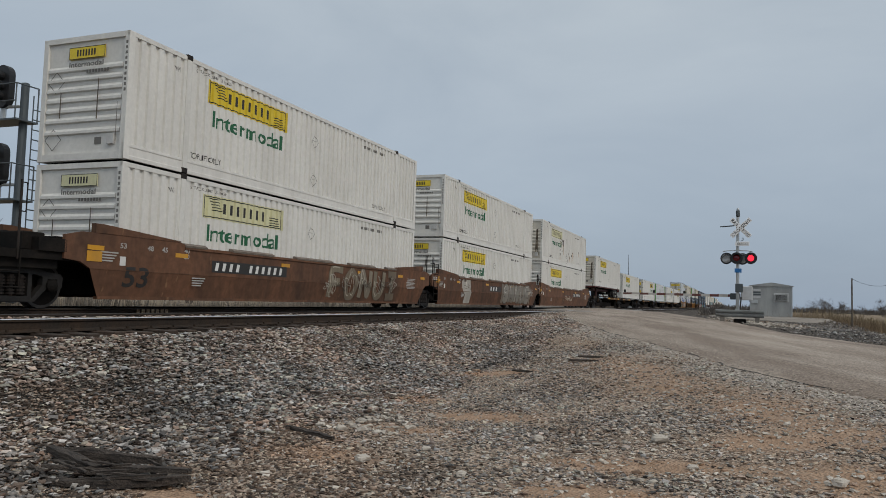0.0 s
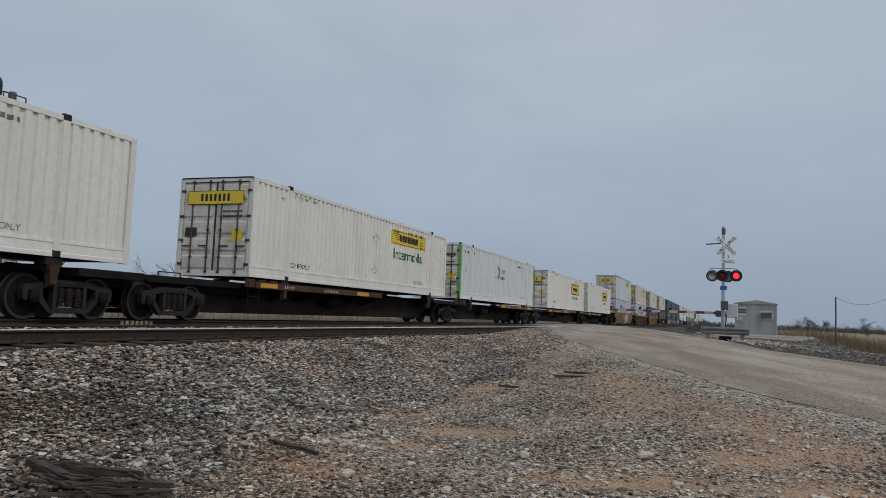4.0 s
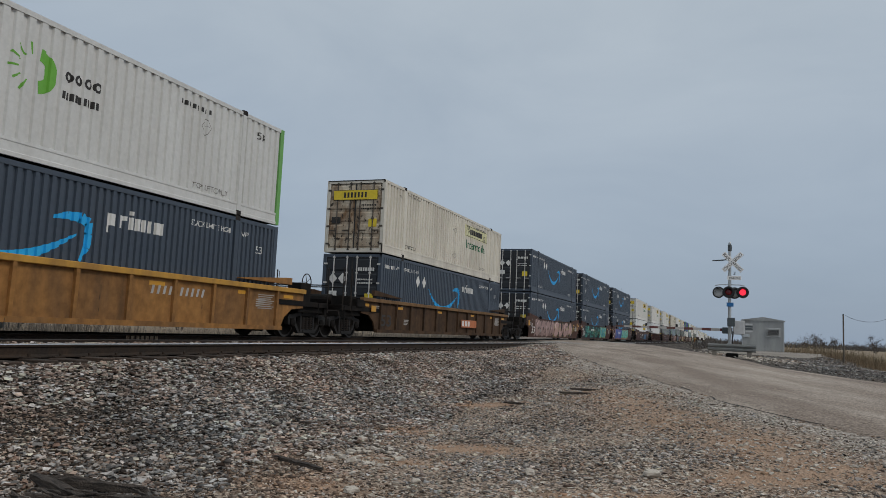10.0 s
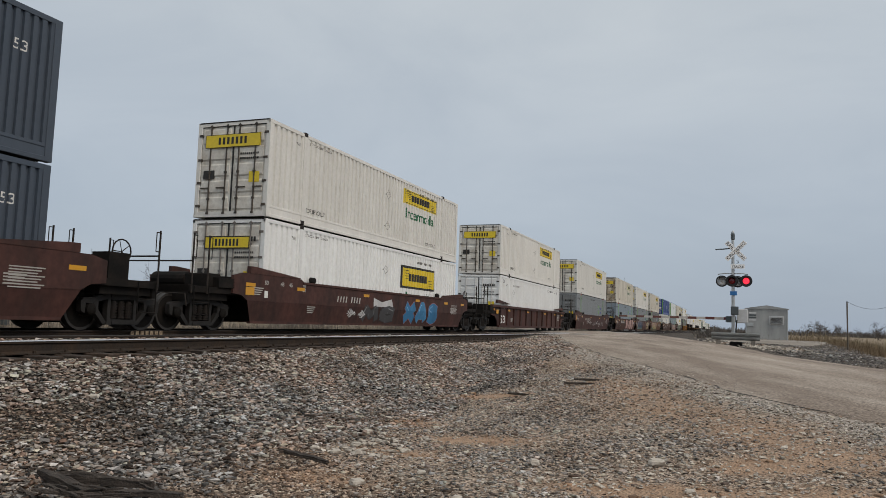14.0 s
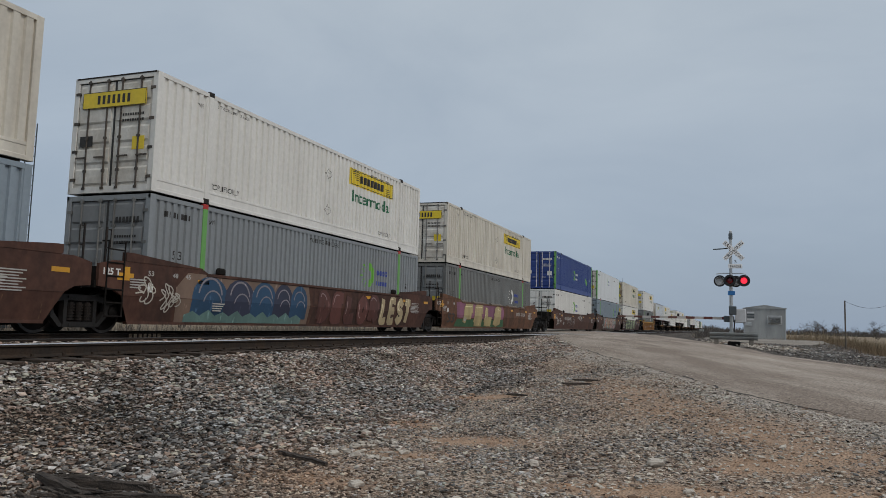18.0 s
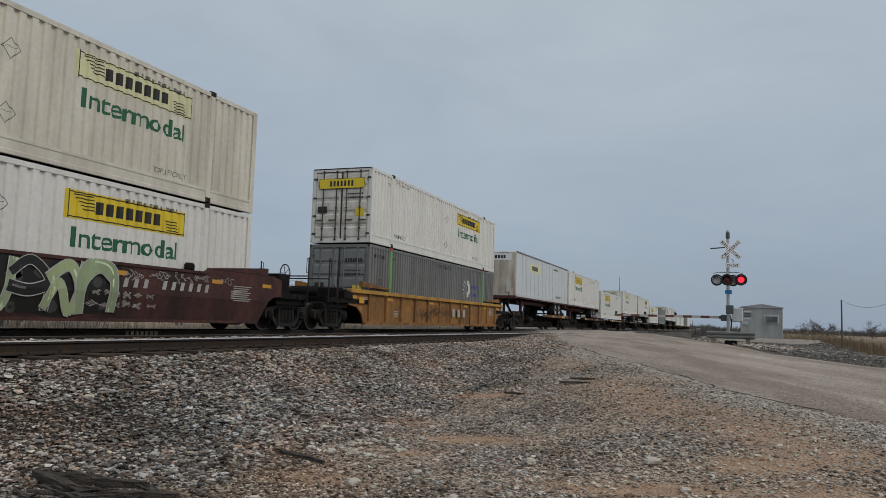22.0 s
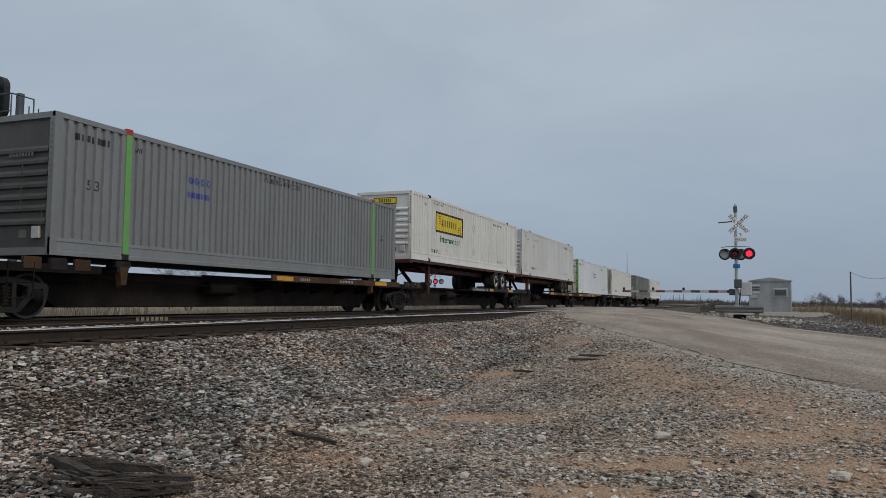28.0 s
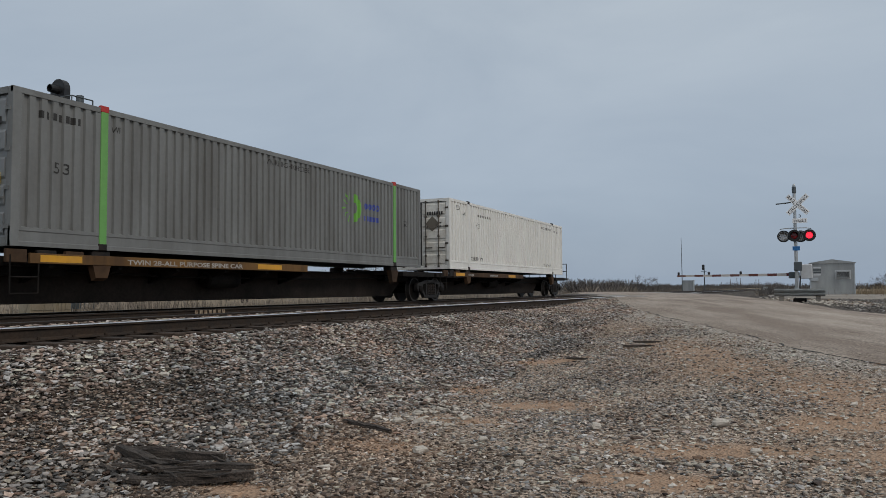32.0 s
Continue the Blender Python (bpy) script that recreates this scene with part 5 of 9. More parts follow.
brush_band("far_woods", "brown undergrowth behind the tracks", [(-150, 30), (-135, 90), (-150, 160), (-120, 250), (-90, 330), (-60, 400)], 5000, 1.9, 38, BRUSH, 8, 0.25, 0.4)
brush_band("dry_grass", "tall dry tan grass beyond the tracks", [(-22.6, 2), (-22.8, 40), (-23, 74)], 30000, 0.95, 33, THATCH, 1.1, 0.02, 0.18)
brush_band("dry_grass", "tufts of dry tan grass along the field edge", [(9, 52), (13, 70), (22, 78), (36, 74)], 26000, 0.45, 34, DRY_GRASS, 3.0, 0.02, 0.3)
brush_band("dry_grass", "dry brown weeds at the edge of the rock shoulder", [(8.5, 46), (14, 57), (26, 64)], 34000, 0.8, 35, WEEDS, 1.8, 0.018, 0.3)

brush_band("dry_grass", "tall dry brown grass behind the rock shoulder", [(4.0, 66), (6.6, 61), (8.6, 56), (13, 53), (28, 56)], 44000, 1.25, 39, DRY_GRASS, 1.5, 0.016, 0.22)
brush_band("dry_grass", "brown weeds standing among the tall grass", [(4.0, 65), (6.6, 60), (8.6, 55), (13, 52), (28, 55)], 16000, 0.9, 40, WEEDS, 1.5, 0.016, 0.3)


# ---- the train ----
MOVING = []
LONG, WIDE, TALL = 16.15, 1.295, 2.896
CREST = 1.277
LOWER_Z, UPPER_Z, SPINE_Z, TRAILER_Z = 0.37, 3.325, 1.27, 2.18


def corrugation(y, pitch):
    """How far the pressed side stands back at y."""
    u = ((y - 0.1) / pitch) % 1.0
    if pitch > 1:
        return 0.010 if 0.975 < u < 0.985 else 0.0
    if u < 0.50:
        return 0.0
    if u < 0.58:
        return 0.050 * (u - 0.50) / 0.08
    if u < 0.92:
        return 0.050
    return 0.050 * (1 - (u - 0.92) / 0.08)


def folds(y0, y1, pitch):
    """The lines at which the pressed side bends between y0 and y1."""
    out = []
    for k in range(int((y0 - 0.1) / pitch) - 1, int((y1 - 0.1) / pitch) + 2):
        out += [0.1 + (k + u) * pitch for u in ((0.0, 0.50, 0.58, 0.92) if pitch < 1 else (0.0, 0.974, 0.977, 0.983, 0.986))]
    return [y for y in out if y0 < y < y1]


def side_panel(pitch):
    bm = bmesh.new()
    ys = [0.10] + folds(0.10, LONG - 0.10, pitch) + [LONG - 0.10]
    rows = [[bm.verts.new((CREST - corrugation(y + (1e-6 if i == 0 else -1e-6), pitch), y, z)) for z in (0.34, 2.80)] for i, y in enumerate(ys)]
    for a, b in zip(rows, rows[1:]):
        bm.faces.new((a[0], b[0], b[1], a[1]))
    return bm


def painted(name, key, build, material, parent, pitch, lift=0.004, label=""):
    """A flat painted shape laid over the pressed side, following its folds (pitch 0: a plain side)."""
    def make():
        bm = build()
        ys = [v.co.y for v in bm.verts]
        if pitch:
            for y in folds(min(ys), max(ys), pitch):
                bmesh.ops.bisect_plane(bm, geom=bm.verts[:] + bm.edges[:] + bm.faces[:], plane_co=(0, y, 0), plane_no=(0, 1, 0))
        for v in bm.verts:
            v.co.x = CREST - (corrugation(v.co.y, pitch) if pitch else 0) + lift
        return bm
    return part(name, shared((name, key, pitch, lift), make), material, parent, label)


def front_end():
    """The closed end: a recessed wall with pressed horizontal louvres."""
    return boxes((-1.16, 1.16, 0.05, 0.09, 0.16, 2.78))


def louvre():
    return prism(bmesh.new(), ((0.05, 0.0), (0.004, 0.025), (0.004, 0.085), (0.05, 0.15)), -1.12, 1.12)


def ribbed_end():
    """A closed end pressed in upright ribs."""
    bm = bmesh.new()
    rows = []
    for k in range(9):
        for u, d in ((0.0, 0.03), (0.46, 0.03), (0.58, 0.065), (0.88, 0.065)):
            x = -1.16 + (k + u) * 0.262
            if x < 1.16:
                rows.append([bm.verts.new((x, d, z)) for z in (0.15, 2.78)])
    rows.append([bm.verts.new((1.17, 0.03, z)) for z in (0.15, 2.78)])
    for a, b in zip(rows, rows[1:]):
        bm.faces.new((a[0], b[0], b[1], a[1]))
    box(bm, -1.15, 1.15, 0.085, 0.10, 0.15, 2.78)
    return bm


def gasket():
    """The dark seal round a door leaf."""
    return boxes((0.0, 1.175, 0.028, 0.034, 0.13, 0.165), (0.0, 1.175, 0.028, 0.034, 2.745, 2.785), (0.0, 0.030, 0.028, 0.034, 0.165, 2.745), (1.145, 1.175, 0.028, 0.034, 0.165, 2.745))


def door_leaf():
    bm = boxes((0.012, 1.165, 0.035, 0.075, 0.14, 2.78))
    for z0, z1 in ((0.20, 0.62), (0.72, 1.12), (1.22, 1.62), (1.72, 2.12), (2.22, 2.70)):
        prism(bm, ((0.035, z0), (0.008, z0 + 0.05), (0.008, z1 - 0.05), (0.035, z1)), 0.10, 1.08)
    return bm


def lock_rod():
    bm = tubes(0.024, ((0, 0, 0.10), (0, 0, 2.82)), n=7)
    for z in (0.12, 0.55, 1.35, 2.15, 2.76):
        box(bm, -0.045, 0.045, -0.022, 0.03, z - 0.03, z + 0.03)
    box(bm, -0.03, 0.30, -0.03, -0.012, 0.86, 0.90)
    return bm


def panel_logo(box_, y0, pitch, pale=False, framed=False, word=True):
    """The yellow haulier's panel with its name as plain bars, and the green word beneath."""
    yl, yr = y0, y0 + 3.65
    zl, zh = (1.40, 2.34) if framed else (1.96, 2.56)
    ink = INK
    panel = painted("logo_panel", (y0, framed), lambda: plates(rect(yl, yr, zl, zh)), YELLOW_PALE if pale else YELLOW, box_, pitch, 0.004, "yellow name panel with plain dark bars")
    t = 0.09 if framed else 0.025
    inset = 0.0 if framed else 0.05
    painted("panel_border", (y0, framed), lambda: plates(rect(yl + inset, yr - inset, zl + inset * 0.6, zl + inset * 0.6 + t), rect(yl + inset, yr - inset, zh - inset * 0.6 - t, zh - inset * 0.6),
                                                         rect(yl + inset, yl + inset + t, zl, zh), rect(yr - inset - t, yr - inset, zl, zh)), ink, panel, pitch, 0.007)
    zc, hh = (zl + zh) / 2, (zh - zl) * (0.22 if framed else 0.30)
    painted("name_lettering", (y0, framed), lambda: plates(*bars(yl + 0.82, yl + 2.86, zc - hh * 0.75, zc + hh * 0.75, 7, 0.44)), ink, panel, pitch, 0.008)
    wing = [rect(yl + 0.22 + i * 0.05, yl + 0.70 + i * 0.025, zh - 0.10 - i * (zh - zl) * 0.12, zh - 0.075 - i * (zh - zl) * 0.12) for i in range(5)]
    wing += [rect(yr - 0.68 - i * 0.02, yr - 0.22 - i * 0.02, zl + 0.08 + i * (zh - zl) * 0.12, zl + 0.105 + i * (zh - zl) * 0.12) for i in range(4)]
    painted("wing_lines", (y0, framed), lambda: plates(*wing), ink, panel, pitch, 0.008)
    zb = (zl - 0.42) if framed else 1.38
    size = 0.40 if framed else 0.60
    if not word:
        return
    painted("lettering", ("intermodal", y0, framed), lambda: fit_words(words("Intermodal", size, 0.008), y0 + (0.55 if framed else 0.22), y0 + (3.15 if framed else 3.42), zb), LETTER_GREEN, box_, pitch, 0.004, "green painted lettering")


def side_text(box_, text, y0, y1, z, size, material, pitch):
    painted("lettering", (text, y0, z), lambda: fit_words(words(text, size, 0.001), y0, y1, z), material, box_, pitch)


def code_bars(box_, y0, y1, z0, z1, n, material, pitch, name="code_lettering"):
    painted(name, (y0, z0, n), lambda: plates(*bars(y0, y1, z0, z1, n, 0.4)), material, box_, pitch)


def diamond(box_, y, z, material, pitch, size=0.30, hollow=False):
    def build():
        if not hollow:
            return plates([(y - size * 0.85, z), (y, z - size), (y + size * 0.85, z), (y, z + size)])
        k = size * 0.90
        outer = [(y - size * 0.85, z), (y, z - size), (y + size * 0.85, z), (y, z + size)]
        inner = [(y - k * 0.85, z), (y, z - k), (y + k * 0.85, z), (y, z + k)]
        return plates(*[[outer[i], outer[(i + 1) % 4], inner[(i + 1) % 4], inner[i]] for i in range(4)], rect(y - size * 0.5, y + size * 0.5, z + 0.02, z + 0.03))
    painted("placard_holder" if hollow else "placard", (y, z, hollow), build, material, box_, pitch if hollow else 0, 0.004 if hollow else 0.007)


def ring_arc(y, z, r0, r1, a0, a1, n=12):
    return [[(y + r * math.cos(a), z + r * math.sin(a)) for r, a in ((r0, s), (r1, s), (r1, e), (r0, e))] for s, e in ((a0 + (a1 - a0) * i / n, a0 + (a1 - a0) * (i + 1) / n) for i in range(n))]


def sunburst_logo(box_, y, z, pitch, leaf, letters, k=1.0):
    """Half sun with rays, and the operator's name as plain bars."""
    if leaf:
        painted("logo_disc", (y, z, 1), lambda: plates(*ring_arc(y, z, 0.20 * k, 0.46 * k, -1.45, 1.45), *[[(y - 0.10 * k + math.cos(a) * r * k, z + math.sin(a) * r * k) for r, a in ((0.28, s - 0.05), (0.52, s - 0.05), (0.52, s + 0.05), (0.28, s + 0.05))] for s in (1.75, 2.25, 2.75, 3.25, 3.75, 4.25)]),
            leaf, box_, pitch, label="half-sun emblem")
    painted("name_lettering", (y, z, 2), lambda: plates(*[q for i in range(4) for q in ring_arc(y + (0.76 + 0.25 * i) * k, z + 0.12 * k, 0.055 * k, 0.115 * k, 0, math.tau, 10)]), letters, box_, pitch)
    painted("name_lettering", (y, z, 3), lambda: plates(*bars(y + 0.62 * k, y + 1.60 * k, z - 0.36 * k, z - 0.20 * k, 9, 0.3)), letters, box_, pitch)


def arrow_logo(box_, pitch):
    """A bright blue curved arrow with the pale name bars beside it."""
    def build():
        n = 16
        top, low = [], []
        for i in range(n + 1):
            u = i / n
            y = 5.05 + 3.75 * u
            z = 1.86 - 3.15 * u * (1 - u) * (1.06 - 0.25 * u) - 0.16 * u
            w = 0.035 + 0.36 * math.sin(math.pi * min(1, u * 1.02)) ** 0.8 * 0.62
            top.append((y, z + w * 0.5)), low.append((y + 0.02, z - w * 0.5))
        quads = [[low[i], low[i + 1], top[i + 1], top[i]] for i in range(n)]
        hook = ((8.20, 1.98, 0.03), (8.55, 2.06, 0.08), (8.90, 2.06, 0.11), (9.10, 1.97, 0.12), (9.15, 1.75, 0.11), (9.08, 1.45, 0.09), (8.93, 1.15, 0.03))
        for (ya, za, wa), (yb, zb, wb) in zip(hook, hook[1:]):
            d = Vector((yb - ya, zb - za)).normalized()
            nx, nz = -d.y, d.x
            quads.append([(ya - nx * wa, za - nz * wa), (yb - nx * wb, zb - nz * wb), (yb + nx * wb, zb + nz * wb), (ya + nx * wa, za + nz * wa)])
        return plates(*quads)
    painted("arrow_emblem", "a", build, SKY_BLUE, box_, pitch, label="bright blue curved arrow")
    painted("name_lettering", "p", lambda: plates(rect(9.58, 9.68, 1.86, 2.28), rect(9.68, 9.86, 2.02, 2.28), rect(9.95, 10.05, 2.0, 2.28), rect(10.05, 10.16, 2.18, 2.28), rect(10.26, 10.36, 2.0, 2.28), rect(10.26, 10.36, 2.33, 2.42),
                                             *bars(10.45, 10.98, 2.0, 2.28, 3, 0.35), rect(11.06, 11.32, 2.0, 2.28)), LETTER_WHITE, box_, pitch)


def big_blue_name(box_, pitch):
    # six plain blue blocks, the first the tallest
    for key, y0, y1, top in (("first", 4.5, 6.2, 2.3), ("second", 6.35, 7.4, 1.86), ("third", 7.62, 8.12, 2.15), ("fourth", 8.35, 9.25, 1.86), ("fifth", 9.4, 10.55, 1.86), ("sixth", 10.78, 11.94, 1.86)):
        notch, ym, wide = 0.22 * (y1 - y0), (y0 + y1) / 2, (y1 - y0) / 2
        if key in ("second", "fifth"):
            shape = [[(ym + wide * r * math.cos(a), 1.22 + 0.64 * r * math.sin(a)) for r, a in ((0.56, k * 0.3927), (1.0, k * 0.3927), (1.0, k * 0.3927 + 0.3927), (0.56, k * 0.3927 + 0.3927))] for k in range(16)]
        elif key == "fourth":
            shape = [rect(y0, y1, 0.6, 0.86), rect(y0, y1, 1.10, 1.36), rect(y0, y1, 1.60, top), rect(y1 - notch, y1, 0.86, 1.10), rect(y0, y0 + notch, 1.36, 1.60)]
        elif key == "third":
            shape = [rect(y0 + 0.14, y1 - 0.1, 0.6, top), rect(y0 - 0.12, y0 + 0.14, 1.60, 1.86), rect(y1 - 0.1, y1 + 0.14, 1.60, 1.86)]
        else:
            shape = [rect(y0, y0 + notch, 0.6, top), rect(y1 - notch, y1, 0.6, top), rect(y0 + notch, y1 - notch, top - 0.42, top - 0.04)]
        painted("name_block", key, lambda: plates(*shape), LETTER_BLUE, box_, pitch, label="large royal blue name block")


def container(base, s, colour, label, end="front", pitch=0.285, post=None, corner=None, end_paint=None, stained=False, rods=None, top_paint=None, placard=False):
    """A 53-foot container; its end towards the camera is the closed front or the doors."""
    c = thing("shipping_container", label, "shipping container", "containers on the train")
    post, end_paint = post or colour, end_paint or colour
    part("side_panel", shared(("side_panel", pitch), lambda: side_panel(pitch)), colour, c)
    part("side_panel", shared(("side_panel", pitch), lambda: side_panel(pitch)), colour, c, at=pose(0, LONG, 0, 0, 0, 180))
    part("roof", shared("container_roof", lambda: boxes((-1.27, 1.27, 0.05, LONG - 0.05, 2.82, 2.875))), colour, c)
    part("floor", shared("container_floor", lambda: boxes((-1.26, 1.26, 0.05, LONG - 0.05, 0.03, 0.16))), BLACK_STEEL, c)
    for x in (1, -1):
        rail = shared("bottom_rail", lambda: prism_y(((1.225, 0.005), (1.295, 0.005), (1.295, 0.085), (1.278, 0.10), (1.274, 0.275), (1.286, 0.29), (1.283, 0.35), (1.225, 0.37)), 0.0, LONG))
        part("bottom_rail", rail, colour, c, at=None if x > 0 else pose(0, LONG, 0, 0, 0, 180))
        top = shared("top_rail", lambda: prism_y(((1.22, 2.79), (1.288, 2.79), (1.288, TALL), (1.22, TALL)), 0.0, LONG))
        part("top_rail", top, top_paint or colour, c, at=None if x > 0 else pose(0, LONG, 0, 0, 0, 180))
        for y in (0.0, LONG - 0.17):
            me = shared("corner_post", lambda: bevelled(boxes((-0.075, 0.075, 0, 0.17, 0, TALL)), 0.008))
            part("corner_post", me, corner if corner and x > 0 else colour, c, at=(x * 1.222, y, 0))
        for y in (1.98, LONG - 1.98):
            me = shared("lifting_post", lambda: bevelled(boxes((-0.045, 0.045, -0.085, 0.085, 0.02, TALL - 0.02)), 0.006))
            part("lifting_post", me, post, c, at=(x * 1.256, y, 0))
            if x > 0:
                cast = shared("corner_casting", lambda: bevelled(boxes((-0.06, 0.03, -0.10, 0.10, -0.06, 0.075)), 0.01))
                part("corner_casting", cast, DARK_STEEL if post is colour else RED_TAPE, c, at=(1.275, y, TALL - 0.03))
                part("corner_casting", cast, DARK_STEEL, c, at=(1.275, y, 0.06))
    part("end_wall", shared("far_end", lambda: boxes((-1.16, 1.16, LONG - 0.09, LONG - 0.03, 0.1, 2.82))), colour, c)
    part("end_header", shared("end_header", lambda: boxes((-1.15, 1.15, 0.0, 0.12, 2.77, TALL - 0.004))), colour, c)
    part("end_sill", shared("end_sill", lambda: boxes((-1.15, 1.15, 0.0, 0.12, 0.005, 0.16))), colour, c)
    if end == "front":
        wall = part("end_wall", shared("front_end", front_end), end_paint, c)
        for z in (0.60, 0.87, 1.11, 1.35, 1.59, 1.83, 2.07):
            part("louvre", shared("louvre", louvre), end_paint, wall, at=(0, 0, z))
        hold = shared("document_box", lambda: bevelled(boxes((0.78, 0.98, -0.012, 0.05, 0.34, 0.58)), 0.006))
        part("document_box", hold, SILVER_PAINT, c)
        part("sticker", shared("end_sticker", lambda: boxes((0.38, 0.58, 0.040, 0.049, 0.36, 0.52))), INK_FADED, c)
        for z in (0.50, 1.85):
            part("placard_holder", shared(("end_holder", z), lambda: end_plates(*[[(-0.85 + r * a, z + r * b) for r, a, b in ((0.26, p, q), (0.26, u, v), (0.235, u, v), (0.235, p, q))] for (p, q), (u, v) in zip(((-1, 0), (0, -1), (1, 0), (0, 1)), ((0, -1), (1, 0), (0, 1), (-1, 0)))], x=0.008)), INK_FADED, c)
        for k, o in enumerate(([(0.42, 0.95), (0.46, 0.93), (0.455, 1.85), (0.43, 1.88)], [(-0.70, 1.0), (-0.66, 1.0), (-0.665, 1.6), (-0.69, 1.62)], [(1.02, 0.4), (1.04, 0.4), (1.035, 1.3), (1.025, 1.3)])):
            part("streak", shared(("end_streak", k), lambda: end_plates(o, x=0.001)), STAIN, c, "thin dark run-off streak")
        part("code_lettering", shared("post_code", lambda: end_plates(*[[(1.19, 2.6 - i * 0.12), (1.25, 2.6 - i * 0.12), (1.25, 2.67 - i * 0.12), (1.19, 2.67 - i * 0.12)] for i in range(10)], x=-0.002)), INK_FADED, c)
        part("code_lettering", shared("end_code", lambda: end_plates(*bars(0.05, 0.75, 2.02, 2.10, 8, 0.35), x=0.010)), INK_FADED, c)
    elif end == "ribbed":
        part("end_wall", shared("ribbed_end", ribbed_end), end_paint, c)
        part("placard", shared("rib_placard", lambda: end_plates([(-1.02, 1.70), (-0.82, 1.42), (-0.62, 1.70), (-0.82, 1.98)], x=0.026)), INK_FADED, c, "weathered placard")
        for z, x0, x1 in ((1.95, -0.15, 0.10), (1.80, -0.2, 0.1), (1.98, 0.3, 0.85), (1.88, 0.3, 0.85), (1.78, 0.3, 0.8), (1.35, 0.1, 0.5), (1.22, 0.1, 0.45)):
            part("code_lettering", shared(("rib_code", z, x0), lambda: end_plates(*bars(x0, x1, z, z + 0.06, 5, 0.3), x=0.026)), INK, c)
        part("code_lettering", shared("post_code", lambda: end_plates(*[[(1.19, 2.6 - i * 0.12), (1.25, 2.6 - i * 0.12), (1.25, 2.67 - i * 0.12), (1.19, 2.67 - i * 0.12)] for i in range(10)], x=-0.002)), INK, c)
    else:
        leaf = shared("door_leaf", door_leaf)
        rod = shared("lock_rod", lock_rod)
        hinge = shared("door_hinge", lambda: boxes((1.10, 1.24, -0.012, 0.03, -0.035, 0.035)))
        for side in (1, -1):
            at = None if side > 0 else Matrix.Scale(-1, 4, (1, 0, 0))
            d = part("door", leaf, end_paint, c, at=at)
            part("door_seal", shared("door_seal", gasket), INK, d)
            for x in (0.22, 0.80):
                part("lock_rod", rod, rods or SILVER_PAINT, d, at=(x, 0.0, 0))
            for z in (0.35, 1.05, 1.75, 2.5):
                part("hinge", hinge, rods or DARK_STEEL, d, at=(0, 0, z))
        if placard:
            part("placard", shared("door_placard", lambda: end_plates([(0.20, 1.86), (0.52, 1.54), (0.84, 1.86), (0.52, 2.18)], x=-0.0015)), colour_paint((0.15, 0.13, 0.105)), c, "weathered dark diamond placard")
        else:
            part("sticker", shared("door_sticker", lambda: boxes((0.62, 0.98, 0.000, 0.009, 1.02, 1.34))), YELLOW if colour is not BLUE else LETTER_WHITE, c)
            part("sticker", shared("door_sticker_dark", lambda: boxes((-1.02, -0.62, 0.000, 0.009, 1.16, 1.42))), INK if colour not in (NAVY, BLUE) else LETTER_WHITE, c)
        part("code_lettering", shared("door_code", lambda: end_plates(*bars(0.28, 1.02, 2.22, 2.36, 7, 0.3), *bars(0.28, 0.95, 1.86, 1.92, 9, 0.3), *bars(0.28, 0.95, 1.72, 1.78, 9, 0.3), x=-0.001)), INK if colour not in (NAVY, BLUE) else LETTER_WHITE, c)
    if stained and end != "door":
        part("soot_stain", shared(("soot", end), lambda: end_plates([(-0.90, 0.75), (-0.86, 0.55), (-0.80, 0.85), (-0.74, 0.60), (-0.70, 1.2), (-0.74, 1.7), (-0.72, 2.2), (-0.84, 2.25), (-0.92, 1.5)], [(0.78, 0.85), (0.82, 0.55), (0.88, 0.8), (0.95, 0.5), (1.00, 1.4), (0.96, 1.8), (0.98, 2.25), (0.84, 2.2), (0.80, 1.3)], x=0.0015)), STAIN, c, "dark soot streaks")
    MOVING.append((c, s, base))
    return c


def end_plates(*polys, x):
    """Flat shapes on an end wall: outlines of (x, z) points at that y."""
    bm = bmesh.new()
    for o in polys:
        bm.faces.new([bm.verts.new((px, x, pz)) for px, pz in o])
    return bm


def end_logo(c, end, pale=False, framed=False):
    y = 0.004 if end == "front" else -0.026
    x0, x1, z0, z1 = (-0.50, 0.58, 2.36, 2.64) if end == "front" else (-0.80, 0.80, 2.00, 2.38) if framed else (-0.98, 0.98, 2.10, 2.50)
    p = part("logo_panel", shared(("end_logo", end, framed), lambda: boxes((x0, x1, y, y + 0.02, z0, z1))), YELLOW_PALE if pale else YELLOW, c, "yellow name panel with plain dark bars")
    zm, h = (z0 + z1) / 2, (z1 - z0) * 0.27
    part("name_lettering", shared(("end_name", end, framed), lambda: end_plates(*bars(x0 * 0.52, x1 * 0.58, zm - h, zm + h, 7, 0.45), x=y - 0.003)), INK, p)
    t = 0.035 if framed else 0.014
    part("panel_border", shared(("end_border", end, framed), lambda: end_plates(*([(xa, za), (xb, za), (xb, zb), (xa, zb)] for xa, xb, za, zb in ((x0, x1, z0, z0 + t), (x0, x1, z1 - t, z1), (x0, x0 + t, z0 + t, z1 - t), (x1 - t, x1, z0 + t, z1 - t))), x=y - 0.0025)), INK, p)
    if end == "front":
        w = shared("end_word", lambda: turned(fit_words(words("Intermodal", 0.17, 0.004), -0.48, 0.55, 2.18)))
        part("lettering", w, INK_FADED, c)
    else:
        part("header_cap", shared("header_cap", lambda: boxes((-1.24, 1.24, -0.008, 0.02, TALL - 0.030, TALL + 0.006))), DARK_STEEL, c)


def turned(bm):
    for v in bm.verts:
        v.co = Vector((v.co.y, 0.006, v.co.z))
    return bm


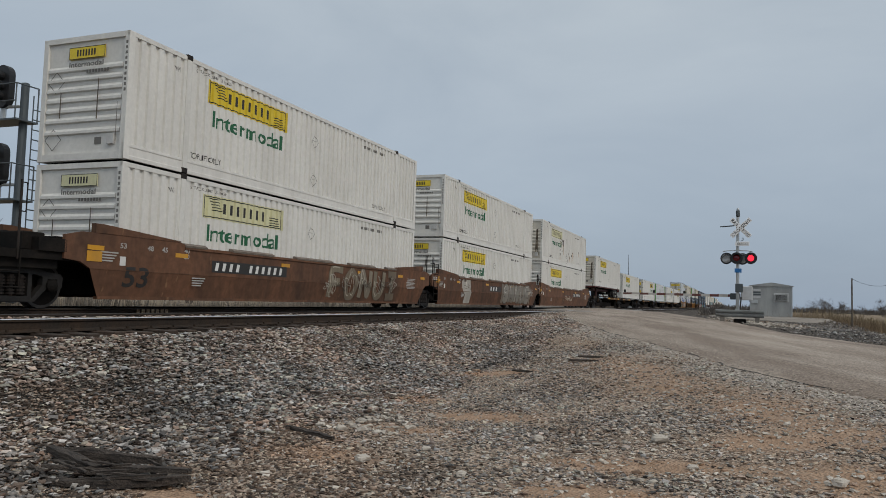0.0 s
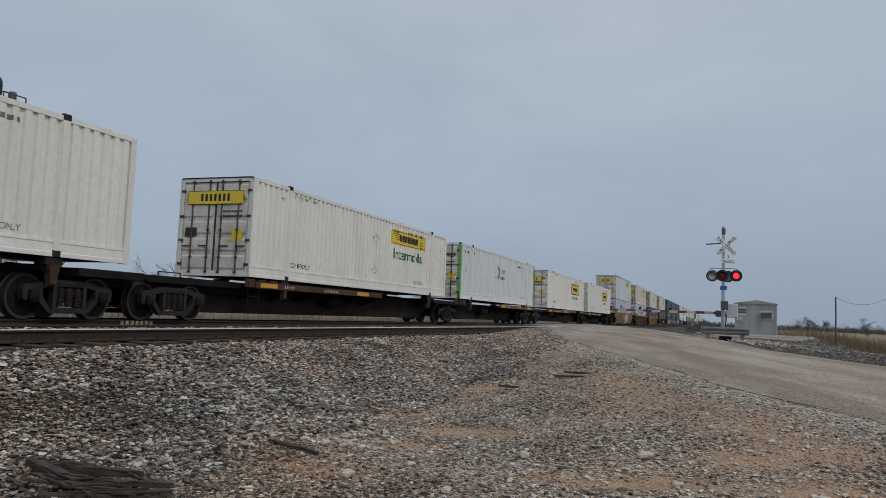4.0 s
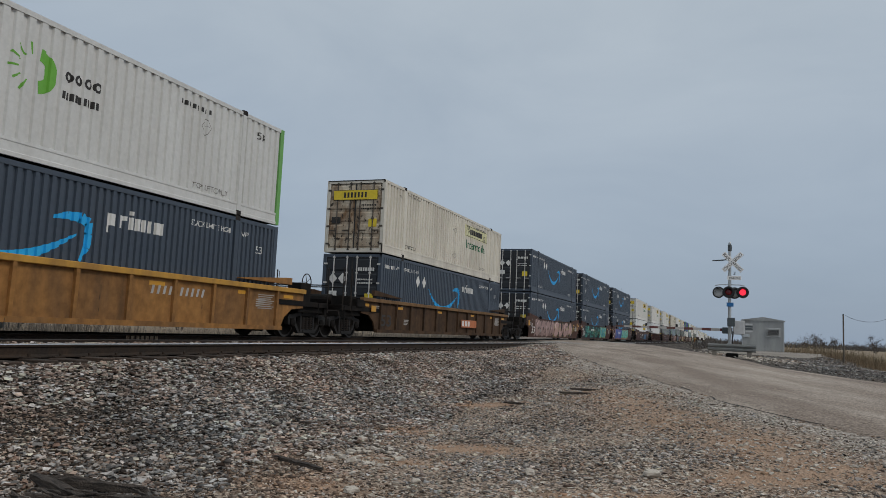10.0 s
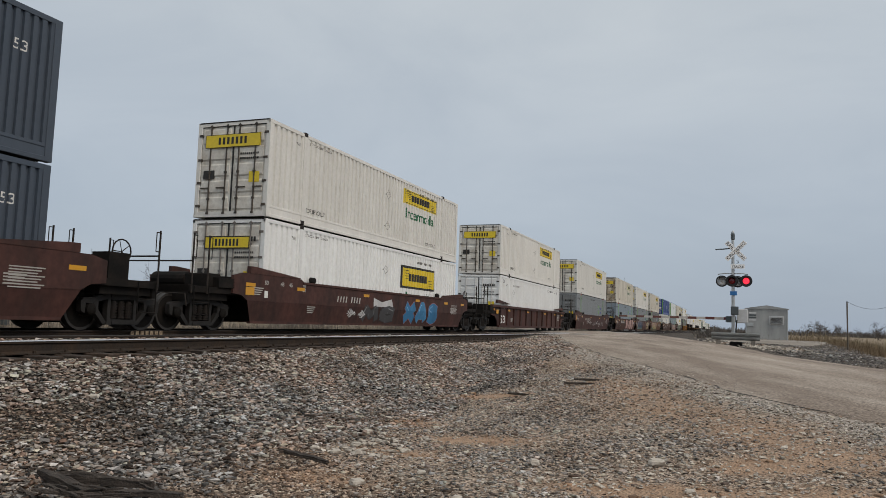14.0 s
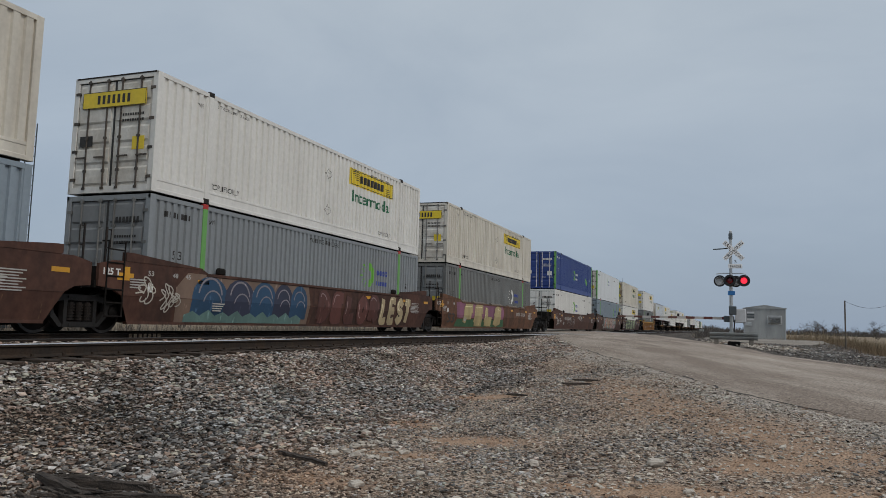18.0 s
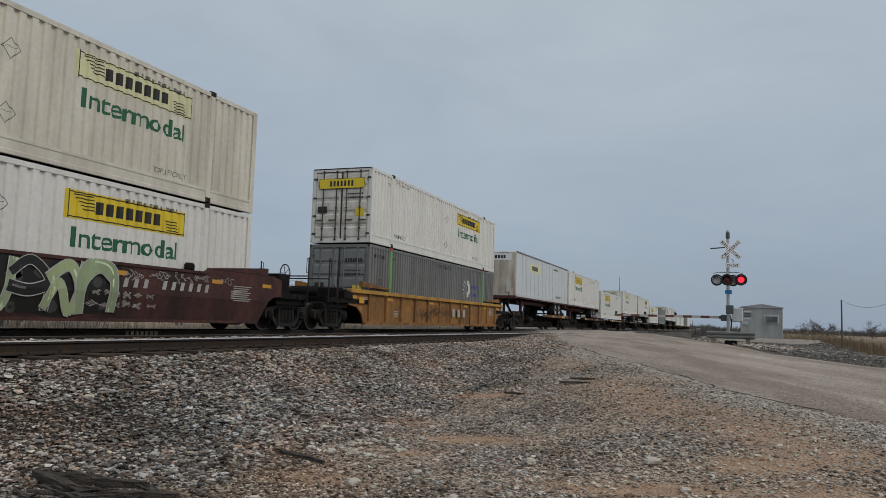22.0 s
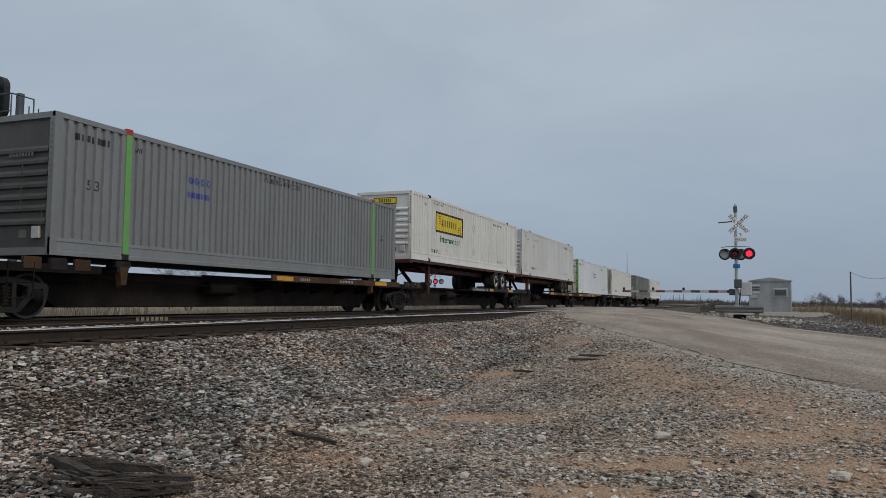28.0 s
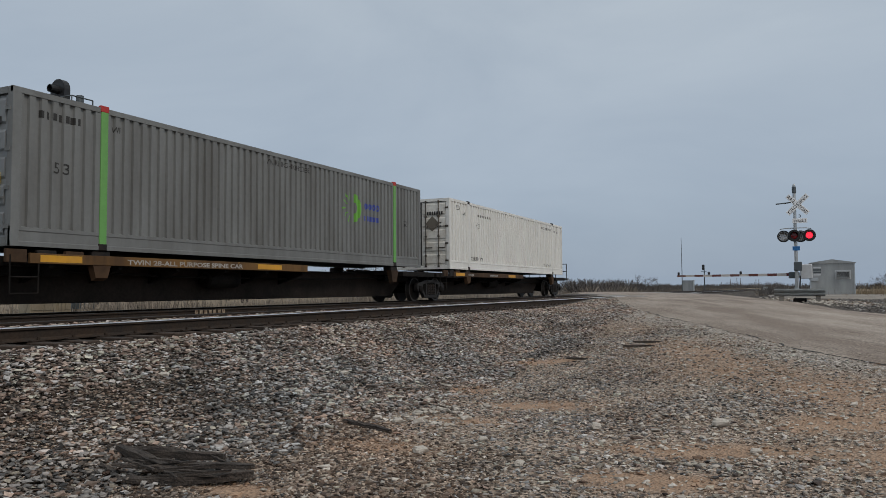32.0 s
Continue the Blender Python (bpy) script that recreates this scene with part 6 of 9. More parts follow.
def panel_box(s, base, end="front", pale=False, framed=False, stained=False, colour=None, label=None, pitch=0.285):
    colour = colour or WHITE
    c = container(base, s, colour, label or ("white ribbed container with a yellow name panel and green lettering" if not pale else "faded white ribbed container with a bleached name panel"), end, stained=stained, pitch=pitch, top_paint=INK_FADED if pitch > 1 else None, end_paint=(DOOR_RUSTY if stained and colour is WHITE_OLD else DOOR_DIRTY) if end == "door" else WHITE_OLD if stained or colour is WHITE_OLD else None, rods=(ROD_DARK if stained else ROD_GREY) if end == "door" else None)
    if pitch > 1:
        for i in range(1, 13):
            y = 0.1 + i * pitch - 0.02
            if abs(y - 1.98) > 0.3 and abs(y - LONG + 1.98) > 0.3:
                part("rivet_row", shared("seam_rivets", lambda: boxes(*((CREST, CREST + 0.006, d - 0.007, d + 0.007, z, z + 0.03) for d in (-0.05, 0.05) for z in np.arange(0.22, 2.76, 0.085)))), INK_FADED, c, at=(0, y, 0))
        rust_spots(c, 71, LONG - 2.06, LONG - 1.9, 0.3, 1.4, 7, pitch)
    panel_logo(c, 2.73 if end == "front" else 9.76, pitch, pale, framed, pitch < 1)
    end_logo(c, end, pale and not stained, framed)
    side_text(c, "TOP LIFT ONLY", 2.18, 3.36, 0.43, 0.20, INK, pitch)
    side_text(c, "TOP LIFT ONLY", LONG - 4.0, LONG - 2.85, 0.43, 0.18, INK_FADED, pitch)
    side_text(c, "STACK LIMIT 3 HIGH", 2.3, 3.7, 2.62, 0.11, INK_FADED, pitch)
    side_text(c, "WP", 1.50, 1.72, 2.42, 0.18, INK_FADED, pitch)
    code_bars(c, 11.4, 13.2, 2.50, 2.60, 10, INK_FADED, pitch)
    for z in (0.78, 2.02):
        diamond(c, 8.0 if end == "front" else 8.25, z, INK_FADED, pitch, 0.24, True)
    return c


def rust_spots(c, seed, y0, y1, z0, z1, n, pitch=0.285):
    """Flaking rust spots with pale brown runs under them."""
    r = random.Random(seed)
    for i in range(n):
        if i and r.random() < 0.5:
            y, z = min(y1, max(y0, y + r.choice((0, 0, 0.29, -0.29)) + r.uniform(-0.05, 0.05))), min(z1, max(z0, z + r.uniform(-0.45, 0.45)))
        else:
            y, z = r.uniform(y0, y1), z0 + (z1 - z0) * r.random() ** 1.5
        w, h = r.uniform(0.03, 0.072), r.uniform(0.06, 0.15)
        run = r.uniform(0.25, 0.8)
        if r.random() < 0.6:
            foot = max(0.34, z - run)
            painted("rust_run", (seed, i), lambda: plates([(y - w * 1.1, z), (y + w * 1.1, z), (y + w * 0.9, (z + foot) / 2), (y + w * 0.3, foot), (y - w * 0.3, foot), (y - w * 0.9, (z + foot) / 2)][::-1]), RUST_RUN, c, pitch, 0.0022)
        o = [(y + w * math.cos(k * 0.785) * r.uniform(0.7, 1.2), z + h * math.sin(k * 0.785) * r.uniform(0.7, 1.2)) for k in range(8)]
        painted("rust_spot", (seed, i), lambda: plates(o), RUST_SPOT, c, pitch, 0.005)


def plain_white(s, base, end="front", label="plain white ribbed container with grey stains", colour=None, stained=False, placard=False):
    c = container(base, s, colour or WHITE, label, end, stained=stained, placard=placard, end_paint=END_STAINED if end == "ribbed" else DOOR_DIRTY if placard else None, rods=ROD_DARK if placard else None)
    side_text(c, "53", 0.72, 1.05, 2.48, 0.26, INK, 0.285)
    side_text(c, "WP", 1.46, 1.72, 2.30, 0.20, INK, 0.285)
    side_text(c, "TOP LIFT ONLY", 2.2, 3.6, 0.42, 0.22, INK, 0.285)
    side_text(c, "TOP LIFT ONLY", LONG - 3.6, LONG - 2.3, 0.42, 0.18, INK_FADED, 0.285)
    diamond(c, 3.1, 1.95, INK_FADED, 0.285, 0.24, True)
    code_bars(c, 3.0, 4.7, 2.36, 2.46, 12, INK_FADED, 0.285)
    side_text(c, "53", LONG - 1.05, LONG - 0.72, 2.40, 0.26, INK, 0.285)
    side_text(c, "WP", 14.55, 14.82, 2.40, 0.20, INK, 0.285)
    side_text(c, "STACK LIMIT 3 HIGH", 12.2, 13.9, 2.46, 0.18, INK, 0.285)
    if colour is WHITE_DULL:
        painted("seam_stain", "s", lambda: plates(rect(8.0, 8.06, 0.37, 2.78)), INK_FADED, c, 0.285)
    return c


def sun_box(s, base, end, colour, leaf, letters, logo_y, label, post=None, corner=None, logo_z=1.78, pitch=0.24, k=1.0, second=None):
    dark = colour in (BLUE, GREY, GREY_WARM, GREY_BLUE, GREY_DEEP)
    cool = colour in (WHITE_COOL, WHITE_DULL) and end == "door"
    c = container(base, s, colour, label, end, pitch, post=post, corner=corner, end_paint=(DOOR_RUSTY if colour is WHITE_DULL else DOOR_DIRTY) if cool else GREY_DEEP if colour in (GREY, GREY_WARM) else END_DARK if colour is GREY_DEEP else None, rods=ROD_DARK if cool else GREY_WARM if dark and colour is not BLUE else None)
    ink = LETTER_WHITE if colour is BLUE else INK
    sunburst_logo(c, logo_y, logo_z, pitch, leaf, letters, k)
    if second:
        painted("leaf_emblem", "leaf", lambda: plates([(12.75, 1.62), (12.85, 1.2), (13.15, 0.98), (13.7, 0.92), (13.72, 1.2), (13.4, 1.45), (13.1, 1.5)]), second, c, pitch, label="green leaf emblem")
    if dark and colour is not BLUE:
        side_text(c, "WARNING HIGH CUBE", 7.2, 9.1, 2.55, 0.20, ink, pitch)
    side_text(c, "53", 0.85, 1.2, 1.42, 0.30, ink, pitch)
    side_text(c, "53", LONG - 1.3, LONG - 0.95, 1.42 if dark else 2.32, 0.30, ink, pitch)
    side_text(c, "WP", 2.2, 2.42, 2.45, 0.18, ink, pitch)
    code_bars(c, 0.55, 1.5, 2.42, 2.56, 7, ink, pitch)
    if not dark:
        code_bars(c, 11.6, 12.8, 2.40, 2.52, 8, INK, pitch)
        diamond(c, 12.6, 2.05, INK_FADED, pitch, 0.24, True)
        side_text(c, "TOP LIFT ONLY", LONG - 3.9, LONG - 2.5, 0.42, 0.20, INK_FADED, pitch)
    return c


def slate_box(s, base, label="dark slate container with a blue curved arrow and pale bars", stacked=0):
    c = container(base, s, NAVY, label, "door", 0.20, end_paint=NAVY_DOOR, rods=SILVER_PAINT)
    arrow_logo(c, 0.20)
    for y, z in (((3.75, 2.10), (4.46, 2.10)), ((1.62, 2.12), (1.62, 1.38)), ((1.62, 1.75),))[stacked]:
        diamond(c, y, z, LETTER_WHITE, 0.20, 0.27)
    for x in (-0.82, -0.38):
        part("placard", shared(("end_placard", x), lambda: end_plates([(x - 0.20, 1.92), (x, 1.70), (x + 0.20, 1.92), (x, 2.14)], x=-0.002)), LETTER_WHITE, c)
    side_text(c, "STACK LIMIT 3 HIGH", 2.25, 3.85, 2.42, 0.20, LETTER_WHITE, 0.20)
    side_text(c, "STACK LIMIT 3 HIGH", 12.3, 13.9, 2.42, 0.20, LETTER_WHITE, 0.20)
    side_text(c, "TOP LIFT ONLY", 2.25, 3.5, 0.42, 0.20, LETTER_WHITE, 0.20)
    side_text(c, "TOP LIFT ONLY", 12.55, 13.9, 0.42, 0.20, LETTER_WHITE, 0.20)
    side_text(c, "WP", 1.45, 1.72, 2.40, 0.20, LETTER_WHITE, 0.20)
    side_text(c, "WP", 14.45, 14.72, 2.40, 0.20, LETTER_WHITE, 0.20)
    side_text(c, "53", 15.1, 15.42, 2.0, 0.30, LETTER_WHITE, 0.20)
    code_bars(c, 0.35, 1.35, 2.38, 2.52, 7, LETTER_WHITE, 0.20)
    return c


def ocean_box(s, base):
    c = container(base, s, PALE_GREY, "pale grey ribbed container with large royal blue name shapes", "door", 0.26)
    big_blue_name(c, 0.26)
    side_text(c, "WARNING HIGH CUBE", 7.3, 9.2, 2.55, 0.20, INK, 0.26)
    code_bars(c, 12.4, 13.6, 2.35, 2.52, 8, INK, 0.26)
    side_text(c, "WP", 14.5, 14.75, 2.45, 0.18, INK, 0.26)
    part("name_blocks", shared("ocean_end", lambda: end_plates(*bars(-0.95, -0.25, 1.62, 1.82, 6, 0.2), x=-0.003)), LETTER_INDIGO, c)
    return c


# ---- running gear ----
WHEEL = lathe(((-0.07, 0.46), (-0.07, 0.36), (-0.02, 0.33), (-0.015, 0.16), (-0.06, 0.13), (-0.06, 0.02), (0.10, 0.02), (0.10, 0.12), (0.03, 0.16), (0.03, 0.34), (0.065, 0.39), (0.065, 0.452)), 28)
RIM = lathe(((-0.095, 0.492), (-0.068, 0.492), (-0.06, 0.466), (0.068, 0.458), (0.068, 0.40), (-0.095, 0.40)), 28)
WHEEL = shared("wheel_disc", lambda: WHEEL)
RIM = shared("wheel_rim", lambda: RIM)


def side_frame_mesh():
    """A cast truss: top chord, spring seat, columns, slanting struts and a jaw at each end, with open windows between."""
    bm = bmesh.new()
    prism(bm, [(-1.16, 0.60), (-1.10, 0.70), (-0.80, 0.73), (-0.44, 0.82), (0.44, 0.82), (0.80, 0.73), (1.10, 0.70), (1.16, 0.60), (0.86, 0.59), (0.44, 0.69), (-0.44, 0.69), (-0.86, 0.59)], 0.94, 1.08)
    prism(bm, [(-0.46, 0.13), (0.46, 0.13), (0.42, 0.25), (-0.42, 0.25)], 0.935, 1.095)
    for k in (-1, 1):
        prism(bm, [(k * 0.34, 0.22), (k * 0.43, 0.22), (k * 0.43, 0.72), (k * 0.34, 0.72)][::k], 0.945, 1.085)
        prism(bm, [(k * 0.40, 0.14), (k * 0.52, 0.14), (k * 0.80, 0.42), (k * 0.80, 0.62), (k * 0.70, 0.62), (k * 0.68, 0.47)][::k], 0.942, 1.075)
        prism(bm, [(k * 1.04, 0.37), (k * 1.14, 0.42), (k * 1.16, 0.64), (k * 1.02, 0.64)][::k], 0.938, 1.078)
        prism(bm, [(k * 0.68, 0.40), (k * 0.76, 0.37), (k * 0.78, 0.64), (k * 0.68, 0.64)][::k], 0.937, 1.077)
    box(bm, 1.07, 1.11, -0.30, 0.30, 0.145, 0.22)
    box(bm, 1.06, 1.10, -0.34, 0.34, 0.735, 0.80)
    return bm


def spring_nest():
    bm = bmesh.new()
    for y in (-0.22, 0.0, 0.22):
        for k in range(6):
            z = 0.28 + k * 0.062
            tube(bm, (1.03, y, z), (1.03, y, z + 0.034), 0.088, 10)
        tube(bm, (1.03, y, 0.27), (1.03, y, 0.66), 0.06, 8)
    return bm


SIDE_FRAME = shared("side_frame", side_frame_mesh)
SPRING = shared("spring_nest", spring_nest)
BEARING = shared("bearing_cap", lambda: lathe(((0.98, 0.135), (1.12, 0.13), (1.15, 0.09), (1.17, 0.03)), 14))
AXLE = shared("axle", lambda: lathe(((-1.0, 0.08), (1.0, 0.08)), 10))
BOLSTER = shared("bolster", lambda: bevelled(boxes((-1.02, 1.02, -0.22, 0.22, 0.48, 0.80), (-0.25, 0.25, -0.25, 0.25, 0.78, 0.93)), 0.03))
UNDER = shared("brake_rigging", lambda: tubes(0.03, ((-0.8, -0.42, 0.36), (0.8, -0.42, 0.36)), ((-0.8, 0.42, 0.36), (0.8, 0.42, 0.36)), ((0.1, -0.42, 0.36), (0.1, 0.42, 0.30))))


def bogie(car, y):
    t = part("truck", BOLSTER, BLACK_STEEL, car, "black cast steel truck", at=(0, y, 0))
    part("brake_rigging", UNDER, BLACK_STEEL, t)
    for flip in (0, 180):
        m = pose(0, 0, 0, 0, 0, flip)
        part("side_frame", SIDE_FRAME, CAST_GREY, t, at=m)
        part("spring_nest", SPRING, DARK_STEEL, t, at=m)
        for dy in (-0.89, 0.89):
            w = pose(0.755 * (1 if not flip else -1), dy, 0.462, 0, 0, flip)
            part("wheel", WHEEL, BLACK_STEEL, t, at=w)
            part("wheel_rim", RIM, WHEEL_TREAD, t, "worn bright wheel tread", at=w)
            part("bearing_cap", BEARING, BLACK_STEEL, t, at=pose(0, dy, 0.462, 0, 0, flip))
    for dy in (-0.89, 0.89):
        part("axle", AXLE, BLACK_STEEL, t, at=(0, dy, 0.462))


def colour_paint(rgb, cache={}):
    if rgb not in cache:
        cache[rgb] = paint("spray_paint", rgb, 0.55, 0.6, dirt=tuple(v * 0.45 + 0.01 for v in rgb), spots=tuple(min(1, v * 1.5 + 0.02) for v in rgb), spot_at=0.62, gloss=0.3)
    return cache[rgb]


FOLD_Z, FOLD = 0.85, 0.19


def fold(bm):
    """Bends flat paint over the kink of a well car's side: below it the plate leans inwards."""
    bmesh.ops.bisect_plane(bm, geom=bm.verts[:] + bm.edges[:] + bm.faces[:], plane_co=(0, 0, FOLD_Z), plane_no=(0, 0, 1))
    for v in bm.verts:
        v.co.x -= max(0.0, FOLD_Z - v.co.z) * FOLD
    return bm


STROKES = (((0.92, 0.84), (0.45, 1.0), (0.06, 0.52), (0.42, 0.0), (0.95, 0.16)), ((0.92, 0.92), (0.28, 0.98), (0.18, 0.60), (0.82, 0.42), (0.76, 0.03), (0.04, 0.08)), ((0.02, 1.0), (0.42, 0.55), (1.0, 0.0)),
           ((0.10, 0.0), (0.14, 0.98)), ((0.08, 0.98), (0.16, 0.1), (0.62, 0.0), (0.92, 0.3), (0.90, 1.0)), ((0.05, 0.05), (0.35, 0.98), (0.62, 0.45), (0.95, 0.92)), ((0.5, 0.02), (0.05, 0.4), (0.5, 0.98), (0.95, 0.55), (0.55, 0.05)),
           ((0.0, 0.55), (0.5, 0.62), (1.0, 0.42)), ((0.9, 0.0), (0.86, 0.6), (0.5, 0.95), (0.1, 0.7)))


LETTERS = {
    "A": (((0.0, 0.0), (0.22, 0.55), (0.42, 1.0), (0.60, 1.0), (0.78, 0.55), (1.0, 0.0)), ((0.26, 0.34), (0.76, 0.34))),
    "C": (((0.95, 0.80), (0.55, 1.0), (0.06, 0.70), (0.06, 0.28), (0.50, 0.0), (0.95, 0.20)),),
    "D": (((0.08, 0.0), (0.10, 1.0), (0.60, 0.94), (0.95, 0.5), (0.60, 0.05), (0.08, 0.0)),),
    "E": (((0.95, 1.0), (0.10, 0.98), (0.08, 0.02), (0.95, 0.0)), ((0.12, 0.50), (0.78, 0.52))),
    "F": (((0.95, 1.0), (0.12, 0.96), (0.10, 0.0)), ((0.14, 0.50), (0.78, 0.52))),
    "G": (((0.95, 0.84), (0.50, 1.0), (0.06, 0.70), (0.08, 0.25), (0.52, 0.0), (0.95, 0.16), (0.93, 0.46), (0.55, 0.46)),),
    "I": (((0.50, 0.0), (0.50, 1.0)), ((0.12, 1.0), (0.88, 0.98)), ((0.12, 0.0), (0.88, 0.02))),
    "K": (((0.10, 0.0), (0.12, 1.0)), ((0.95, 1.0), (0.22, 0.50), (0.98, 0.0))),
    "L": (((0.14, 1.0), (0.10, 0.04), (0.95, 0.0)),),
    "M": (((0.02, 0.0), (0.16, 1.0), (0.50, 0.35), (0.84, 1.0), (0.98, 0.0)),),
    "N": (((0.08, 0.0), (0.14, 1.0), (0.82, 0.05), (0.92, 1.0)),),
    "O": (((0.50, 1.0), (0.04, 0.60), (0.30, 0.02), (0.75, 0.05), (0.96, 0.60), (0.50, 1.0)),),
    "R": (((0.08, 0.0), (0.12, 1.0), (0.70, 1.0), (0.88, 0.74), (0.62, 0.50), (0.16, 0.48)), ((0.50, 0.48), (0.98, 0.0))),
    "S": (((0.95, 0.82), (0.50, 1.0), (0.08, 0.78), (0.22, 0.56), (0.80, 0.42), (0.93, 0.18), (0.50, 0.0), (0.04, 0.16)),),
    "T": (((0.02, 1.0), (0.98, 0.98)), ((0.52, 1.0), (0.44, 0.0))),
    "U": (((0.06, 1.0), (0.10, 0.28), (0.48, 0.0), (0.86, 0.26), (0.94, 1.0)),),
    "W": (((0.02, 1.0), (0.22, 0.0), (0.50, 0.72), (0.76, 0.0), (0.98, 1.0)),),
    "X": (((0.02, 1.0), (0.45, 0.48), (0.98, 0.0)), ((0.0, 0.0), (0.50, 0.52), (0.96, 1.0))),
    "Z": (((0.05, 0.98), (0.95, 1.0), (0.08, 0.03), (0.95, 0.0)),),
}


def rounded(pts, n=7):
    """A smooth line through the points."""
    p = [Vector(q) for q in (pts[0], *pts, pts[-1])]
    out = []
    for a, b, c, d in zip(p, p[1:], p[2:], p[3:]):
        for i in range(n):
            u = i / n
            out.append(0.5 * (2 * b + (c - a) * u + (2 * a - 5 * b + 4 * c - d) * u * u + (3 * b - a - 3 * c + d) * u ** 3))
    return out + [p[-1]]


def ribbon(bm, pts, w, x, z0, z1):
    """A painted stroke of half width w, kept between two heights."""
    for k, (p, q) in enumerate(zip(pts, pts[1:])):
        if (q - p).length < 1e-4:
            continue
        d = (q - p).normalized()
        n = Vector((-d.y, d.x)) * w
        d = d * w * 0.35
        bm.faces.new([bm.verts.new((x + 0.00006 * k, v.x, min(z1, max(z0, v.y)))) for v in (p + n - d, p - n - d, q - n + d, q + n + d)])


def sprayed(car, seed, y0, y1, z0, z1, fills, line, letters, x=1.425, field=None, thick=0.17, straight=False, rim=0.045, halo=None):
    """Sprayed lettering: a mottled field, outlines, coloured fills and highlights. letters: a word, or how many abstract looping signs."""
    r = random.Random(seed)
    text = letters if isinstance(letters, str) else ""
    letters = len(text) or letters
    w, h = (y1 - y0) / letters, z1 - z0
    if field:
        bm = bmesh.new()
        edge = [[bm.verts.new((x, y0 - 0.25 + (y1 - y0 + 0.5) * i / 40, z)) for z in (z0 + 0.12 * h * r.random(), z1 - 0.14 * h * r.random())] for i in range(41)]
        for p, q in zip(edge, edge[1:]):
            bm.faces.new((p[0], q[0], q[1], p[1]))
        part("sprayed_field", fold(bm), colour_paint(field), car)
        bm = bmesh.new()
        for i in range(letters * 3):
            a, b, s = r.uniform(y0, y1), r.uniform(z0 + 0.1 * h, z1 - 0.1 * h), r.uniform(0.05, 0.16)
            bm.faces.new([bm.verts.new((x + 0.0015, a + s * 1.3 * math.cos(k * math.tau / 9) * r.uniform(0.7, 1.2), min(z1, max(z0, b + s * math.sin(k * math.tau / 9) * r.uniform(0.7, 1.2))))) for k in range(9)])
        part("sprayed_bubbles", fold(bm), colour_paint(tuple(min(0.7, c * 1.7 + 0.03) for c in field)), car)
    half = thick * h
    for i in range(letters):
        paths = []
        for s in LETTERS[text[i]] if text else r.sample(STROKES, 2):
            flip, turn = (r.random() < 0.5, r.random() < 0.4) if not text else (False, False)
            tilt = r.uniform(-0.12, 0.18) if not text else 0.08
            pts = []
            for u, v in s:
                if text:
                    u, v = 0.5 + (u - 0.5) * max(0.35, 1 - 2 * half / w) / (0.86 if straight else 1.22), v
                    pts.append((y0 + w * (i + 0.5 + (u - 0.5) * (0.86 if straight else 1.22) + tilt * (v - 0.5) * h / w), z0 + half * 1.15 + (h - 2.3 * half) * v))
                    continue
                u, v = (1 - u if flip else u) + r.uniform(-0.06, 0.06), (1 - v if turn else v) + r.uniform(-0.04, 0.04)
                pts.append((y0 + w * (i + 0.5 + (u - 0.5) * (0.86 if straight else 1.22) + tilt * (v - 0.5)), z0 + half * 1.1 + (h - 2.2 * half) * min(1, max(0, v))))
            paths.append([Vector(p) for p in pts] if straight else rounded(pts))
        step = x + 0.003 + 0.0032 * i
        for name, width, lift, rgb in ((("sprayed_edge", half + rim + 0.028, -0.0012, halo),) if halo else ()) + (("sprayed_outline", half * 1.0 + rim, 0.0, line), ("sprayed_letter", half, 0.0022, fills[i % len(fills)])):
            bm = bmesh.new()
            for k, path in enumerate(paths):
                ribbon(bm, path, width * (1.0 if k == 0 or text else 0.8), step + lift + 0.0005 * k, z0, z1)
            part(name, fold(bm), colour_paint(rgb), car)
        bm = bmesh.new()
        a = paths[0][len(paths[0]) // 6: len(paths[0]) // 2] if not straight else paths[0][:2]
        ribbon(bm, [p + Vector((-0.35 * half, 0.3 * half)) for p in a], 0.022, step + 0.0034, z0, z1)
        if bm.faces:
            part("sprayed_highlight", fold(bm), colour_paint(tuple(min(0.75, c * 1.5 + 0.14) for c in fills[i % len(fills)])), car)
        else:
            bm.free()


RIBBED = []


def scribble(car, seed, y0, y1, z0, z1, rgb, n=9, x=1.426, stroke=0.034):
    """Sprayed tags: looping strokes that cannot be read."""
    r = random.Random(seed)
    bm = bmesh.new()
    tags = max(2, n // 4)
    for k in range(tags):
        a = y0 + (y1 - y0) * (k + r.uniform(0.0, 0.3)) / tags
        run = (y1 - y0) / tags * r.uniform(0.5, 0.85)
        zc, amp = z0 + (z1 - z0) * r.uniform(0.35, 0.65), (z1 - z0) * r.uniform(0.22, 0.42)
        loops, ph = r.randint(3, 6), r.uniform(0, 6)
        last = None
        for i in range(64):
            u = i / 63
            p = Vector((a + run * u + min(0.10, 0.45 * amp) * math.sin(loops * math.tau * u * 2 + ph), zc + amp * math.sin(loops * math.tau * u + ph) * (0.6 + 0.4 * math.sin(7 * u + ph)) + 0.1 * amp * math.sin(31 * u)))
            if last is not None and (p - last).length > 0.004 and (i % 21):
                d = (p - last).normalized() * 0.5
                nn = Vector((-d.y, d.x)) * stroke
                bm.faces.new([bm.verts.new((x + 0.0002 * (i + k), q.x, q.y)) for q in (last + nn - d * 0.01, p + nn, p - nn, last - nn)])
            last = p
    part("sprayed_scribble", fold(bm) if car not in RIBBED else bm, colour_paint(rgb), car)


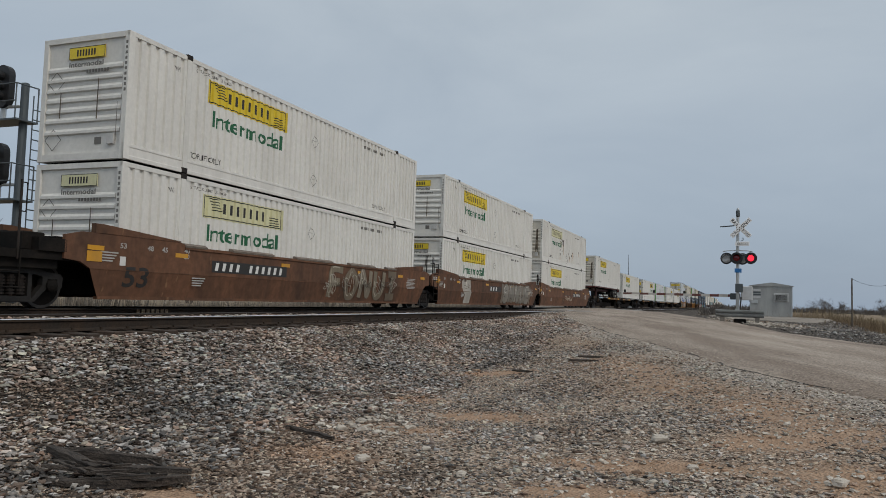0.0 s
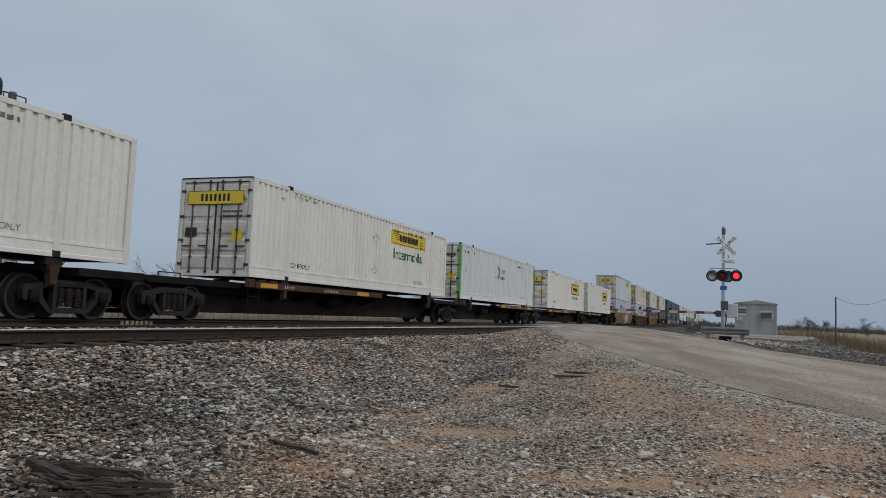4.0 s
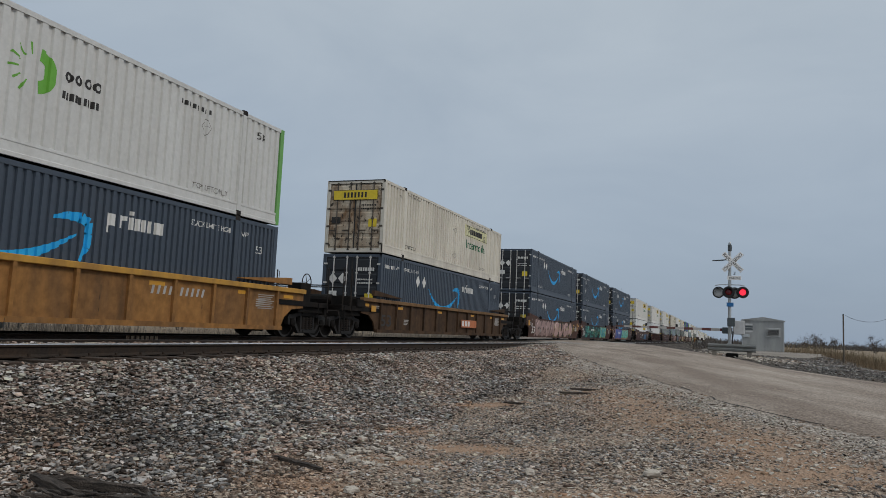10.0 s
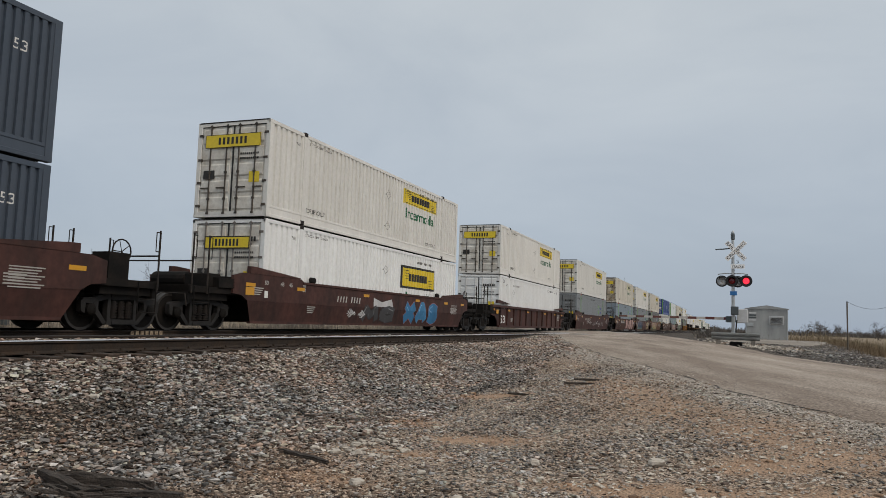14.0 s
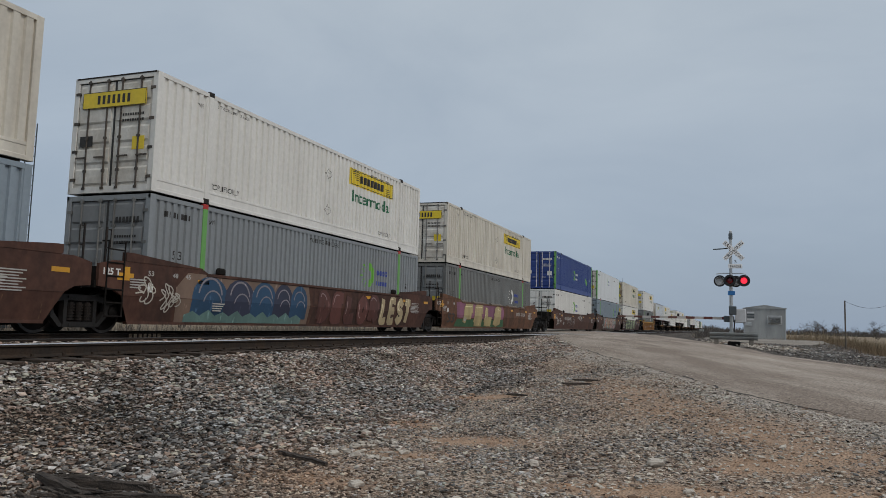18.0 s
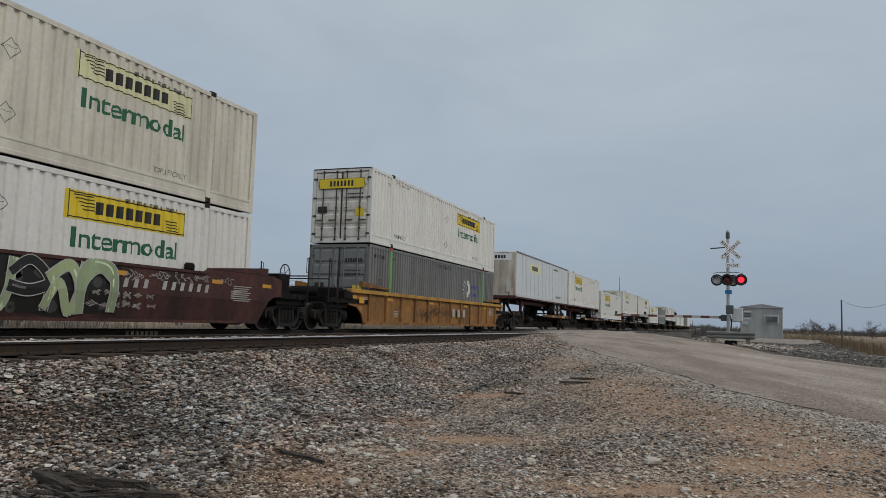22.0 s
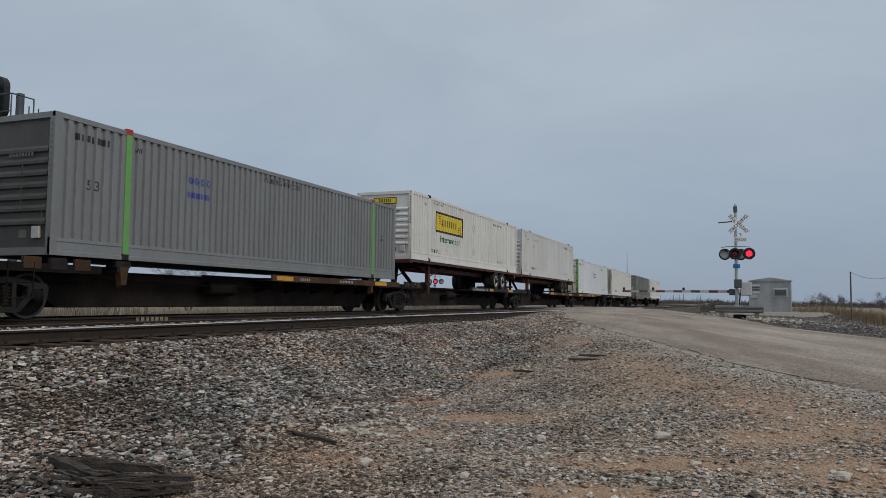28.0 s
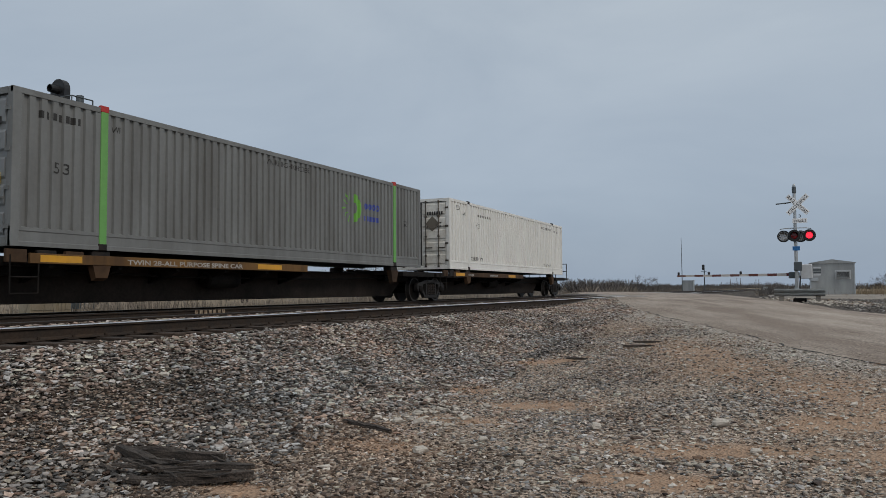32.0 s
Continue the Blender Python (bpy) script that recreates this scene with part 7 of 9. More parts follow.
TREAD = mat("worn_brown_tread", (0.20, 0.165, 0.135), 0.75, other=(0.10, 0.075, 0.06), amount=0.7, scale=2, grain=0.3, grain_scale=30)


def well_side():
    """An upright upper plate with raised ends, and under the kink a plate that leans inwards."""
    bm = bmesh.new()
    L = LONG
    prism(bm, [(-0.85, FOLD_Z), (L + 0.85, FOLD_Z), (L + 1.10, 0.98), (L + 1.50, 1.02), (L + 1.50, 1.50), (L + 1.05, 1.60), (L - 1.9, 1.60), (L - 2.1, 1.50), (2.1, 1.50), (1.9, 1.60), (-1.05, 1.60), (-1.50, 1.50), (-1.50, 1.02), (-1.10, 0.98)], 1.34, 1.42)
    low = 1.42 - (FOLD_Z - 0.24) * FOLD
    rows = [[bm.verts.new(c) for c in ((top - d, ya, FOLD_Z), (top - d, yb, FOLD_Z), (low - d, yb - k, 0.24), (low - d, ya + k, 0.24))] for d, top, ya, yb, k in ((0.0, 1.42, -0.85, L + 0.85, 0.35), (0.012, 1.42, -0.85, L + 0.85, 0.35))]
    o, i = rows
    bm.faces.new(o[::-1]), bm.faces.new(i)
    for k in range(4):
        j = (k + 1) % 4
        bm.faces.new((o[k], o[j], i[j], i[k]))
    return bm


def rib_side():
    bm = bmesh.new()
    L = LONG
    o = [(-0.35, 0.24), (L + 0.35, 0.24), (L + 0.55, 0.60), (L + 0.95, 0.86), (L + 1.6, 0.92), (L + 1.6, 1.36), (-1.6, 1.36), (-1.6, 0.92), (-0.95, 0.86), (-0.55, 0.60)]
    return prism(bm, o, 1.28, 1.34)


def end_frame(reach):
    bm = boxes((-1.36, 1.36, -reach, -0.10, 0.98, 1.14), (-0.35, 0.35, -reach, 0.0, 0.62, 1.0), (-1.30, 1.30, -0.16, -0.06, 0.3, 1.5))
    box(bm, -1.22, 1.22, -1.55 if reach > 2 else -1.2, -0.3, 1.14, 1.46)
    if reach > 2:
        box(bm, -1.25, 1.25, -3.0, -1.5, 0.80, 1.0)
        box(bm, -1.30, 1.30, -reach, -reach + 0.12, 0.75, 1.16)
        box(bm, 0.9, 1.42, -2.1, -1.45, 1.14, 1.40)
    return bm


def handrail(bm, y, x, z0, z1):
    tube(bm, (x, y, z0), (x, y, z1), 0.024, 6)
    for a, b in (((x, y, z1 - 0.05), (x, y + 0.12, z1 - 0.05)), ((x, y + 0.12, z1 - 0.05), (x, y + 0.12, z0 + 0.9)), ((x, y + 0.12, z0 + 0.9), (x, y, z0 + 0.9))):
        tube(bm, a, b, 0.012, 5)


def step_ladder():
    bm = tubes(0.016, ((1.40, -0.28, 0.42), (1.40, -0.28, 1.12)), ((1.40, 0.28, 0.42), (1.40, 0.28, 1.12)), ((1.40, -0.28, 0.42), (1.40, 0.28, 0.42)), ((1.40, -0.28, 0.72), (1.40, 0.28, 0.72)))
    return bm


def tall_ladder():
    """Two rails with rungs, from the lowest step to above the platform."""
    return tubes(0.018, *(((1.43, y, 0.36), (1.43, y, 2.02)) for y in (-0.24, 0.24)), *(((1.43, -0.24, 0.38 + 0.29 * k), (1.43, 0.24, 0.38 + 0.29 * k)) for k in range(6)), ((1.43, -0.24, 2.0), (1.25, -0.24, 2.0)), ((1.43, 0.24, 2.0), (1.25, 0.24, 2.0)), ((1.43, -0.24, 0.95), (1.1, -0.24, 0.95)), ((1.43, 0.24, 0.95), (1.1, 0.24, 0.95)), n=5)


def brake_wheel():
    bm = bmesh.new()
    for i in range(16):
        a, b = math.tau * i / 16, math.tau * (i + 1) / 16
        tube(bm, (0, 0.28 * math.cos(a), 0.28 * math.sin(a)), (0, 0.28 * math.cos(b), 0.28 * math.sin(b)), 0.018, 5)
    for i in range(5):
        a = math.tau * i / 5
        tube(bm, (0, 0, 0), (0, 0.28 * math.cos(a), 0.28 * math.sin(a)), 0.012, 4)
    return bm


def end_gear(car, own, flip, colour, dark):
    """What stands at one end of a well car: platform, steps, stanchions, coupler."""
    m = None if not flip else pose(0, LONG, 0, 0, 0, 180)
    reach = 3.15 if own else 1.55
    e = part("end_frame", shared(("end_frame", reach), lambda: end_frame(reach)), dark, car, at=m)
    for x in (0, 1):
        part("end_hood", shared(("end_hood", x), lambda: prism(bmesh.new(), [(-0.75, 1.603), (1.85, 1.603), (1.85, 1.63), (-0.55, 1.80), (-0.75, 1.80)], *((1.30, 1.43) if x == 0 else (-1.43, -1.30)))), colour, car, at=m)
    if own:
        lad = shared("step_ladder", step_ladder)
        for x in (0, 1):
            part("step_ladder", lad, BLACK_STEEL, e, at=pose(0, -2.75, 0, 0, 0, 180 * x))
        for y, x, top in ((-3.1, 1.36, 2.45), (-2.5, 1.36, 2.45), (-3.1, -1.36, 2.35)):
            part("stanchion", shared(("stanchion", x, top), lambda: stanchion(x, top)), DARK_STEEL, e, at=(0, y, 0))
        part("coupler", shared("coupler", lambda: bevelled(boxes((-0.10, 0.10, -3.85, -3.1, 0.74, 0.94), (-0.20, 0.20, -3.95, -3.65, 0.70, 1.0)), 0.03)), BLACK_STEEL, e)
        part("air_hose", shared("air_hose", lambda: tubes(0.025, ((0.4, -3.15, 0.85), (0.4, -3.4, 0.55), (0.25, -3.7, 0.5), (0.1, -3.85, 0.7)))), SIGNAL_BLACK, e)
        part("cross_rail", shared("cross_rail", lambda: tubes(0.022, ((-1.36, -3.1, 1.75), (1.36, -3.1, 1.75)))), DARK_STEEL, e)
        part("equipment_box", shared("equipment_box", lambda: bevelled(boxes((0.45, 1.22, -2.30, -1.80, 1.14, 1.50)), 0.02)), BLACK_STEEL, e)
        part("uncoupling_lever", shared("uncoupling_lever", lambda: tubes(0.02, ((0.1, -3.25, 0.95), (1.3, -3.25, 0.92), (1.36, -3.25, 0.62)))), DARK_STEEL, e)
        part("air_reservoir", shared("air_reservoir", lambda: lathe(((-1.1, 0.05), (-1.05, 0.20), (0.05, 0.20), (0.1, 0.05)), 12)), BLACK_STEEL, e, at=(0.2, -1.9, 1.36))
        part("grab_panel", shared("grab_panel", lambda: boxes((1.425, 1.431, -0.95, -0.55, 1.0, 1.22))), STRIPE, e)
    else:
        part("ladder", shared("tall_ladder", tall_ladder), BLACK_STEEL, e, at=(0, -1.05, 0))
        part("stanchion", shared(("stanchion", 1.36, 2.3), lambda: stanchion(1.36, 2.3)), DARK_STEEL, e, at=(0, -1.3, 0))
        part("stanchion", shared(("stanchion", -1.36, 2.3), lambda: stanchion(-1.36, 2.3)), DARK_STEEL, e, at=(0, -1.3, 0))
    if own:
        if flip:
            part("brake_wheel", shared("brake_wheel", brake_wheel), DARK_STEEL, e, at=(-1.0, -2.3, 1.78))
            part("brake_stand", shared("brake_stand", lambda: boxes((-1.05, -0.55, -2.5, -1.9, 1.1, 1.75))), dark, e)


def stanchion(x, top):
    bm = bmesh.new()
    handrail(bm, 0.0, x, 0.95, top)
    return bm


def well_car(s, colour, own, label, ribbed=False, dark=None, sill=None):
    car = thing("well_car", label, "freight wagon", "wagons of the train")
    dark = dark or BLACK_STEEL
    if ribbed:
        RIBBED.append(car)
    side = shared("rib_side", rib_side) if ribbed else shared("well_side", well_side)
    for flip in (0, 1):
        m = pose(0, LONG, 0, 0, 0, 180) if flip else None
        w = part("side_wall", side, colour, car, at=m)
        if ribbed:
            part("top_sill", shared("rib_sill", lambda: bevelled(boxes((1.26, 1.44, -1.6, LONG + 1.6, 1.36, 1.50)), 0.012)), sill or colour, w)
            part("bottom_sill", shared("rib_low", lambda: boxes((1.30, 1.42, -0.36, LONG + 0.36, 0.22, 0.34))), colour, w)
            post = shared("side_post", lambda: prism_y(((1.33, 0), (1.41, 0), (1.43, 1.02), (1.33, 1.02)), -0.045, 0.045))
            for i in range(12):
                part("side_post", post, colour, w, at=(0, -0.05 + i * (LONG + 0.1) / 11, 0.34))
        else:
            part("top_sill", shared("well_sill", lambda: bevelled(boxes((1.34, 1.45, 2.0, LONG - 2.0, 1.44, 1.52)), 0.01)), colour, w)
            part("bottom_sill", shared("well_low", lambda: boxes((1.19, 1.315, -0.5, LONG + 0.5, 0.21, 0.28))), colour, w)
            part("web_line", shared("well_line", lambda: boxes((1.415, 1.426, -0.85, LONG + 0.85, 0.842, 0.858))), colour, w)
            if colour is not BROWN and colour is not YELLOW_CAR:
                for y in (2.6, 13.5):
                    part("sill_clip", shared("sill_clip", lambda: bevelled(boxes((1.33, 1.46, -0.17, 0.17, 1.50, 1.70)), 0.05)), dark, w, at=(0, y, 0))
                continue
            for y, h in ((2.4, 0.4), (4.8, 0.95), (8.07, 1.1), (11.35, 0.95), (13.75, 0.4)):
                part("tread_plate", shared(("tread_plate", h), lambda: prism_y(((1.30, 1.50), (1.455, 1.50), (1.465, 1.545), (1.36, 1.60), (1.30, 1.60)), -h, h)), TREAD if colour is BROWN else colour, w, at=(0, y, 0))
    part("well_floor", shared("well_floor", lambda: boxes((-1.3, 1.3, -0.1, LONG + 0.1, 0.27, 0.40))), dark, car)
    for flip, mine in enumerate(own):
        end_gear(car, mine, flip, colour, dark)
    for y in (-0.72 if not ribbed else -1.25, 1.9, 6.4, 11.2, 14.6, LONG + 0.72):
        part("reflector", shared("reflector", lambda: boxes((1.421, 1.427, -0.22, 0.22, 1.24, 1.34))) if not ribbed else shared("reflector_rib", lambda: boxes((1.341, 1.347, -0.26, 0.26, 1.18, 1.28))), STRIPE, car, at=(0, y, 0))
    MOVING.append((car, s, 0.0))
    return car


def car_marks(car, big="53", bars_at=None, bars_n=9, ink=LETTER_DULL, x=1.424, plate=None, big_ink=None, big_at=(0.05, 1.05, 0.48)):
    if plate:
        part("number_panel", plates(rect(bars_at[0] - 0.12, bars_at[1] + 0.12, 0.94, 1.24), x=x), plate, car)
    if bars_at:
        step = (bars_at[1] - bars_at[0]) / (bars_n + 1)
        part("number_lettering", plates(*[rect(y, y + step * 0.42, 0.985, 1.19, 0.05) for y in (bars_at[0] + step * (i + (i > 3)) for i in range(bars_n))], x=x + 0.003), LETTER_WHITE if plate else ink, car)
    flat = (lambda bm: bm) if car in RIBBED else fold
    if big:
        w = fit_words(words(big, 0.62, 0.012), *big_at)
        for v in w.verts:
            v.co.x = x + 0.002
        part("lettering", flat(w), big_ink or INK, car)
    for k, (text, y, z) in enumerate((("53", -0.06, 1.33), ("48", 0.76, 1.33), ("45", 1.22, 1.33), ("40", 1.98, 1.36), ("20", 1.98, 1.22))):
        w = shared(("length_mark", k, x), lambda: fit_words(words(text, 0.16, 0.004), y, y + 0.19, z))
        for v in w.vertices:
            v.co.x = x + 0.0015
        part("lettering", w, ink if ink is not INK else LETTER_WHITE, car)
    for y, z in ((-0.6, 1.2), (15.2, 1.05), (2.3, 0.75)):
        part("stencil_lettering", plates(*[rect(y, y + 0.5 - 0.05 * i, z - i * 0.06, z - i * 0.06 + 0.03) for i in range(4)], x=x), ink if ink is not INK else LETTER_WHITE, car)
    part("sticker", plates(rect(-0.05, 0.12, 0.95, 1.15), x=x + 0.001), LETTER_WHITE, car)
    part("stencil_lettering", shared(("stencil_block", x), lambda: plates(*[rect(15.3, 16.1 - 0.08 * (i % 3), 1.2 - i * 0.055, 1.225 - i * 0.055) for i in range(8)], x=x + 0.001)), ink if ink is not INK else LETTER_WHITE, car)


def pedestal_plate(half):
    """A bracket that narrows downwards."""
    bm = prism_y(((1.16, 0.66), (1.28, 0.72), (1.29, 1.12), (1.10, 1.12)), -half, half)
    for v in bm.verts:
        if v.co.z < 0.8:
            v.co.y *= 0.55
    return bm


def spine_car(s, own, label, trucks_at, far, deck_span=(0.3, 9.0), hitch=False, deck_paint=None, text=None, brake=False, railing=False, pedestal=0.13, text_at=None):
    """trucks_at: the centres of the trucks at both ends; far: whether an end reaches well past its load."""
    car = thing("spine_car", label, "freight wagon", "wagons of the train")
    L = LONG
    f, r = trucks_at
    tip_f, tip_r = f - 0.9 if own[0] else f + 0.06, r + 0.9 if own[1] else r - 0.06
    part("spine_beam", prism(bmesh.new(), [(tip_f, 0.74), (f + 1.25, 0.70), (f + 1.95, 0.24), (r - 1.95, 0.24), (r - 1.25, 0.70), (tip_r, 0.74), (tip_r, 1.0), (tip_f, 1.0)], -0.36, 0.36), SPINE_DUSTY, car)
    part("top_flange", boxes((-0.55, 0.55, tip_f, tip_r, 1.0, 1.03)), BLACK_STEEL, car)
    part("bottom_flange", boxes((-0.5, 0.5, f + 1.95, r - 1.95, 0.215, 0.238)), BLACK_STEEL, car)
    bunk = shared("bunk", lambda: bevelled(boxes((-1.26, 1.26, -0.16, 0.16, 0.98, 1.12), (0.95, 1.26, -0.22, 0.22, 1.1, 1.26), (-1.26, -0.95, -0.22, 0.22, 1.1, 1.26)), 0.015))
    for y in (1.98, L - 1.98):
        b = part("bunk", bunk, DARK_STEEL, car, at=(0, y, 0))
        part("pedestal_plate", shared(("pedestal", pedestal), lambda: pedestal_plate(pedestal)), BROWN_RIB, b)
    a, c = deck_span
    deck_paint = deck_paint or YELLOW_CAR
    for side in (1, -1):
        d = part("deck", shared(("deck", deck_span), lambda: boxes((0.62, 1.24, a, c, 0.98, 1.06))), DARK_STEEL, car, at=None if side > 0 else Matrix.Scale(-1, 4, (1, 0, 0)))
        part("deck_edge", shared(("deck_edge", deck_span), lambda: bevelled(boxes((1.235, 1.30, a, c, 0.97, 1.16)), 0.006)), deck_paint, d)
        y = a + 0.5
        while y < c:
            part("deck_bracket", shared("deck_bracket", lambda: prism_y(((0.36, 0.62), (1.22, 0.90), (1.22, 0.985), (0.36, 0.985)), -0.05, 0.05)), BLACK_STEEL, d, at=(0, y, 0))
            y += 1.6
    start = a + 2.2 if text_at is None else text_at
    for y0, y1 in ((a + 0.2, a + 1.1) if text_at is None else (a + 3.1, a + 3.7), (c - 2.2, c - 1.2)):
        part("stencil_lettering", plates(rect(y0, y1, 1.0, 1.13), x=1.303), STRIPE, car)
    if text:
        w = fit_words(words(text, 0.14, 0.004), start, start + (0.125 if len(text) > 3 else 0.21) * len(text), 1.005)
        for v in w.verts:
            v.co.x = 1.304
        part("lettering", w, LETTER_DULL, car)
    else:
        part("number_lettering", plates(*bars(a + 1.5, a + 2.1, 1.02, 1.10, 5, 0.45), *bars(a + 4.0, a + 5.0, 1.02, 1.10, 9, 0.45), x=1.304), LETTER_DULL, car)
    if hitch:
        stand = part("trailer_hitch", tubes(0.085, ((0.45, 0.15, 1.03), (0.30, 0.75, 1.98)), ((-0.45, 0.15, 1.03), (-0.30, 0.75, 1.98)), ((0.40, 2.35, 1.05), (0.28, 0.85, 1.98)), ((-0.40, 2.35, 1.05), (-0.28, 0.85, 1.98))), BLACK_STEEL, car)
        part("hitch_plate", bevelled(boxes((-0.62, 0.62, 0.35, 1.15, 1.96, 2.06)), 0.02), BLACK_STEEL, stand)
    part("brake_cylinder", shared("brake_cylinder", lambda: lathe(((3.0, 0.16), (3.05, 0.20), (4.1, 0.20), (4.15, 0.16)), 12, "Y")), BLACK_STEEL, car, at=(0.62, 2.6, 0.72))
    part("brake_pipe", shared("brake_pipe", lambda: tubes(0.03, ((0.6, 0.2, 0.9), (0.66, 4.5, 0.78), (0.66, 11.0, 0.78), (0.55, 15.5, 0.9)))), BLACK_STEEL, car)
    for flip, mine in enumerate(own):
        m = pose(0, L, 0, 0, 0, 180) if flip else None
        nose = far[flip] and not flip
        reach = -3.65 if nose else -0.55 if mine else -1.2
        wide = 1.0 if nose else 1.27
        dk = part("end_deck", shared(("end_deck", reach), lambda: boxes((-wide, wide, reach, 1.35, 0.93, 1.10), (-0.7, 0.7, reach - 0.1 if nose else -0.9, 1.6, 0.76, 0.95))), BLACK_STEEL, car, at=m)
        for k, y in enumerate((-0.35, 0.25, 0.85)):
            part("side_stake", shared("side_stake", lambda: bevelled(boxes((1.20, 1.285, -0.20, 0.20, 0.98, 1.22)), 0.01)), BROWN_RIB if k != 1 else DARK_STEEL, dk, at=(0, y + (0.5 if nose else 0), 0))
        part("step_ladder", shared("step_ladder", step_ladder), BLACK_STEEL, dk, at=(-0.12, -0.6 if not mine else -1.0 if not nose else 0.3, 0))
        if nose:
            part("coupler", shared("nose_coupler", lambda: bevelled(boxes((-0.10, 0.10, -4.0, -3.6, 0.76, 0.94), (-0.18, 0.18, -4.12, -3.85, 0.70, 1.0)), 0.03)), BLACK_STEEL, dk)
            part("grab_iron", shared("nose_grab", lambda: tubes(0.016, ((0.98, -3.3, 1.10), (0.98, -3.3, 1.20), (0.98, -2.5, 1.20), (0.98, -2.5, 1.10)))), DARK_STEEL, dk)
        elif mine:
            long = not far[flip]
            e = part("end_platform", shared(("spine_end", long), lambda: boxes((-1.25, 1.25, -1.25 if long else -0.75, -0.55, 0.98, 1.08), (-0.4, 0.4, -1.25 if long else -0.75, 0.2, 0.66, 1.0))), BLACK_STEEL, car, at=m)
            part("coupler", shared("spine_coupler", lambda: bevelled(boxes((-0.10, 0.10, -1.95, -1.2, 0.74, 0.94), (-0.20, 0.20, -2.05, -1.75, 0.70, 1.0)), 0.03)), BLACK_STEEL, e, at=(0, 0 if long else 1.2, 0))
            if brake and flip:
                part("brake_wheel", shared("brake_wheel", brake_wheel), DARK_STEEL, e, at=(-1.05, -0.8, 1.92))
                part("brake_stand", shared("spine_brake_stand", lambda: boxes((-1.12, -0.92, -0.95, -0.65, 1.08, 1.85))), BLACK_STEEL, e)
            if railing and flip:
                for x in (-1, 1):
                    part("railing", shared(("spine_rail", x), lambda: tubes(0.024, ((x * 1.2, -1.2, 1.05), (x * 1.2, -1.2, 1.95), (x * 0.5, -1.2, 1.95), (x * 0.5, -1.2, 1.05)), ((x * 1.2, -1.2, 1.5), (x * 0.5, -1.2, 1.5)))), DARK_STEEL, e)
    MOVING.append((car, s, 0.0))
    return car


TYRE = shared("tyre", lambda: lathe(((-0.13, 0.36), (-0.14, 0.47), (-0.10, 0.505), (0.10, 0.505), (0.14, 0.47), (0.13, 0.36), (0.10, 0.29), (-0.10, 0.29)), 24))
WHEEL_RIM = shared("trailer_rim", lambda: lathe(((-0.11, 0.30), (0.12, 0.30), (0.125, 0.26), (0.05, 0.22), (0.04, 0.12), (0.10, 0.10), (0.11, 0.02)), 20))


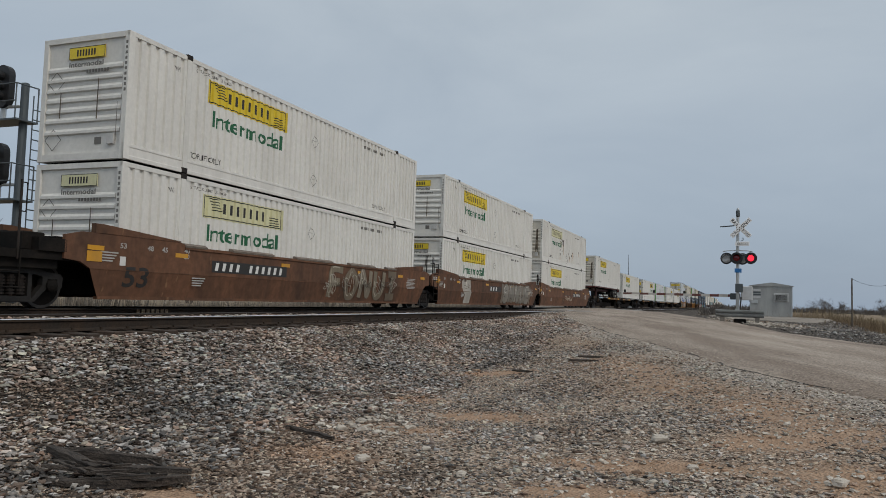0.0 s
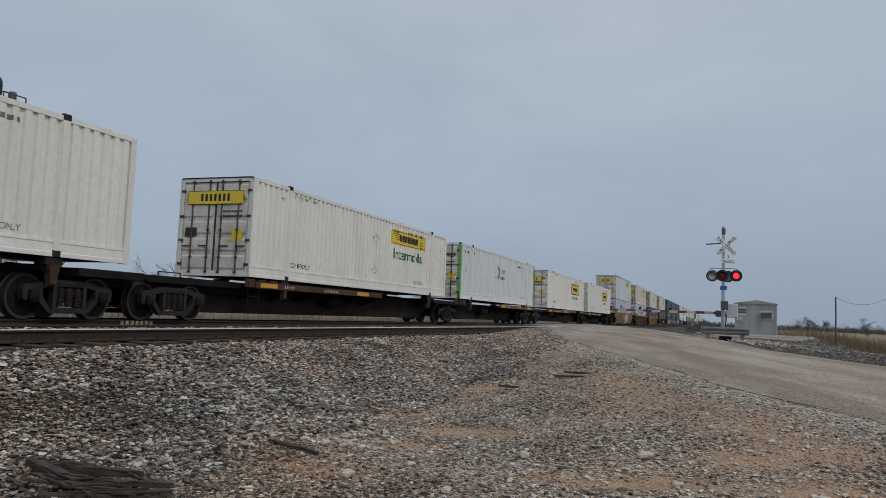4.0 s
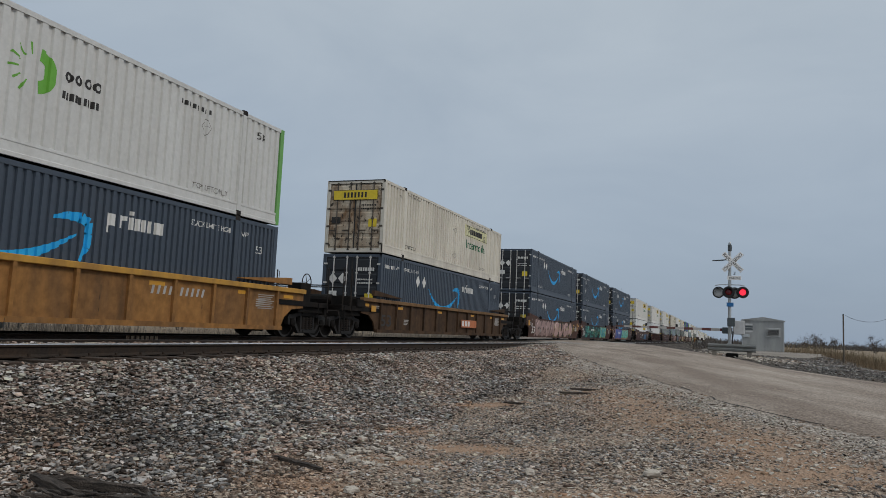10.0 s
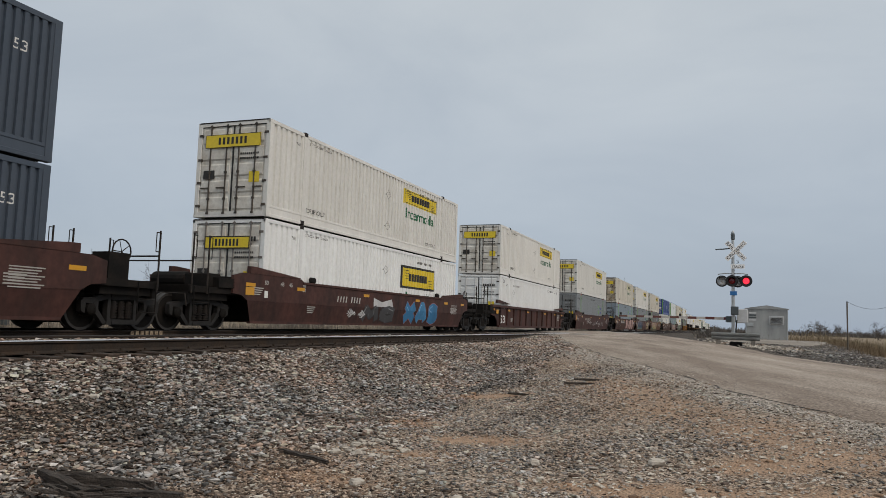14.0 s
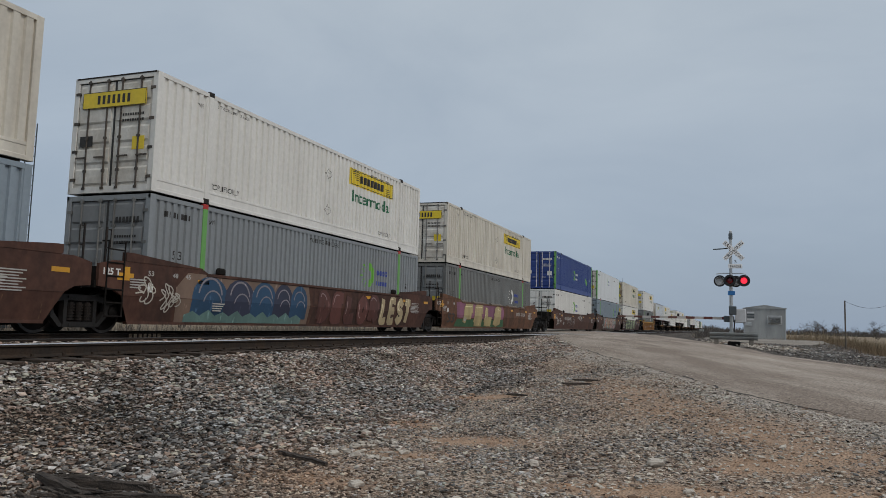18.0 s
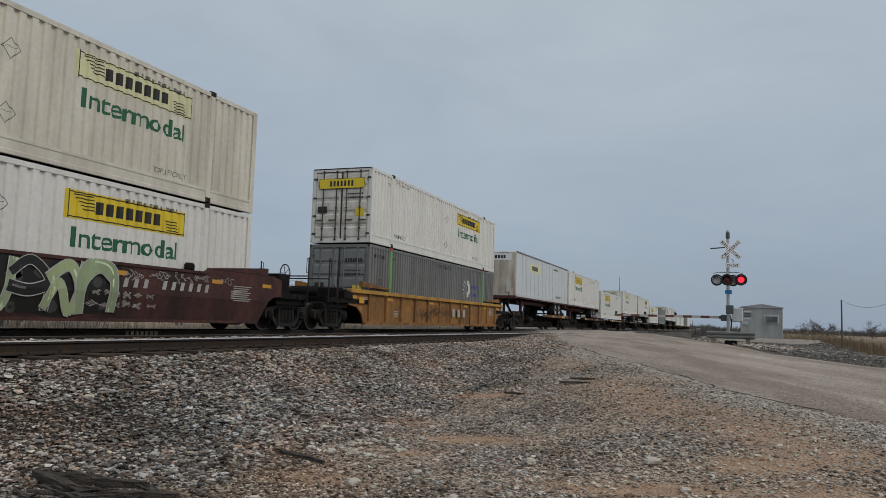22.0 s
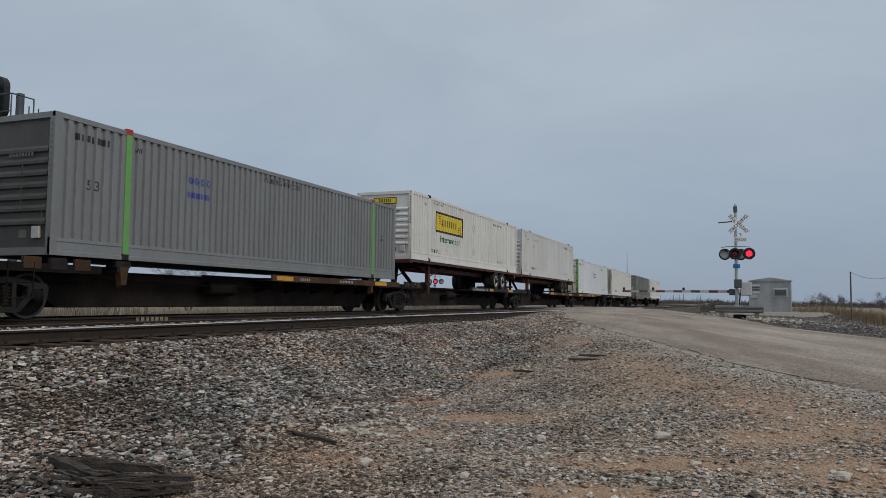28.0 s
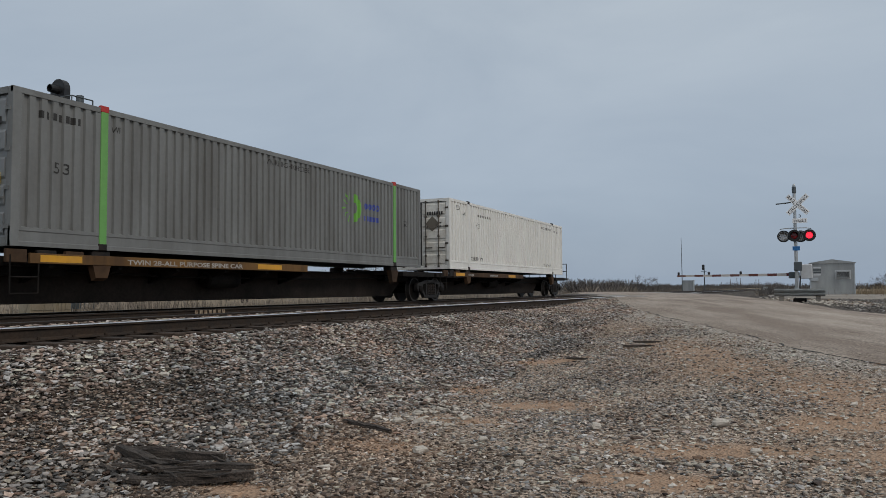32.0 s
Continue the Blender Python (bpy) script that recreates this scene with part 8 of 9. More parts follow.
def running_legs(t, beam_paint, z_top, rim_paint=None):
    """Main beams, landing legs, axles and wheels under a trailer; its space starts at the rail."""
    rim_paint = rim_paint or RIM_PAINT
    for x in (-0.5, 0.5):
        part("main_beam", shared("main_beam", lambda: prism(bmesh.new(), [(0.0, 2.02), (2.6, 1.98), (3.1, 1.80), (15.6, 1.80), (15.9, 1.95), (15.9, 2.17), (0.0, 2.17)], -0.055, 0.055)), beam_paint, t, at=(x, 0, 0))
        leg = part("landing_leg", shared("landing_leg", lambda: bevelled(boxes((-0.09, 0.09, 2.75, 2.95, 1.22, 2.0), (-0.14, 0.14, 2.68, 3.02, 1.14, 1.22)), 0.01)), beam_paint, t, at=(x * 1.7, 0, 0))
        part("leg_brace", shared("leg_brace", lambda: tubes(0.03, ((0, 2.85, 1.5), (0, 4.2, 1.85)))), beam_paint, leg)
    part("side_beam", shared("side_beam", lambda: boxes((1.16, 1.25, 0.1, 16.0, 2.08, 2.17), (-1.25, -1.16, 0.1, 16.0, 2.08, 2.17))), beam_paint, t)
    part("front_bolster", shared("front_bolster", lambda: bevelled(boxes((-1.26, 1.26, -0.04, 0.22, 2.02, 2.17)), 0.01)), beam_paint, t)
    part("rear_bolster", shared("rear_bolster", lambda: bevelled(boxes((-1.24, 1.24, 15.8, 16.05, 1.85, 2.17)), 0.01)), beam_paint, t)
    for y in np.arange(0.8, 15.8, 1.25):
        part("crossmember", shared("crossmember", lambda: boxes((-1.2, 1.2, 0, 0.08, 1.98, 2.1))), BLACK_STEEL, t, at=(0, float(y), 0))
    part("tandem_frame", shared("tandem_frame", lambda: boxes((-0.62, -0.48, 11.2, 14.6, 1.62, 1.82), (0.48, 0.62, 11.2, 14.6, 1.62, 1.82))), BLACK_STEEL, t)
    for y in (12.1, 13.38):
        part("axle", shared("trailer_axle", lambda: lathe(((-1.0, 0.07), (1.0, 0.07)), 8)), BLACK_STEEL, t, at=(0, y, 1.60))
        for x, flip in ((1.12, 0), (0.80, 0), (-1.12, 180), (-0.80, 180)):
            w = part("wheel", TYRE, RUBBER, t, at=pose(x, y, 1.585, 0, 0, flip))
            rim = part("rim", WHEEL_RIM, rim_paint, w)
            part("hub", shared("wheel_hub", lambda: lathe(((0.055, 0.185), (0.09, 0.18), (0.10, 0.10), (0.16, 0.085), (0.20, 0.06), (0.205, 0.02)), 14)), DARK_STEEL, rim)
    guard = part("rear_guard", shared("rear_guard", lambda: bevelled(boxes((-1.15, 1.15, 15.72, 15.82, 1.28, 1.38)), 0.01)), beam_paint, t)
    for x in (-0.55, 0.55):
        part("guard_post", shared("guard_post", lambda: prism(bmesh.new(), [(15.70, 1.30), (15.80, 1.30), (15.80, 1.86), (15.50, 1.86)], -0.05, 0.05)), beam_paint, guard, at=(x, 0, 0))
        part("guard_brace", shared("guard_brace", lambda: tubes(0.035, ((0, 15.7, 1.34), (0, 14.7, 1.82)))), beam_paint, guard, at=(x, 0, 0))
    part("mudflap", shared("mudflap", lambda: boxes((0.72, 1.25, 14.15, 14.17, 1.22, 1.85), (-1.25, -0.72, 14.15, 14.17, 1.22, 1.85))), RUBBER, t)
    part("tail_light", shared("tail_light", lambda: boxes((1.0, 1.15, 16.05, 16.08, 1.95, 2.05), (-1.15, -1.0, 16.05, 16.08, 1.95, 2.05))), RED_TAPE, t)


def chassis(s, beam_paint, label, rim_paint=None):
    t = thing("container_chassis", label, "trailer chassis", "road trailers on the train")
    running_legs(t, beam_paint, 2.17, rim_paint)
    MOVING.append((t, s, 0.0))
    return t


def van_trailer(s):
    t = thing("van_trailer", "smooth white box trailer with a pale name panel and stained front", "semi-trailer", "road trailers on the train")
    running_legs(t, CHASSIS_RED, 2.17, SILVER_PAINT)
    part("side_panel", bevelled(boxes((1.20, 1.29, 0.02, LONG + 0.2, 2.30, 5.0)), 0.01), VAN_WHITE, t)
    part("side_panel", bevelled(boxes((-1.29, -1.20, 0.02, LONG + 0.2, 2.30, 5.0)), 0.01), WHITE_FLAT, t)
    part("front_wall", bevelled(boxes((-1.20, 1.20, 0.0, 0.10, 2.2, 5.02)), 0.02), END_STAINED, t)
    part("rear_wall", boxes((-1.2, 1.2, LONG + 0.1, LONG + 0.2, 2.2, 5.02)), WHITE_FLAT, t)
    part("roof", boxes((-1.27, 1.27, 0.05, LONG + 0.15, 5.0, 5.05)), WHITE_FLAT, t)
    part("top_rail", boxes((1.285, 1.305, 0.0, LONG + 0.2, 4.97, 5.08), (-1.305, -1.285, 0.0, LONG + 0.2, 4.97, 5.08)), INK_FADED, t)
    part("bottom_rail", boxes((1.22, 1.305, 0.0, LONG + 0.2, 2.17, 2.33), (-1.305, -1.22, 0.0, LONG + 0.2, 2.17, 2.33)), SILVER_PAINT, t)
    for i in range(1, 14):
        part("panel_seam", shared("panel_seam", lambda: boxes((1.289, 1.292, -0.045, 0.045, 2.33, 4.97))), PALE_GREY, t, at=(0, i * LONG / 14 + 0.3, 0))
        part("rivet_row", shared("rivet_row", lambda: boxes(*((1.291, 1.297, d - 0.008, d + 0.008, z, z + 0.035) for d in (-0.03, 0.03) for z in np.arange(2.36, 4.95, 0.085)))), INK_FADED, t, at=(0, i * LONG / 14 + 0.3, 0))
    for y in (2.3, LONG - 1.9):
        part("lifting_post", shared("van_post", lambda: boxes((1.287, 1.302, -0.10, 0.10, 2.2, 5.0))), WHITE_OLD, t, at=(0, y, 0))
    part("code_lettering", plates(*bars(LONG - 5.2, LONG - 3.6, 4.62, 4.74, 9, 0.35), x=1.298), INK, t)
    w = fit_words(words("TOP LIFT ONLY", 0.22, 0.004), LONG - 4.2, LONG - 2.5, 2.5)
    for v in w.verts:
        v.co.x = 1.298
    part("lettering", w, INK, t)
    p = part("logo_panel", plates(rect(3.2, 6.6, 4.0, 4.55), x=1.2975), YELLOW_PALE, t, "pale name panel with plain dark bars")
    part("name_lettering", plates(*bars(4.0, 5.8, 4.12, 4.42, 6, 0.25), x=1.301), INK, p)
    p = part("logo_panel", end_plates([(-0.95, 4.5), (0.95, 4.5), (0.95, 4.92), (-0.95, 4.92)], x=-0.004), WHITE_FLAT, t, "white name panel with plain dark bars")
    part("name_lettering", end_plates(*bars(-0.55, 0.6, 4.6, 4.82, 6, 0.25), x=-0.008), INK, p)
    part("document_box", bevelled(boxes((0.62, 0.9, -0.05, 0.0, 2.45, 3.0)), 0.01), SILVER_PAINT, t)
    part("front_stain", end_plates([(0.75, 2.25), (1.12, 2.25), (1.10, 2.75), (0.95, 2.6), (0.85, 2.9)], x=-0.003), RUST_RUN, t, "rusty road grime")
    MOVING.append((t, s, 0.0))
    return t


# ---- make-up of the train, from the front back ----
AT = dict(A=12.70, B=32.14, C=51.09, T1=72.42, S1=90.87, S2=111.66, S3=130.00, S4=150.81, S5=169.40, M1=190.58, M2=213.91, P1=237.29, P2=260.70, Z1=284.41, Z2=303.79, Z3=323.29,
          J1=346.83, J2=370.46, J3=393.74, J4=417.34, J5=436.69, J6=456.32, BL=480.30, CW=499.80, J7=519.32, J8=543.02, T2=564.16, T3=581.2, U1=598.9, T5=616.45, T6=634.58,
          U2=652.97, G1=671.02, T7=688.78, T8=706.26, V1=724.41, V2=743.34, V3=764.1, V4=782.85)



def gone(t):
    """How far the train has come after t seconds; it gains a little speed."""
    return 23.358 * t + 0.00766 * t * t


def gap_after(a, b):
    return AT[b] - AT[a] - LONG


def trio(names, colours, labels, ribbed=False):
    cars = []
    for i, n in enumerate(names):
        own = (i == 0, i == len(names) - 1)
        car = well_car(AT[n], colours[i], own, labels[i], ribbed)
        if not own[0]:
            w = fit_words(words("125 T", 0.20, 0.006), -1.38, -0.90, 1.28)
            for v in w.verts:
                v.co.x = 1.4225
            part("lettering", w, LETTER_WHITE, car)
            part("end_marker", plates([(-0.98, 1.18), (-0.62, 1.18), (-0.62, 1.48), (-0.82, 1.48), (-0.82, 1.26), (-0.98, 1.26)], x=1.4222), STRIPE, car, "yellow end marker")
        bogie(car, -2.35 if own[0] else -gap_after(names[i - 1], n) / 2)
        if own[1]:
            bogie(car, LONG + 2.35)
        cars.append(car)
    return cars


def single(n, colour, label, ribbed=False, sill=None):
    car = well_car(AT[n], colour, (True, True), label, ribbed, sill=sill)
    bogie(car, -2.35), bogie(car, LONG + 2.35)
    return car


FAR_FRONT, FAR_BACK = ("S2", "S4", "V3"), ("S1", "S3", "S5", "V2")


def spines(names, decks, labels, hitches, paints):
    cars = []
    for i, n in enumerate(names):
        own = (i == 0, i == len(names) - 1)
        far = (n in FAR_FRONT, n in FAR_BACK)
        front = (-2.75 if far[0] else 0.5 if n == "V2" else 0.2) if own[0] else -gap_after(names[i - 1], n) / 2
        rear = (LONG - (1.35 if far[1] else 0.9)) if own[1] else LONG + gap_after(n, names[i + 1]) / 2
        car = spine_car(AT[n], own, labels[i], (front, rear), far, deck_span=decks[i], hitch=hitches[i], deck_paint=paints[i], brake=n == "V1", railing=n == "V4", pedestal=0.26 if n[0] == "V" else 0.13,
                        text_at={"T2": 11.96, "T7": 7.85}.get(n), text={"T2": "53", "S4": "ALL PURPOSE SPINE CAR", "S5": "ALL PURPOSE SPINE CAR", "T7": "ALL PURPOSE SPINE CAR", "V3": "TWIN 28-ALL PURPOSE SPINE CAR"}.get(n))
        bogie(car, front)
        if own[1]:
            bogie(car, rear)
        cars.append(car)
    return cars


a, b, c = trio("ABC", (BROWN, BROWN, BROWN), ("rust-brown well car with a big 53 and graffiti", "rust-brown well car with pale number bars and graffiti", "rust-brown well car with pale number bars and scribbles"))
car_marks(a, bars_at=(3.15, 6.35), bars_n=10, plate=INK, big_at=(0.10, 0.85, 0.50))
sprayed(a, 1, 8.9, 14.3, 0.30, 1.48, ((0.20, 0.165, 0.115), (0.17, 0.135, 0.095), (0.23, 0.195, 0.145)), (0.10, 0.065, 0.045), "FONUI", thick=0.11, rim=0.02)
scribble(a, 41, 8.6, 14.4, 0.35, 1.45, (0.44, 0.41, 0.34), 20, 1.452, 0.02)
scribble(a, 42, 9.2, 14.0, 0.4, 1.35, (0.05, 0.04, 0.03), 12, 1.46, 0.016)
car_marks(b, bars_at=(6.95, 8.85), bars_n=3, big="", plate=INK)
part("sprayed_field", fold(plates([(2.85, 0.27), (3.74, 0.27), (3.80, 0.62), (3.86, 0.80), (3.66, 0.98), (3.72, 1.12), (3.62, 1.48), (2.55, 1.50), (2.40, 1.32), (2.44, 1.05), (2.62, 0.86), (2.92, 0.70)], x=1.4255)), colour_paint((0.46, 0.43, 0.38)), b, "pale sprayed patch")
part("sprayed_bubbles", fold(plates([(3.34, 1.05), (3.44, 0.98), (3.46, 1.16), (3.40, 1.28)], [(2.70, 1.34), (3.02, 1.32), (3.04, 1.42), (2.74, 1.44)], [(2.72, 1.02), (3.20, 0.98), (3.20, 1.0), (2.72, 1.04)], [(2.72, 1.14), (3.20, 1.10), (3.20, 1.12), (2.72, 1.16)], x=1.4275)), colour_paint((0.10, 0.06, 0.045)), b, "dark strokes on the pale patch")
sprayed(b, 4, 9.35, 15.2, 0.28, 1.46, ((0.27, 0.25, 0.215), (0.24, 0.22, 0.19)), (0.035, 0.028, 0.022), "SMNUE", field=(0.20, 0.165, 0.125), thick=0.145, rim=0.022)
car_marks(c, bars_at=(10.2, 13.1), bars_n=11, big="", plate=colour_paint((0.016, 0.014, 0.013)))
scribble(c, 5, 7.5, 9.9, 0.55, 1.05, (0.52, 0.45, 0.36), 24, stroke=0.024)
arrow = [(6.55 + 0.1 * i, 0.62 + 0.30 * math.sin(i * 0.17)) for i in range(10)]
part("sprayed_scribble", plates(*[[(y, z), (v, w), (v, w + 0.024), (y, z + 0.024)] for (y, z), (v, w) in zip(arrow, arrow[1:])], [(7.45, 0.92), (7.2, 1.05), (7.2, 1.02), (7.42, 0.90)], [(7.45, 0.92), (7.42, 0.94), (7.2, 0.74), (7.23, 0.72)], *[rect(y, y + 0.22, z, z + 0.02) for y, z in ((8.45, 0.5), (8.5, 0.45), (9.3, 0.46), (9.35, 0.41))], x=1.43), colour_paint((0.52, 0.45, 0.36)), c, "sprayed arrow and dashes")
part("stencil_lettering", plates(*bars(6.95, 8.9, 1.0, 1.07, 17, 0.35), *bars(7.5, 8.7, 1.38, 1.43, 12, 0.35), x=1.4245), colour_paint((0.05, 0.03, 0.022)), c, "faded dark stencilled marks")
mark = fit_words(words("B", 0.3, 0.01), 9.62, 9.84, 0.92)
for v in mark.verts:
    v.co.x = 1.4255
part("lettering", mark, colour_paint((0.018, 0.014, 0.012)), c)
panel_box(AT["A"], UPPER_Z), panel_box(AT["A"], LOWER_Z, pale=True)
panel_box(AT["B"], UPPER_Z), panel_box(AT["B"], LOWER_Z)
rust_spots(panel_box(AT["C"], UPPER_Z, pale=True, stained=True), 61, 5.0, 15.3, 0.3, 1.9, 38), panel_box(AT["C"], LOWER_Z)

front_label = "black spine car with ochre side decks and trailer hitch"
HALF_FRONT, HALF_BACK = (0.4, 9.0), (7.7, 16.6)
spines(("T1", "S1"), (HALF_BACK, (0.4, 7.5)), (front_label, "black spine car carrying one container low"), (True, False), (DECK_OCHRE, BROWN_RIB))
chassis(AT["T1"], CHASSIS_RED, "red container chassis riding on the spine car")
panel_box(AT["T1"], TRAILER_Z, stained=True)
panel_box(AT["S1"], SPINE_Z)
spines(("S2", "S3"), (HALF_FRONT, HALF_BACK), ("black spine car carrying one container low",) * 2, (False, False), (BROWN_RIB, DECK_OCHRE))
panel_box(AT["S2"], SPINE_Z, "door", stained=True)
sun_box(AT["S3"], SPINE_Z, "door", WHITE_COOL, INK_FADED, INK_FADED, 6.9, "cool white container with green corner posts and grey emblem", corner=GREEN, pitch=0.285)
spines(("S4", "S5"), (HALF_FRONT, HALF_FRONT), ("black spine car with ochre deck edges",) * 2, (False, False), (DECK_OCHRE, DECK_OCHRE))
panel_box(AT["S4"], SPINE_Z, "door", framed=True, colour=WHITE)
panel_box(AT["S5"], SPINE_Z, "door", framed=True)

m1 = single("M1", YELLOW_CAR, "ochre yellow well car with black bubble graffiti")
car_marks(m1, bars_at=None, big="53", big_at=(15.0, 15.6, 0.62))
part("number_lettering", plates(*bars(7.1, 8.9, 0.62, 1.10, 3, 0.5, 0.12), x=1.427), LETTER_DULL, m1)
sprayed(m1, 6, -0.2, 2.8, 0.32, 1.42, ((0.012, 0.014, 0.015), (0.02, 0.03, 0.025), (0.06, 0.16, 0.03)), (0.36, 0.36, 0.34), 4, field=(0.012, 0.014, 0.014), thick=0.14)
sprayed(m1, 26, 3.4, 6.6, 0.27, 1.20, ((0.28, 0.135, 0.045),), (0.022, 0.016, 0.012), "TWT", straight=True, thick=0.085, rim=0.06)
sprayed(m1, 7, 8.95, 11.9, 0.29, 1.40, ((0.60, 0.50, 0.46), (0.58, 0.54, 0.51)), (0.15, 0.04, 0.03), "SENE", field=(0.48, 0.38, 0.33), thick=0.115, rim=0.028)
panel_box(AT["M1"], UPPER_Z, "door", colour=VAN_WHITE, label="smooth cool white container with a yellow name panel", pitch=1.22), ocean_box(AT["M1"], LOWER_Z)
m2 = single("M2", BROWN_RIB, "faded brown well car with upright side posts and scrawls", True, TAN_SILL)
car_marks(m2, bars_at=None, x=1.345)
scribble(m2, 8, 5.0, 14.0, 0.5, 1.15, (0.6, 0.58, 0.52), 20, 1.348)
rust_spots(panel_box(AT["M2"], UPPER_Z, "door", pale=True, colour=WHITE_OLD, stained=True), 62, 6.8, 8.4, 0.6, 2.3, 9), ocean_box(AT["M2"], LOWER_Z)
p1 = single("P1", YELLOW_CAR, "ochre yellow well car with upright side posts", True, YELLOW_SILL)
car_marks(p1, bars_at=(11.0, 13.0), big="", x=1.345)
sun_box(AT["P1"], UPPER_Z, "door", WHITE_DULL, LEAF_GREEN, INK, 7.5, "stained white container with green corner posts", corner=GREEN, pitch=0.285, logo_z=1.80)
slate_box(AT["P1"], LOWER_Z)
p2 = single("P2", BROWN_RIB, "faded brown well car with upright posts and orange panel", True, TAN_SILL)
car_marks(p2, bars_at=None, x=1.345)
part("number_panel", plates(rect(9.2, 11.6, 0.6, 0.98), x=1.447), colour_paint((0.5, 0.16, 0.06)), p2, "orange panel with pale bars")
part("number_lettering", plates(*bars(9.3, 10.6, 0.66, 0.92, 3, 0.3), x=1.451), LETTER_WHITE, p2)
panel_box(AT["P2"], UPPER_Z, "door", pale=True, colour=WHITE_OLD, stained=True), slate_box(AT["P2"], LOWER_Z)

z1, z2, z3 = trio(("Z1", "Z2", "Z3"), (BROWN_MID, BROWN_DARK, BROWN_DARK), ("brown well car covered in pale pink bubble graffiti", "dark brown well car with teal and green graffiti", "dark brown well car with blue and teal graffiti"))
for car in (z1, z2, z3):
    car_marks(car, big_ink=LETTER_WHITE, big_at=(0.1, 0.95, 0.5))
sprayed(z1, 9, 1.2, 7.1, 0.27, 1.50, ((0.40, 0.275, 0.255), (0.36, 0.24, 0.225)), (0.022, 0.012, 0.012), "COOA", field=(0.25, 0.165, 0.15), thick=0.19, rim=0.045)
sprayed(z1, 39, 7.05, 14.05, 0.27, 1.52, ((0.46, 0.30, 0.28), (0.44, 0.28, 0.26)), (0.014, 0.009, 0.009), "SUGA", field=(0.016, 0.010, 0.010), thick=0.18, rim=0.05, halo=(0.50, 0.42, 0.13))
for z in (0.90, 1.25):
    part("reflector", plates(rect(16.14, 16.44, z, z + 0.24), x=1.427), STRIPE, z1)
scribble(z1, 41, 14.2, 15.1, 0.62, 1.45, (0.48, 0.36, 0.06), 9, 1.43, 0.016)
scribble(z1, 31, 7.6, 13.8, 0.55, 1.45, (0.50, 0.42, 0.16), 8, 1.458, 0.022)
part("sprayed_field", fold(plates([(-0.35, 0.27), (9.5, 0.27), (9.4, 0.8), (9.55, 1.47), (0.9, 1.47), (0.3, 1.2), (-0.1, 0.8)], x=1.4245)), colour_paint((0.018, 0.016, 0.015)), z2, "black sprayed ground")
sprayed(z2, 10, 1.3, 9.5, 0.32, 1.42, ((0.02, 0.20, 0.19), (0.05, 0.30, 0.26), (0.02, 0.03, 0.03)), (0.015, 0.015, 0.02), 9, field=(0.016, 0.04, 0.04), thick=0.07)
scribble(z2, 32, 1.4, 9.4, 0.4, 1.4, (0.05, 0.32, 0.27), 22, 1.465)
scribble(z2, 33, 1.6, 9.0, 0.4, 1.35, (0.20, 0.34, 0.20), 14, 1.475)
sprayed(z2, 11, 9.5, 13.4, 0.30, 1.52, ((0.07, 0.38, 0.37), (0.09, 0.36, 0.40)), (0.012, 0.03, 0.03), "INCK", field=(0.34, 0.42, 0.16), thick=0.17, rim=0.03)
part("sprayed_field", fold(plates([(1.2, 0.55), (1.4, 0.34), (1.9, 0.27), (13.4, 0.27), (13.6, 0.7), (13.3, 1.1), (13.5, 1.48), (1.6, 1.50), (1.25, 1.30), (1.4, 1.05), (1.15, 0.85)], x=1.4252)), colour_paint((0.40, 0.23, 0.10)), z3, "orange sprayed ground")
sprayed(z3, 12, 1.8, 7.1, 0.27, 1.50, ((0.035, 0.12, 0.42), (0.15, 0.20, 0.50)), (0.26, 0.03, 0.05), "DAC", 1.4275, field=(0.13, 0.15, 0.44), thick=0.20)
sprayed(z3, 13, 7.05, 13.1, 0.27, 1.52, ((0.15, 0.52, 0.42), (0.19, 0.55, 0.45)), (0.008, 0.03, 0.03), "KARGA", 1.4285, thick=0.165)
part("number_lettering", plates(*bars(3.8, 5.7, 0.92, 1.10, 8, 0.3), x=1.462), LETTER_WHITE, z3)
part("number_lettering", plates(*bars(3.9, 5.7, 0.98, 1.16, 8, 0.3), x=1.48), LETTER_WHITE, z2)
for n in ("Z1", "Z2", "Z3"):
    slate_box(AT[n], UPPER_Z, stacked=1 if n == "Z2" else 0), slate_box(AT[n], LOWER_Z, stacked=2 if n == "Z2" else 0)

j1 = single("J1", BROWN_DARK, "dark maroon well car with grey and blue graffiti")
car_marks(j1, bars_at=(4.2, 6.0), bars_n=8, big="")
sprayed(j1, 14, 6.1, 9.0, 0.30, 0.98, ((0.065, 0.065, 0.068),), (0.03, 0.028, 0.028), "MC", straight=True, thick=0.20)
part("sprayed_field", fold(plates([(7.0, 0.92), (8.75, 0.92), (8.6, 1.24), (7.7, 1.10), (7.0, 1.24)], x=1.4265)), colour_paint((0.55, 0.55, 0.55)), j1, "white sprayed block")
sprayed(j1, 15, 9.8, 13.6, 0.28, 1.26, ((0.03, 0.17, 0.34), (0.04, 0.20, 0.38)), (0.42, 0.16, 0.16), "XAS", thick=0.20, rim=0.02)
scribble(j1, 16, 5.0, 6.5, 0.4, 0.9, (0.6, 0.6, 0.6), 8)
panel_box(AT["J1"], UPPER_Z, "door", stained=True), panel_box(AT["J1"], LOWER_Z, "door", framed=True, colour=WHITE_FLAT)
j2 = single("J2", BROWN_DARK, "dark brown well car with upright side posts", True)
car_marks(j2, x=1.345, big_ink=LETTER_WHITE)
panel_box(AT["J2"], UPPER_Z, "door", stained=True), plain_white(AT["J2"], LOWER_Z, "door", "plain smooth white container in the well", WHITE_FLAT)
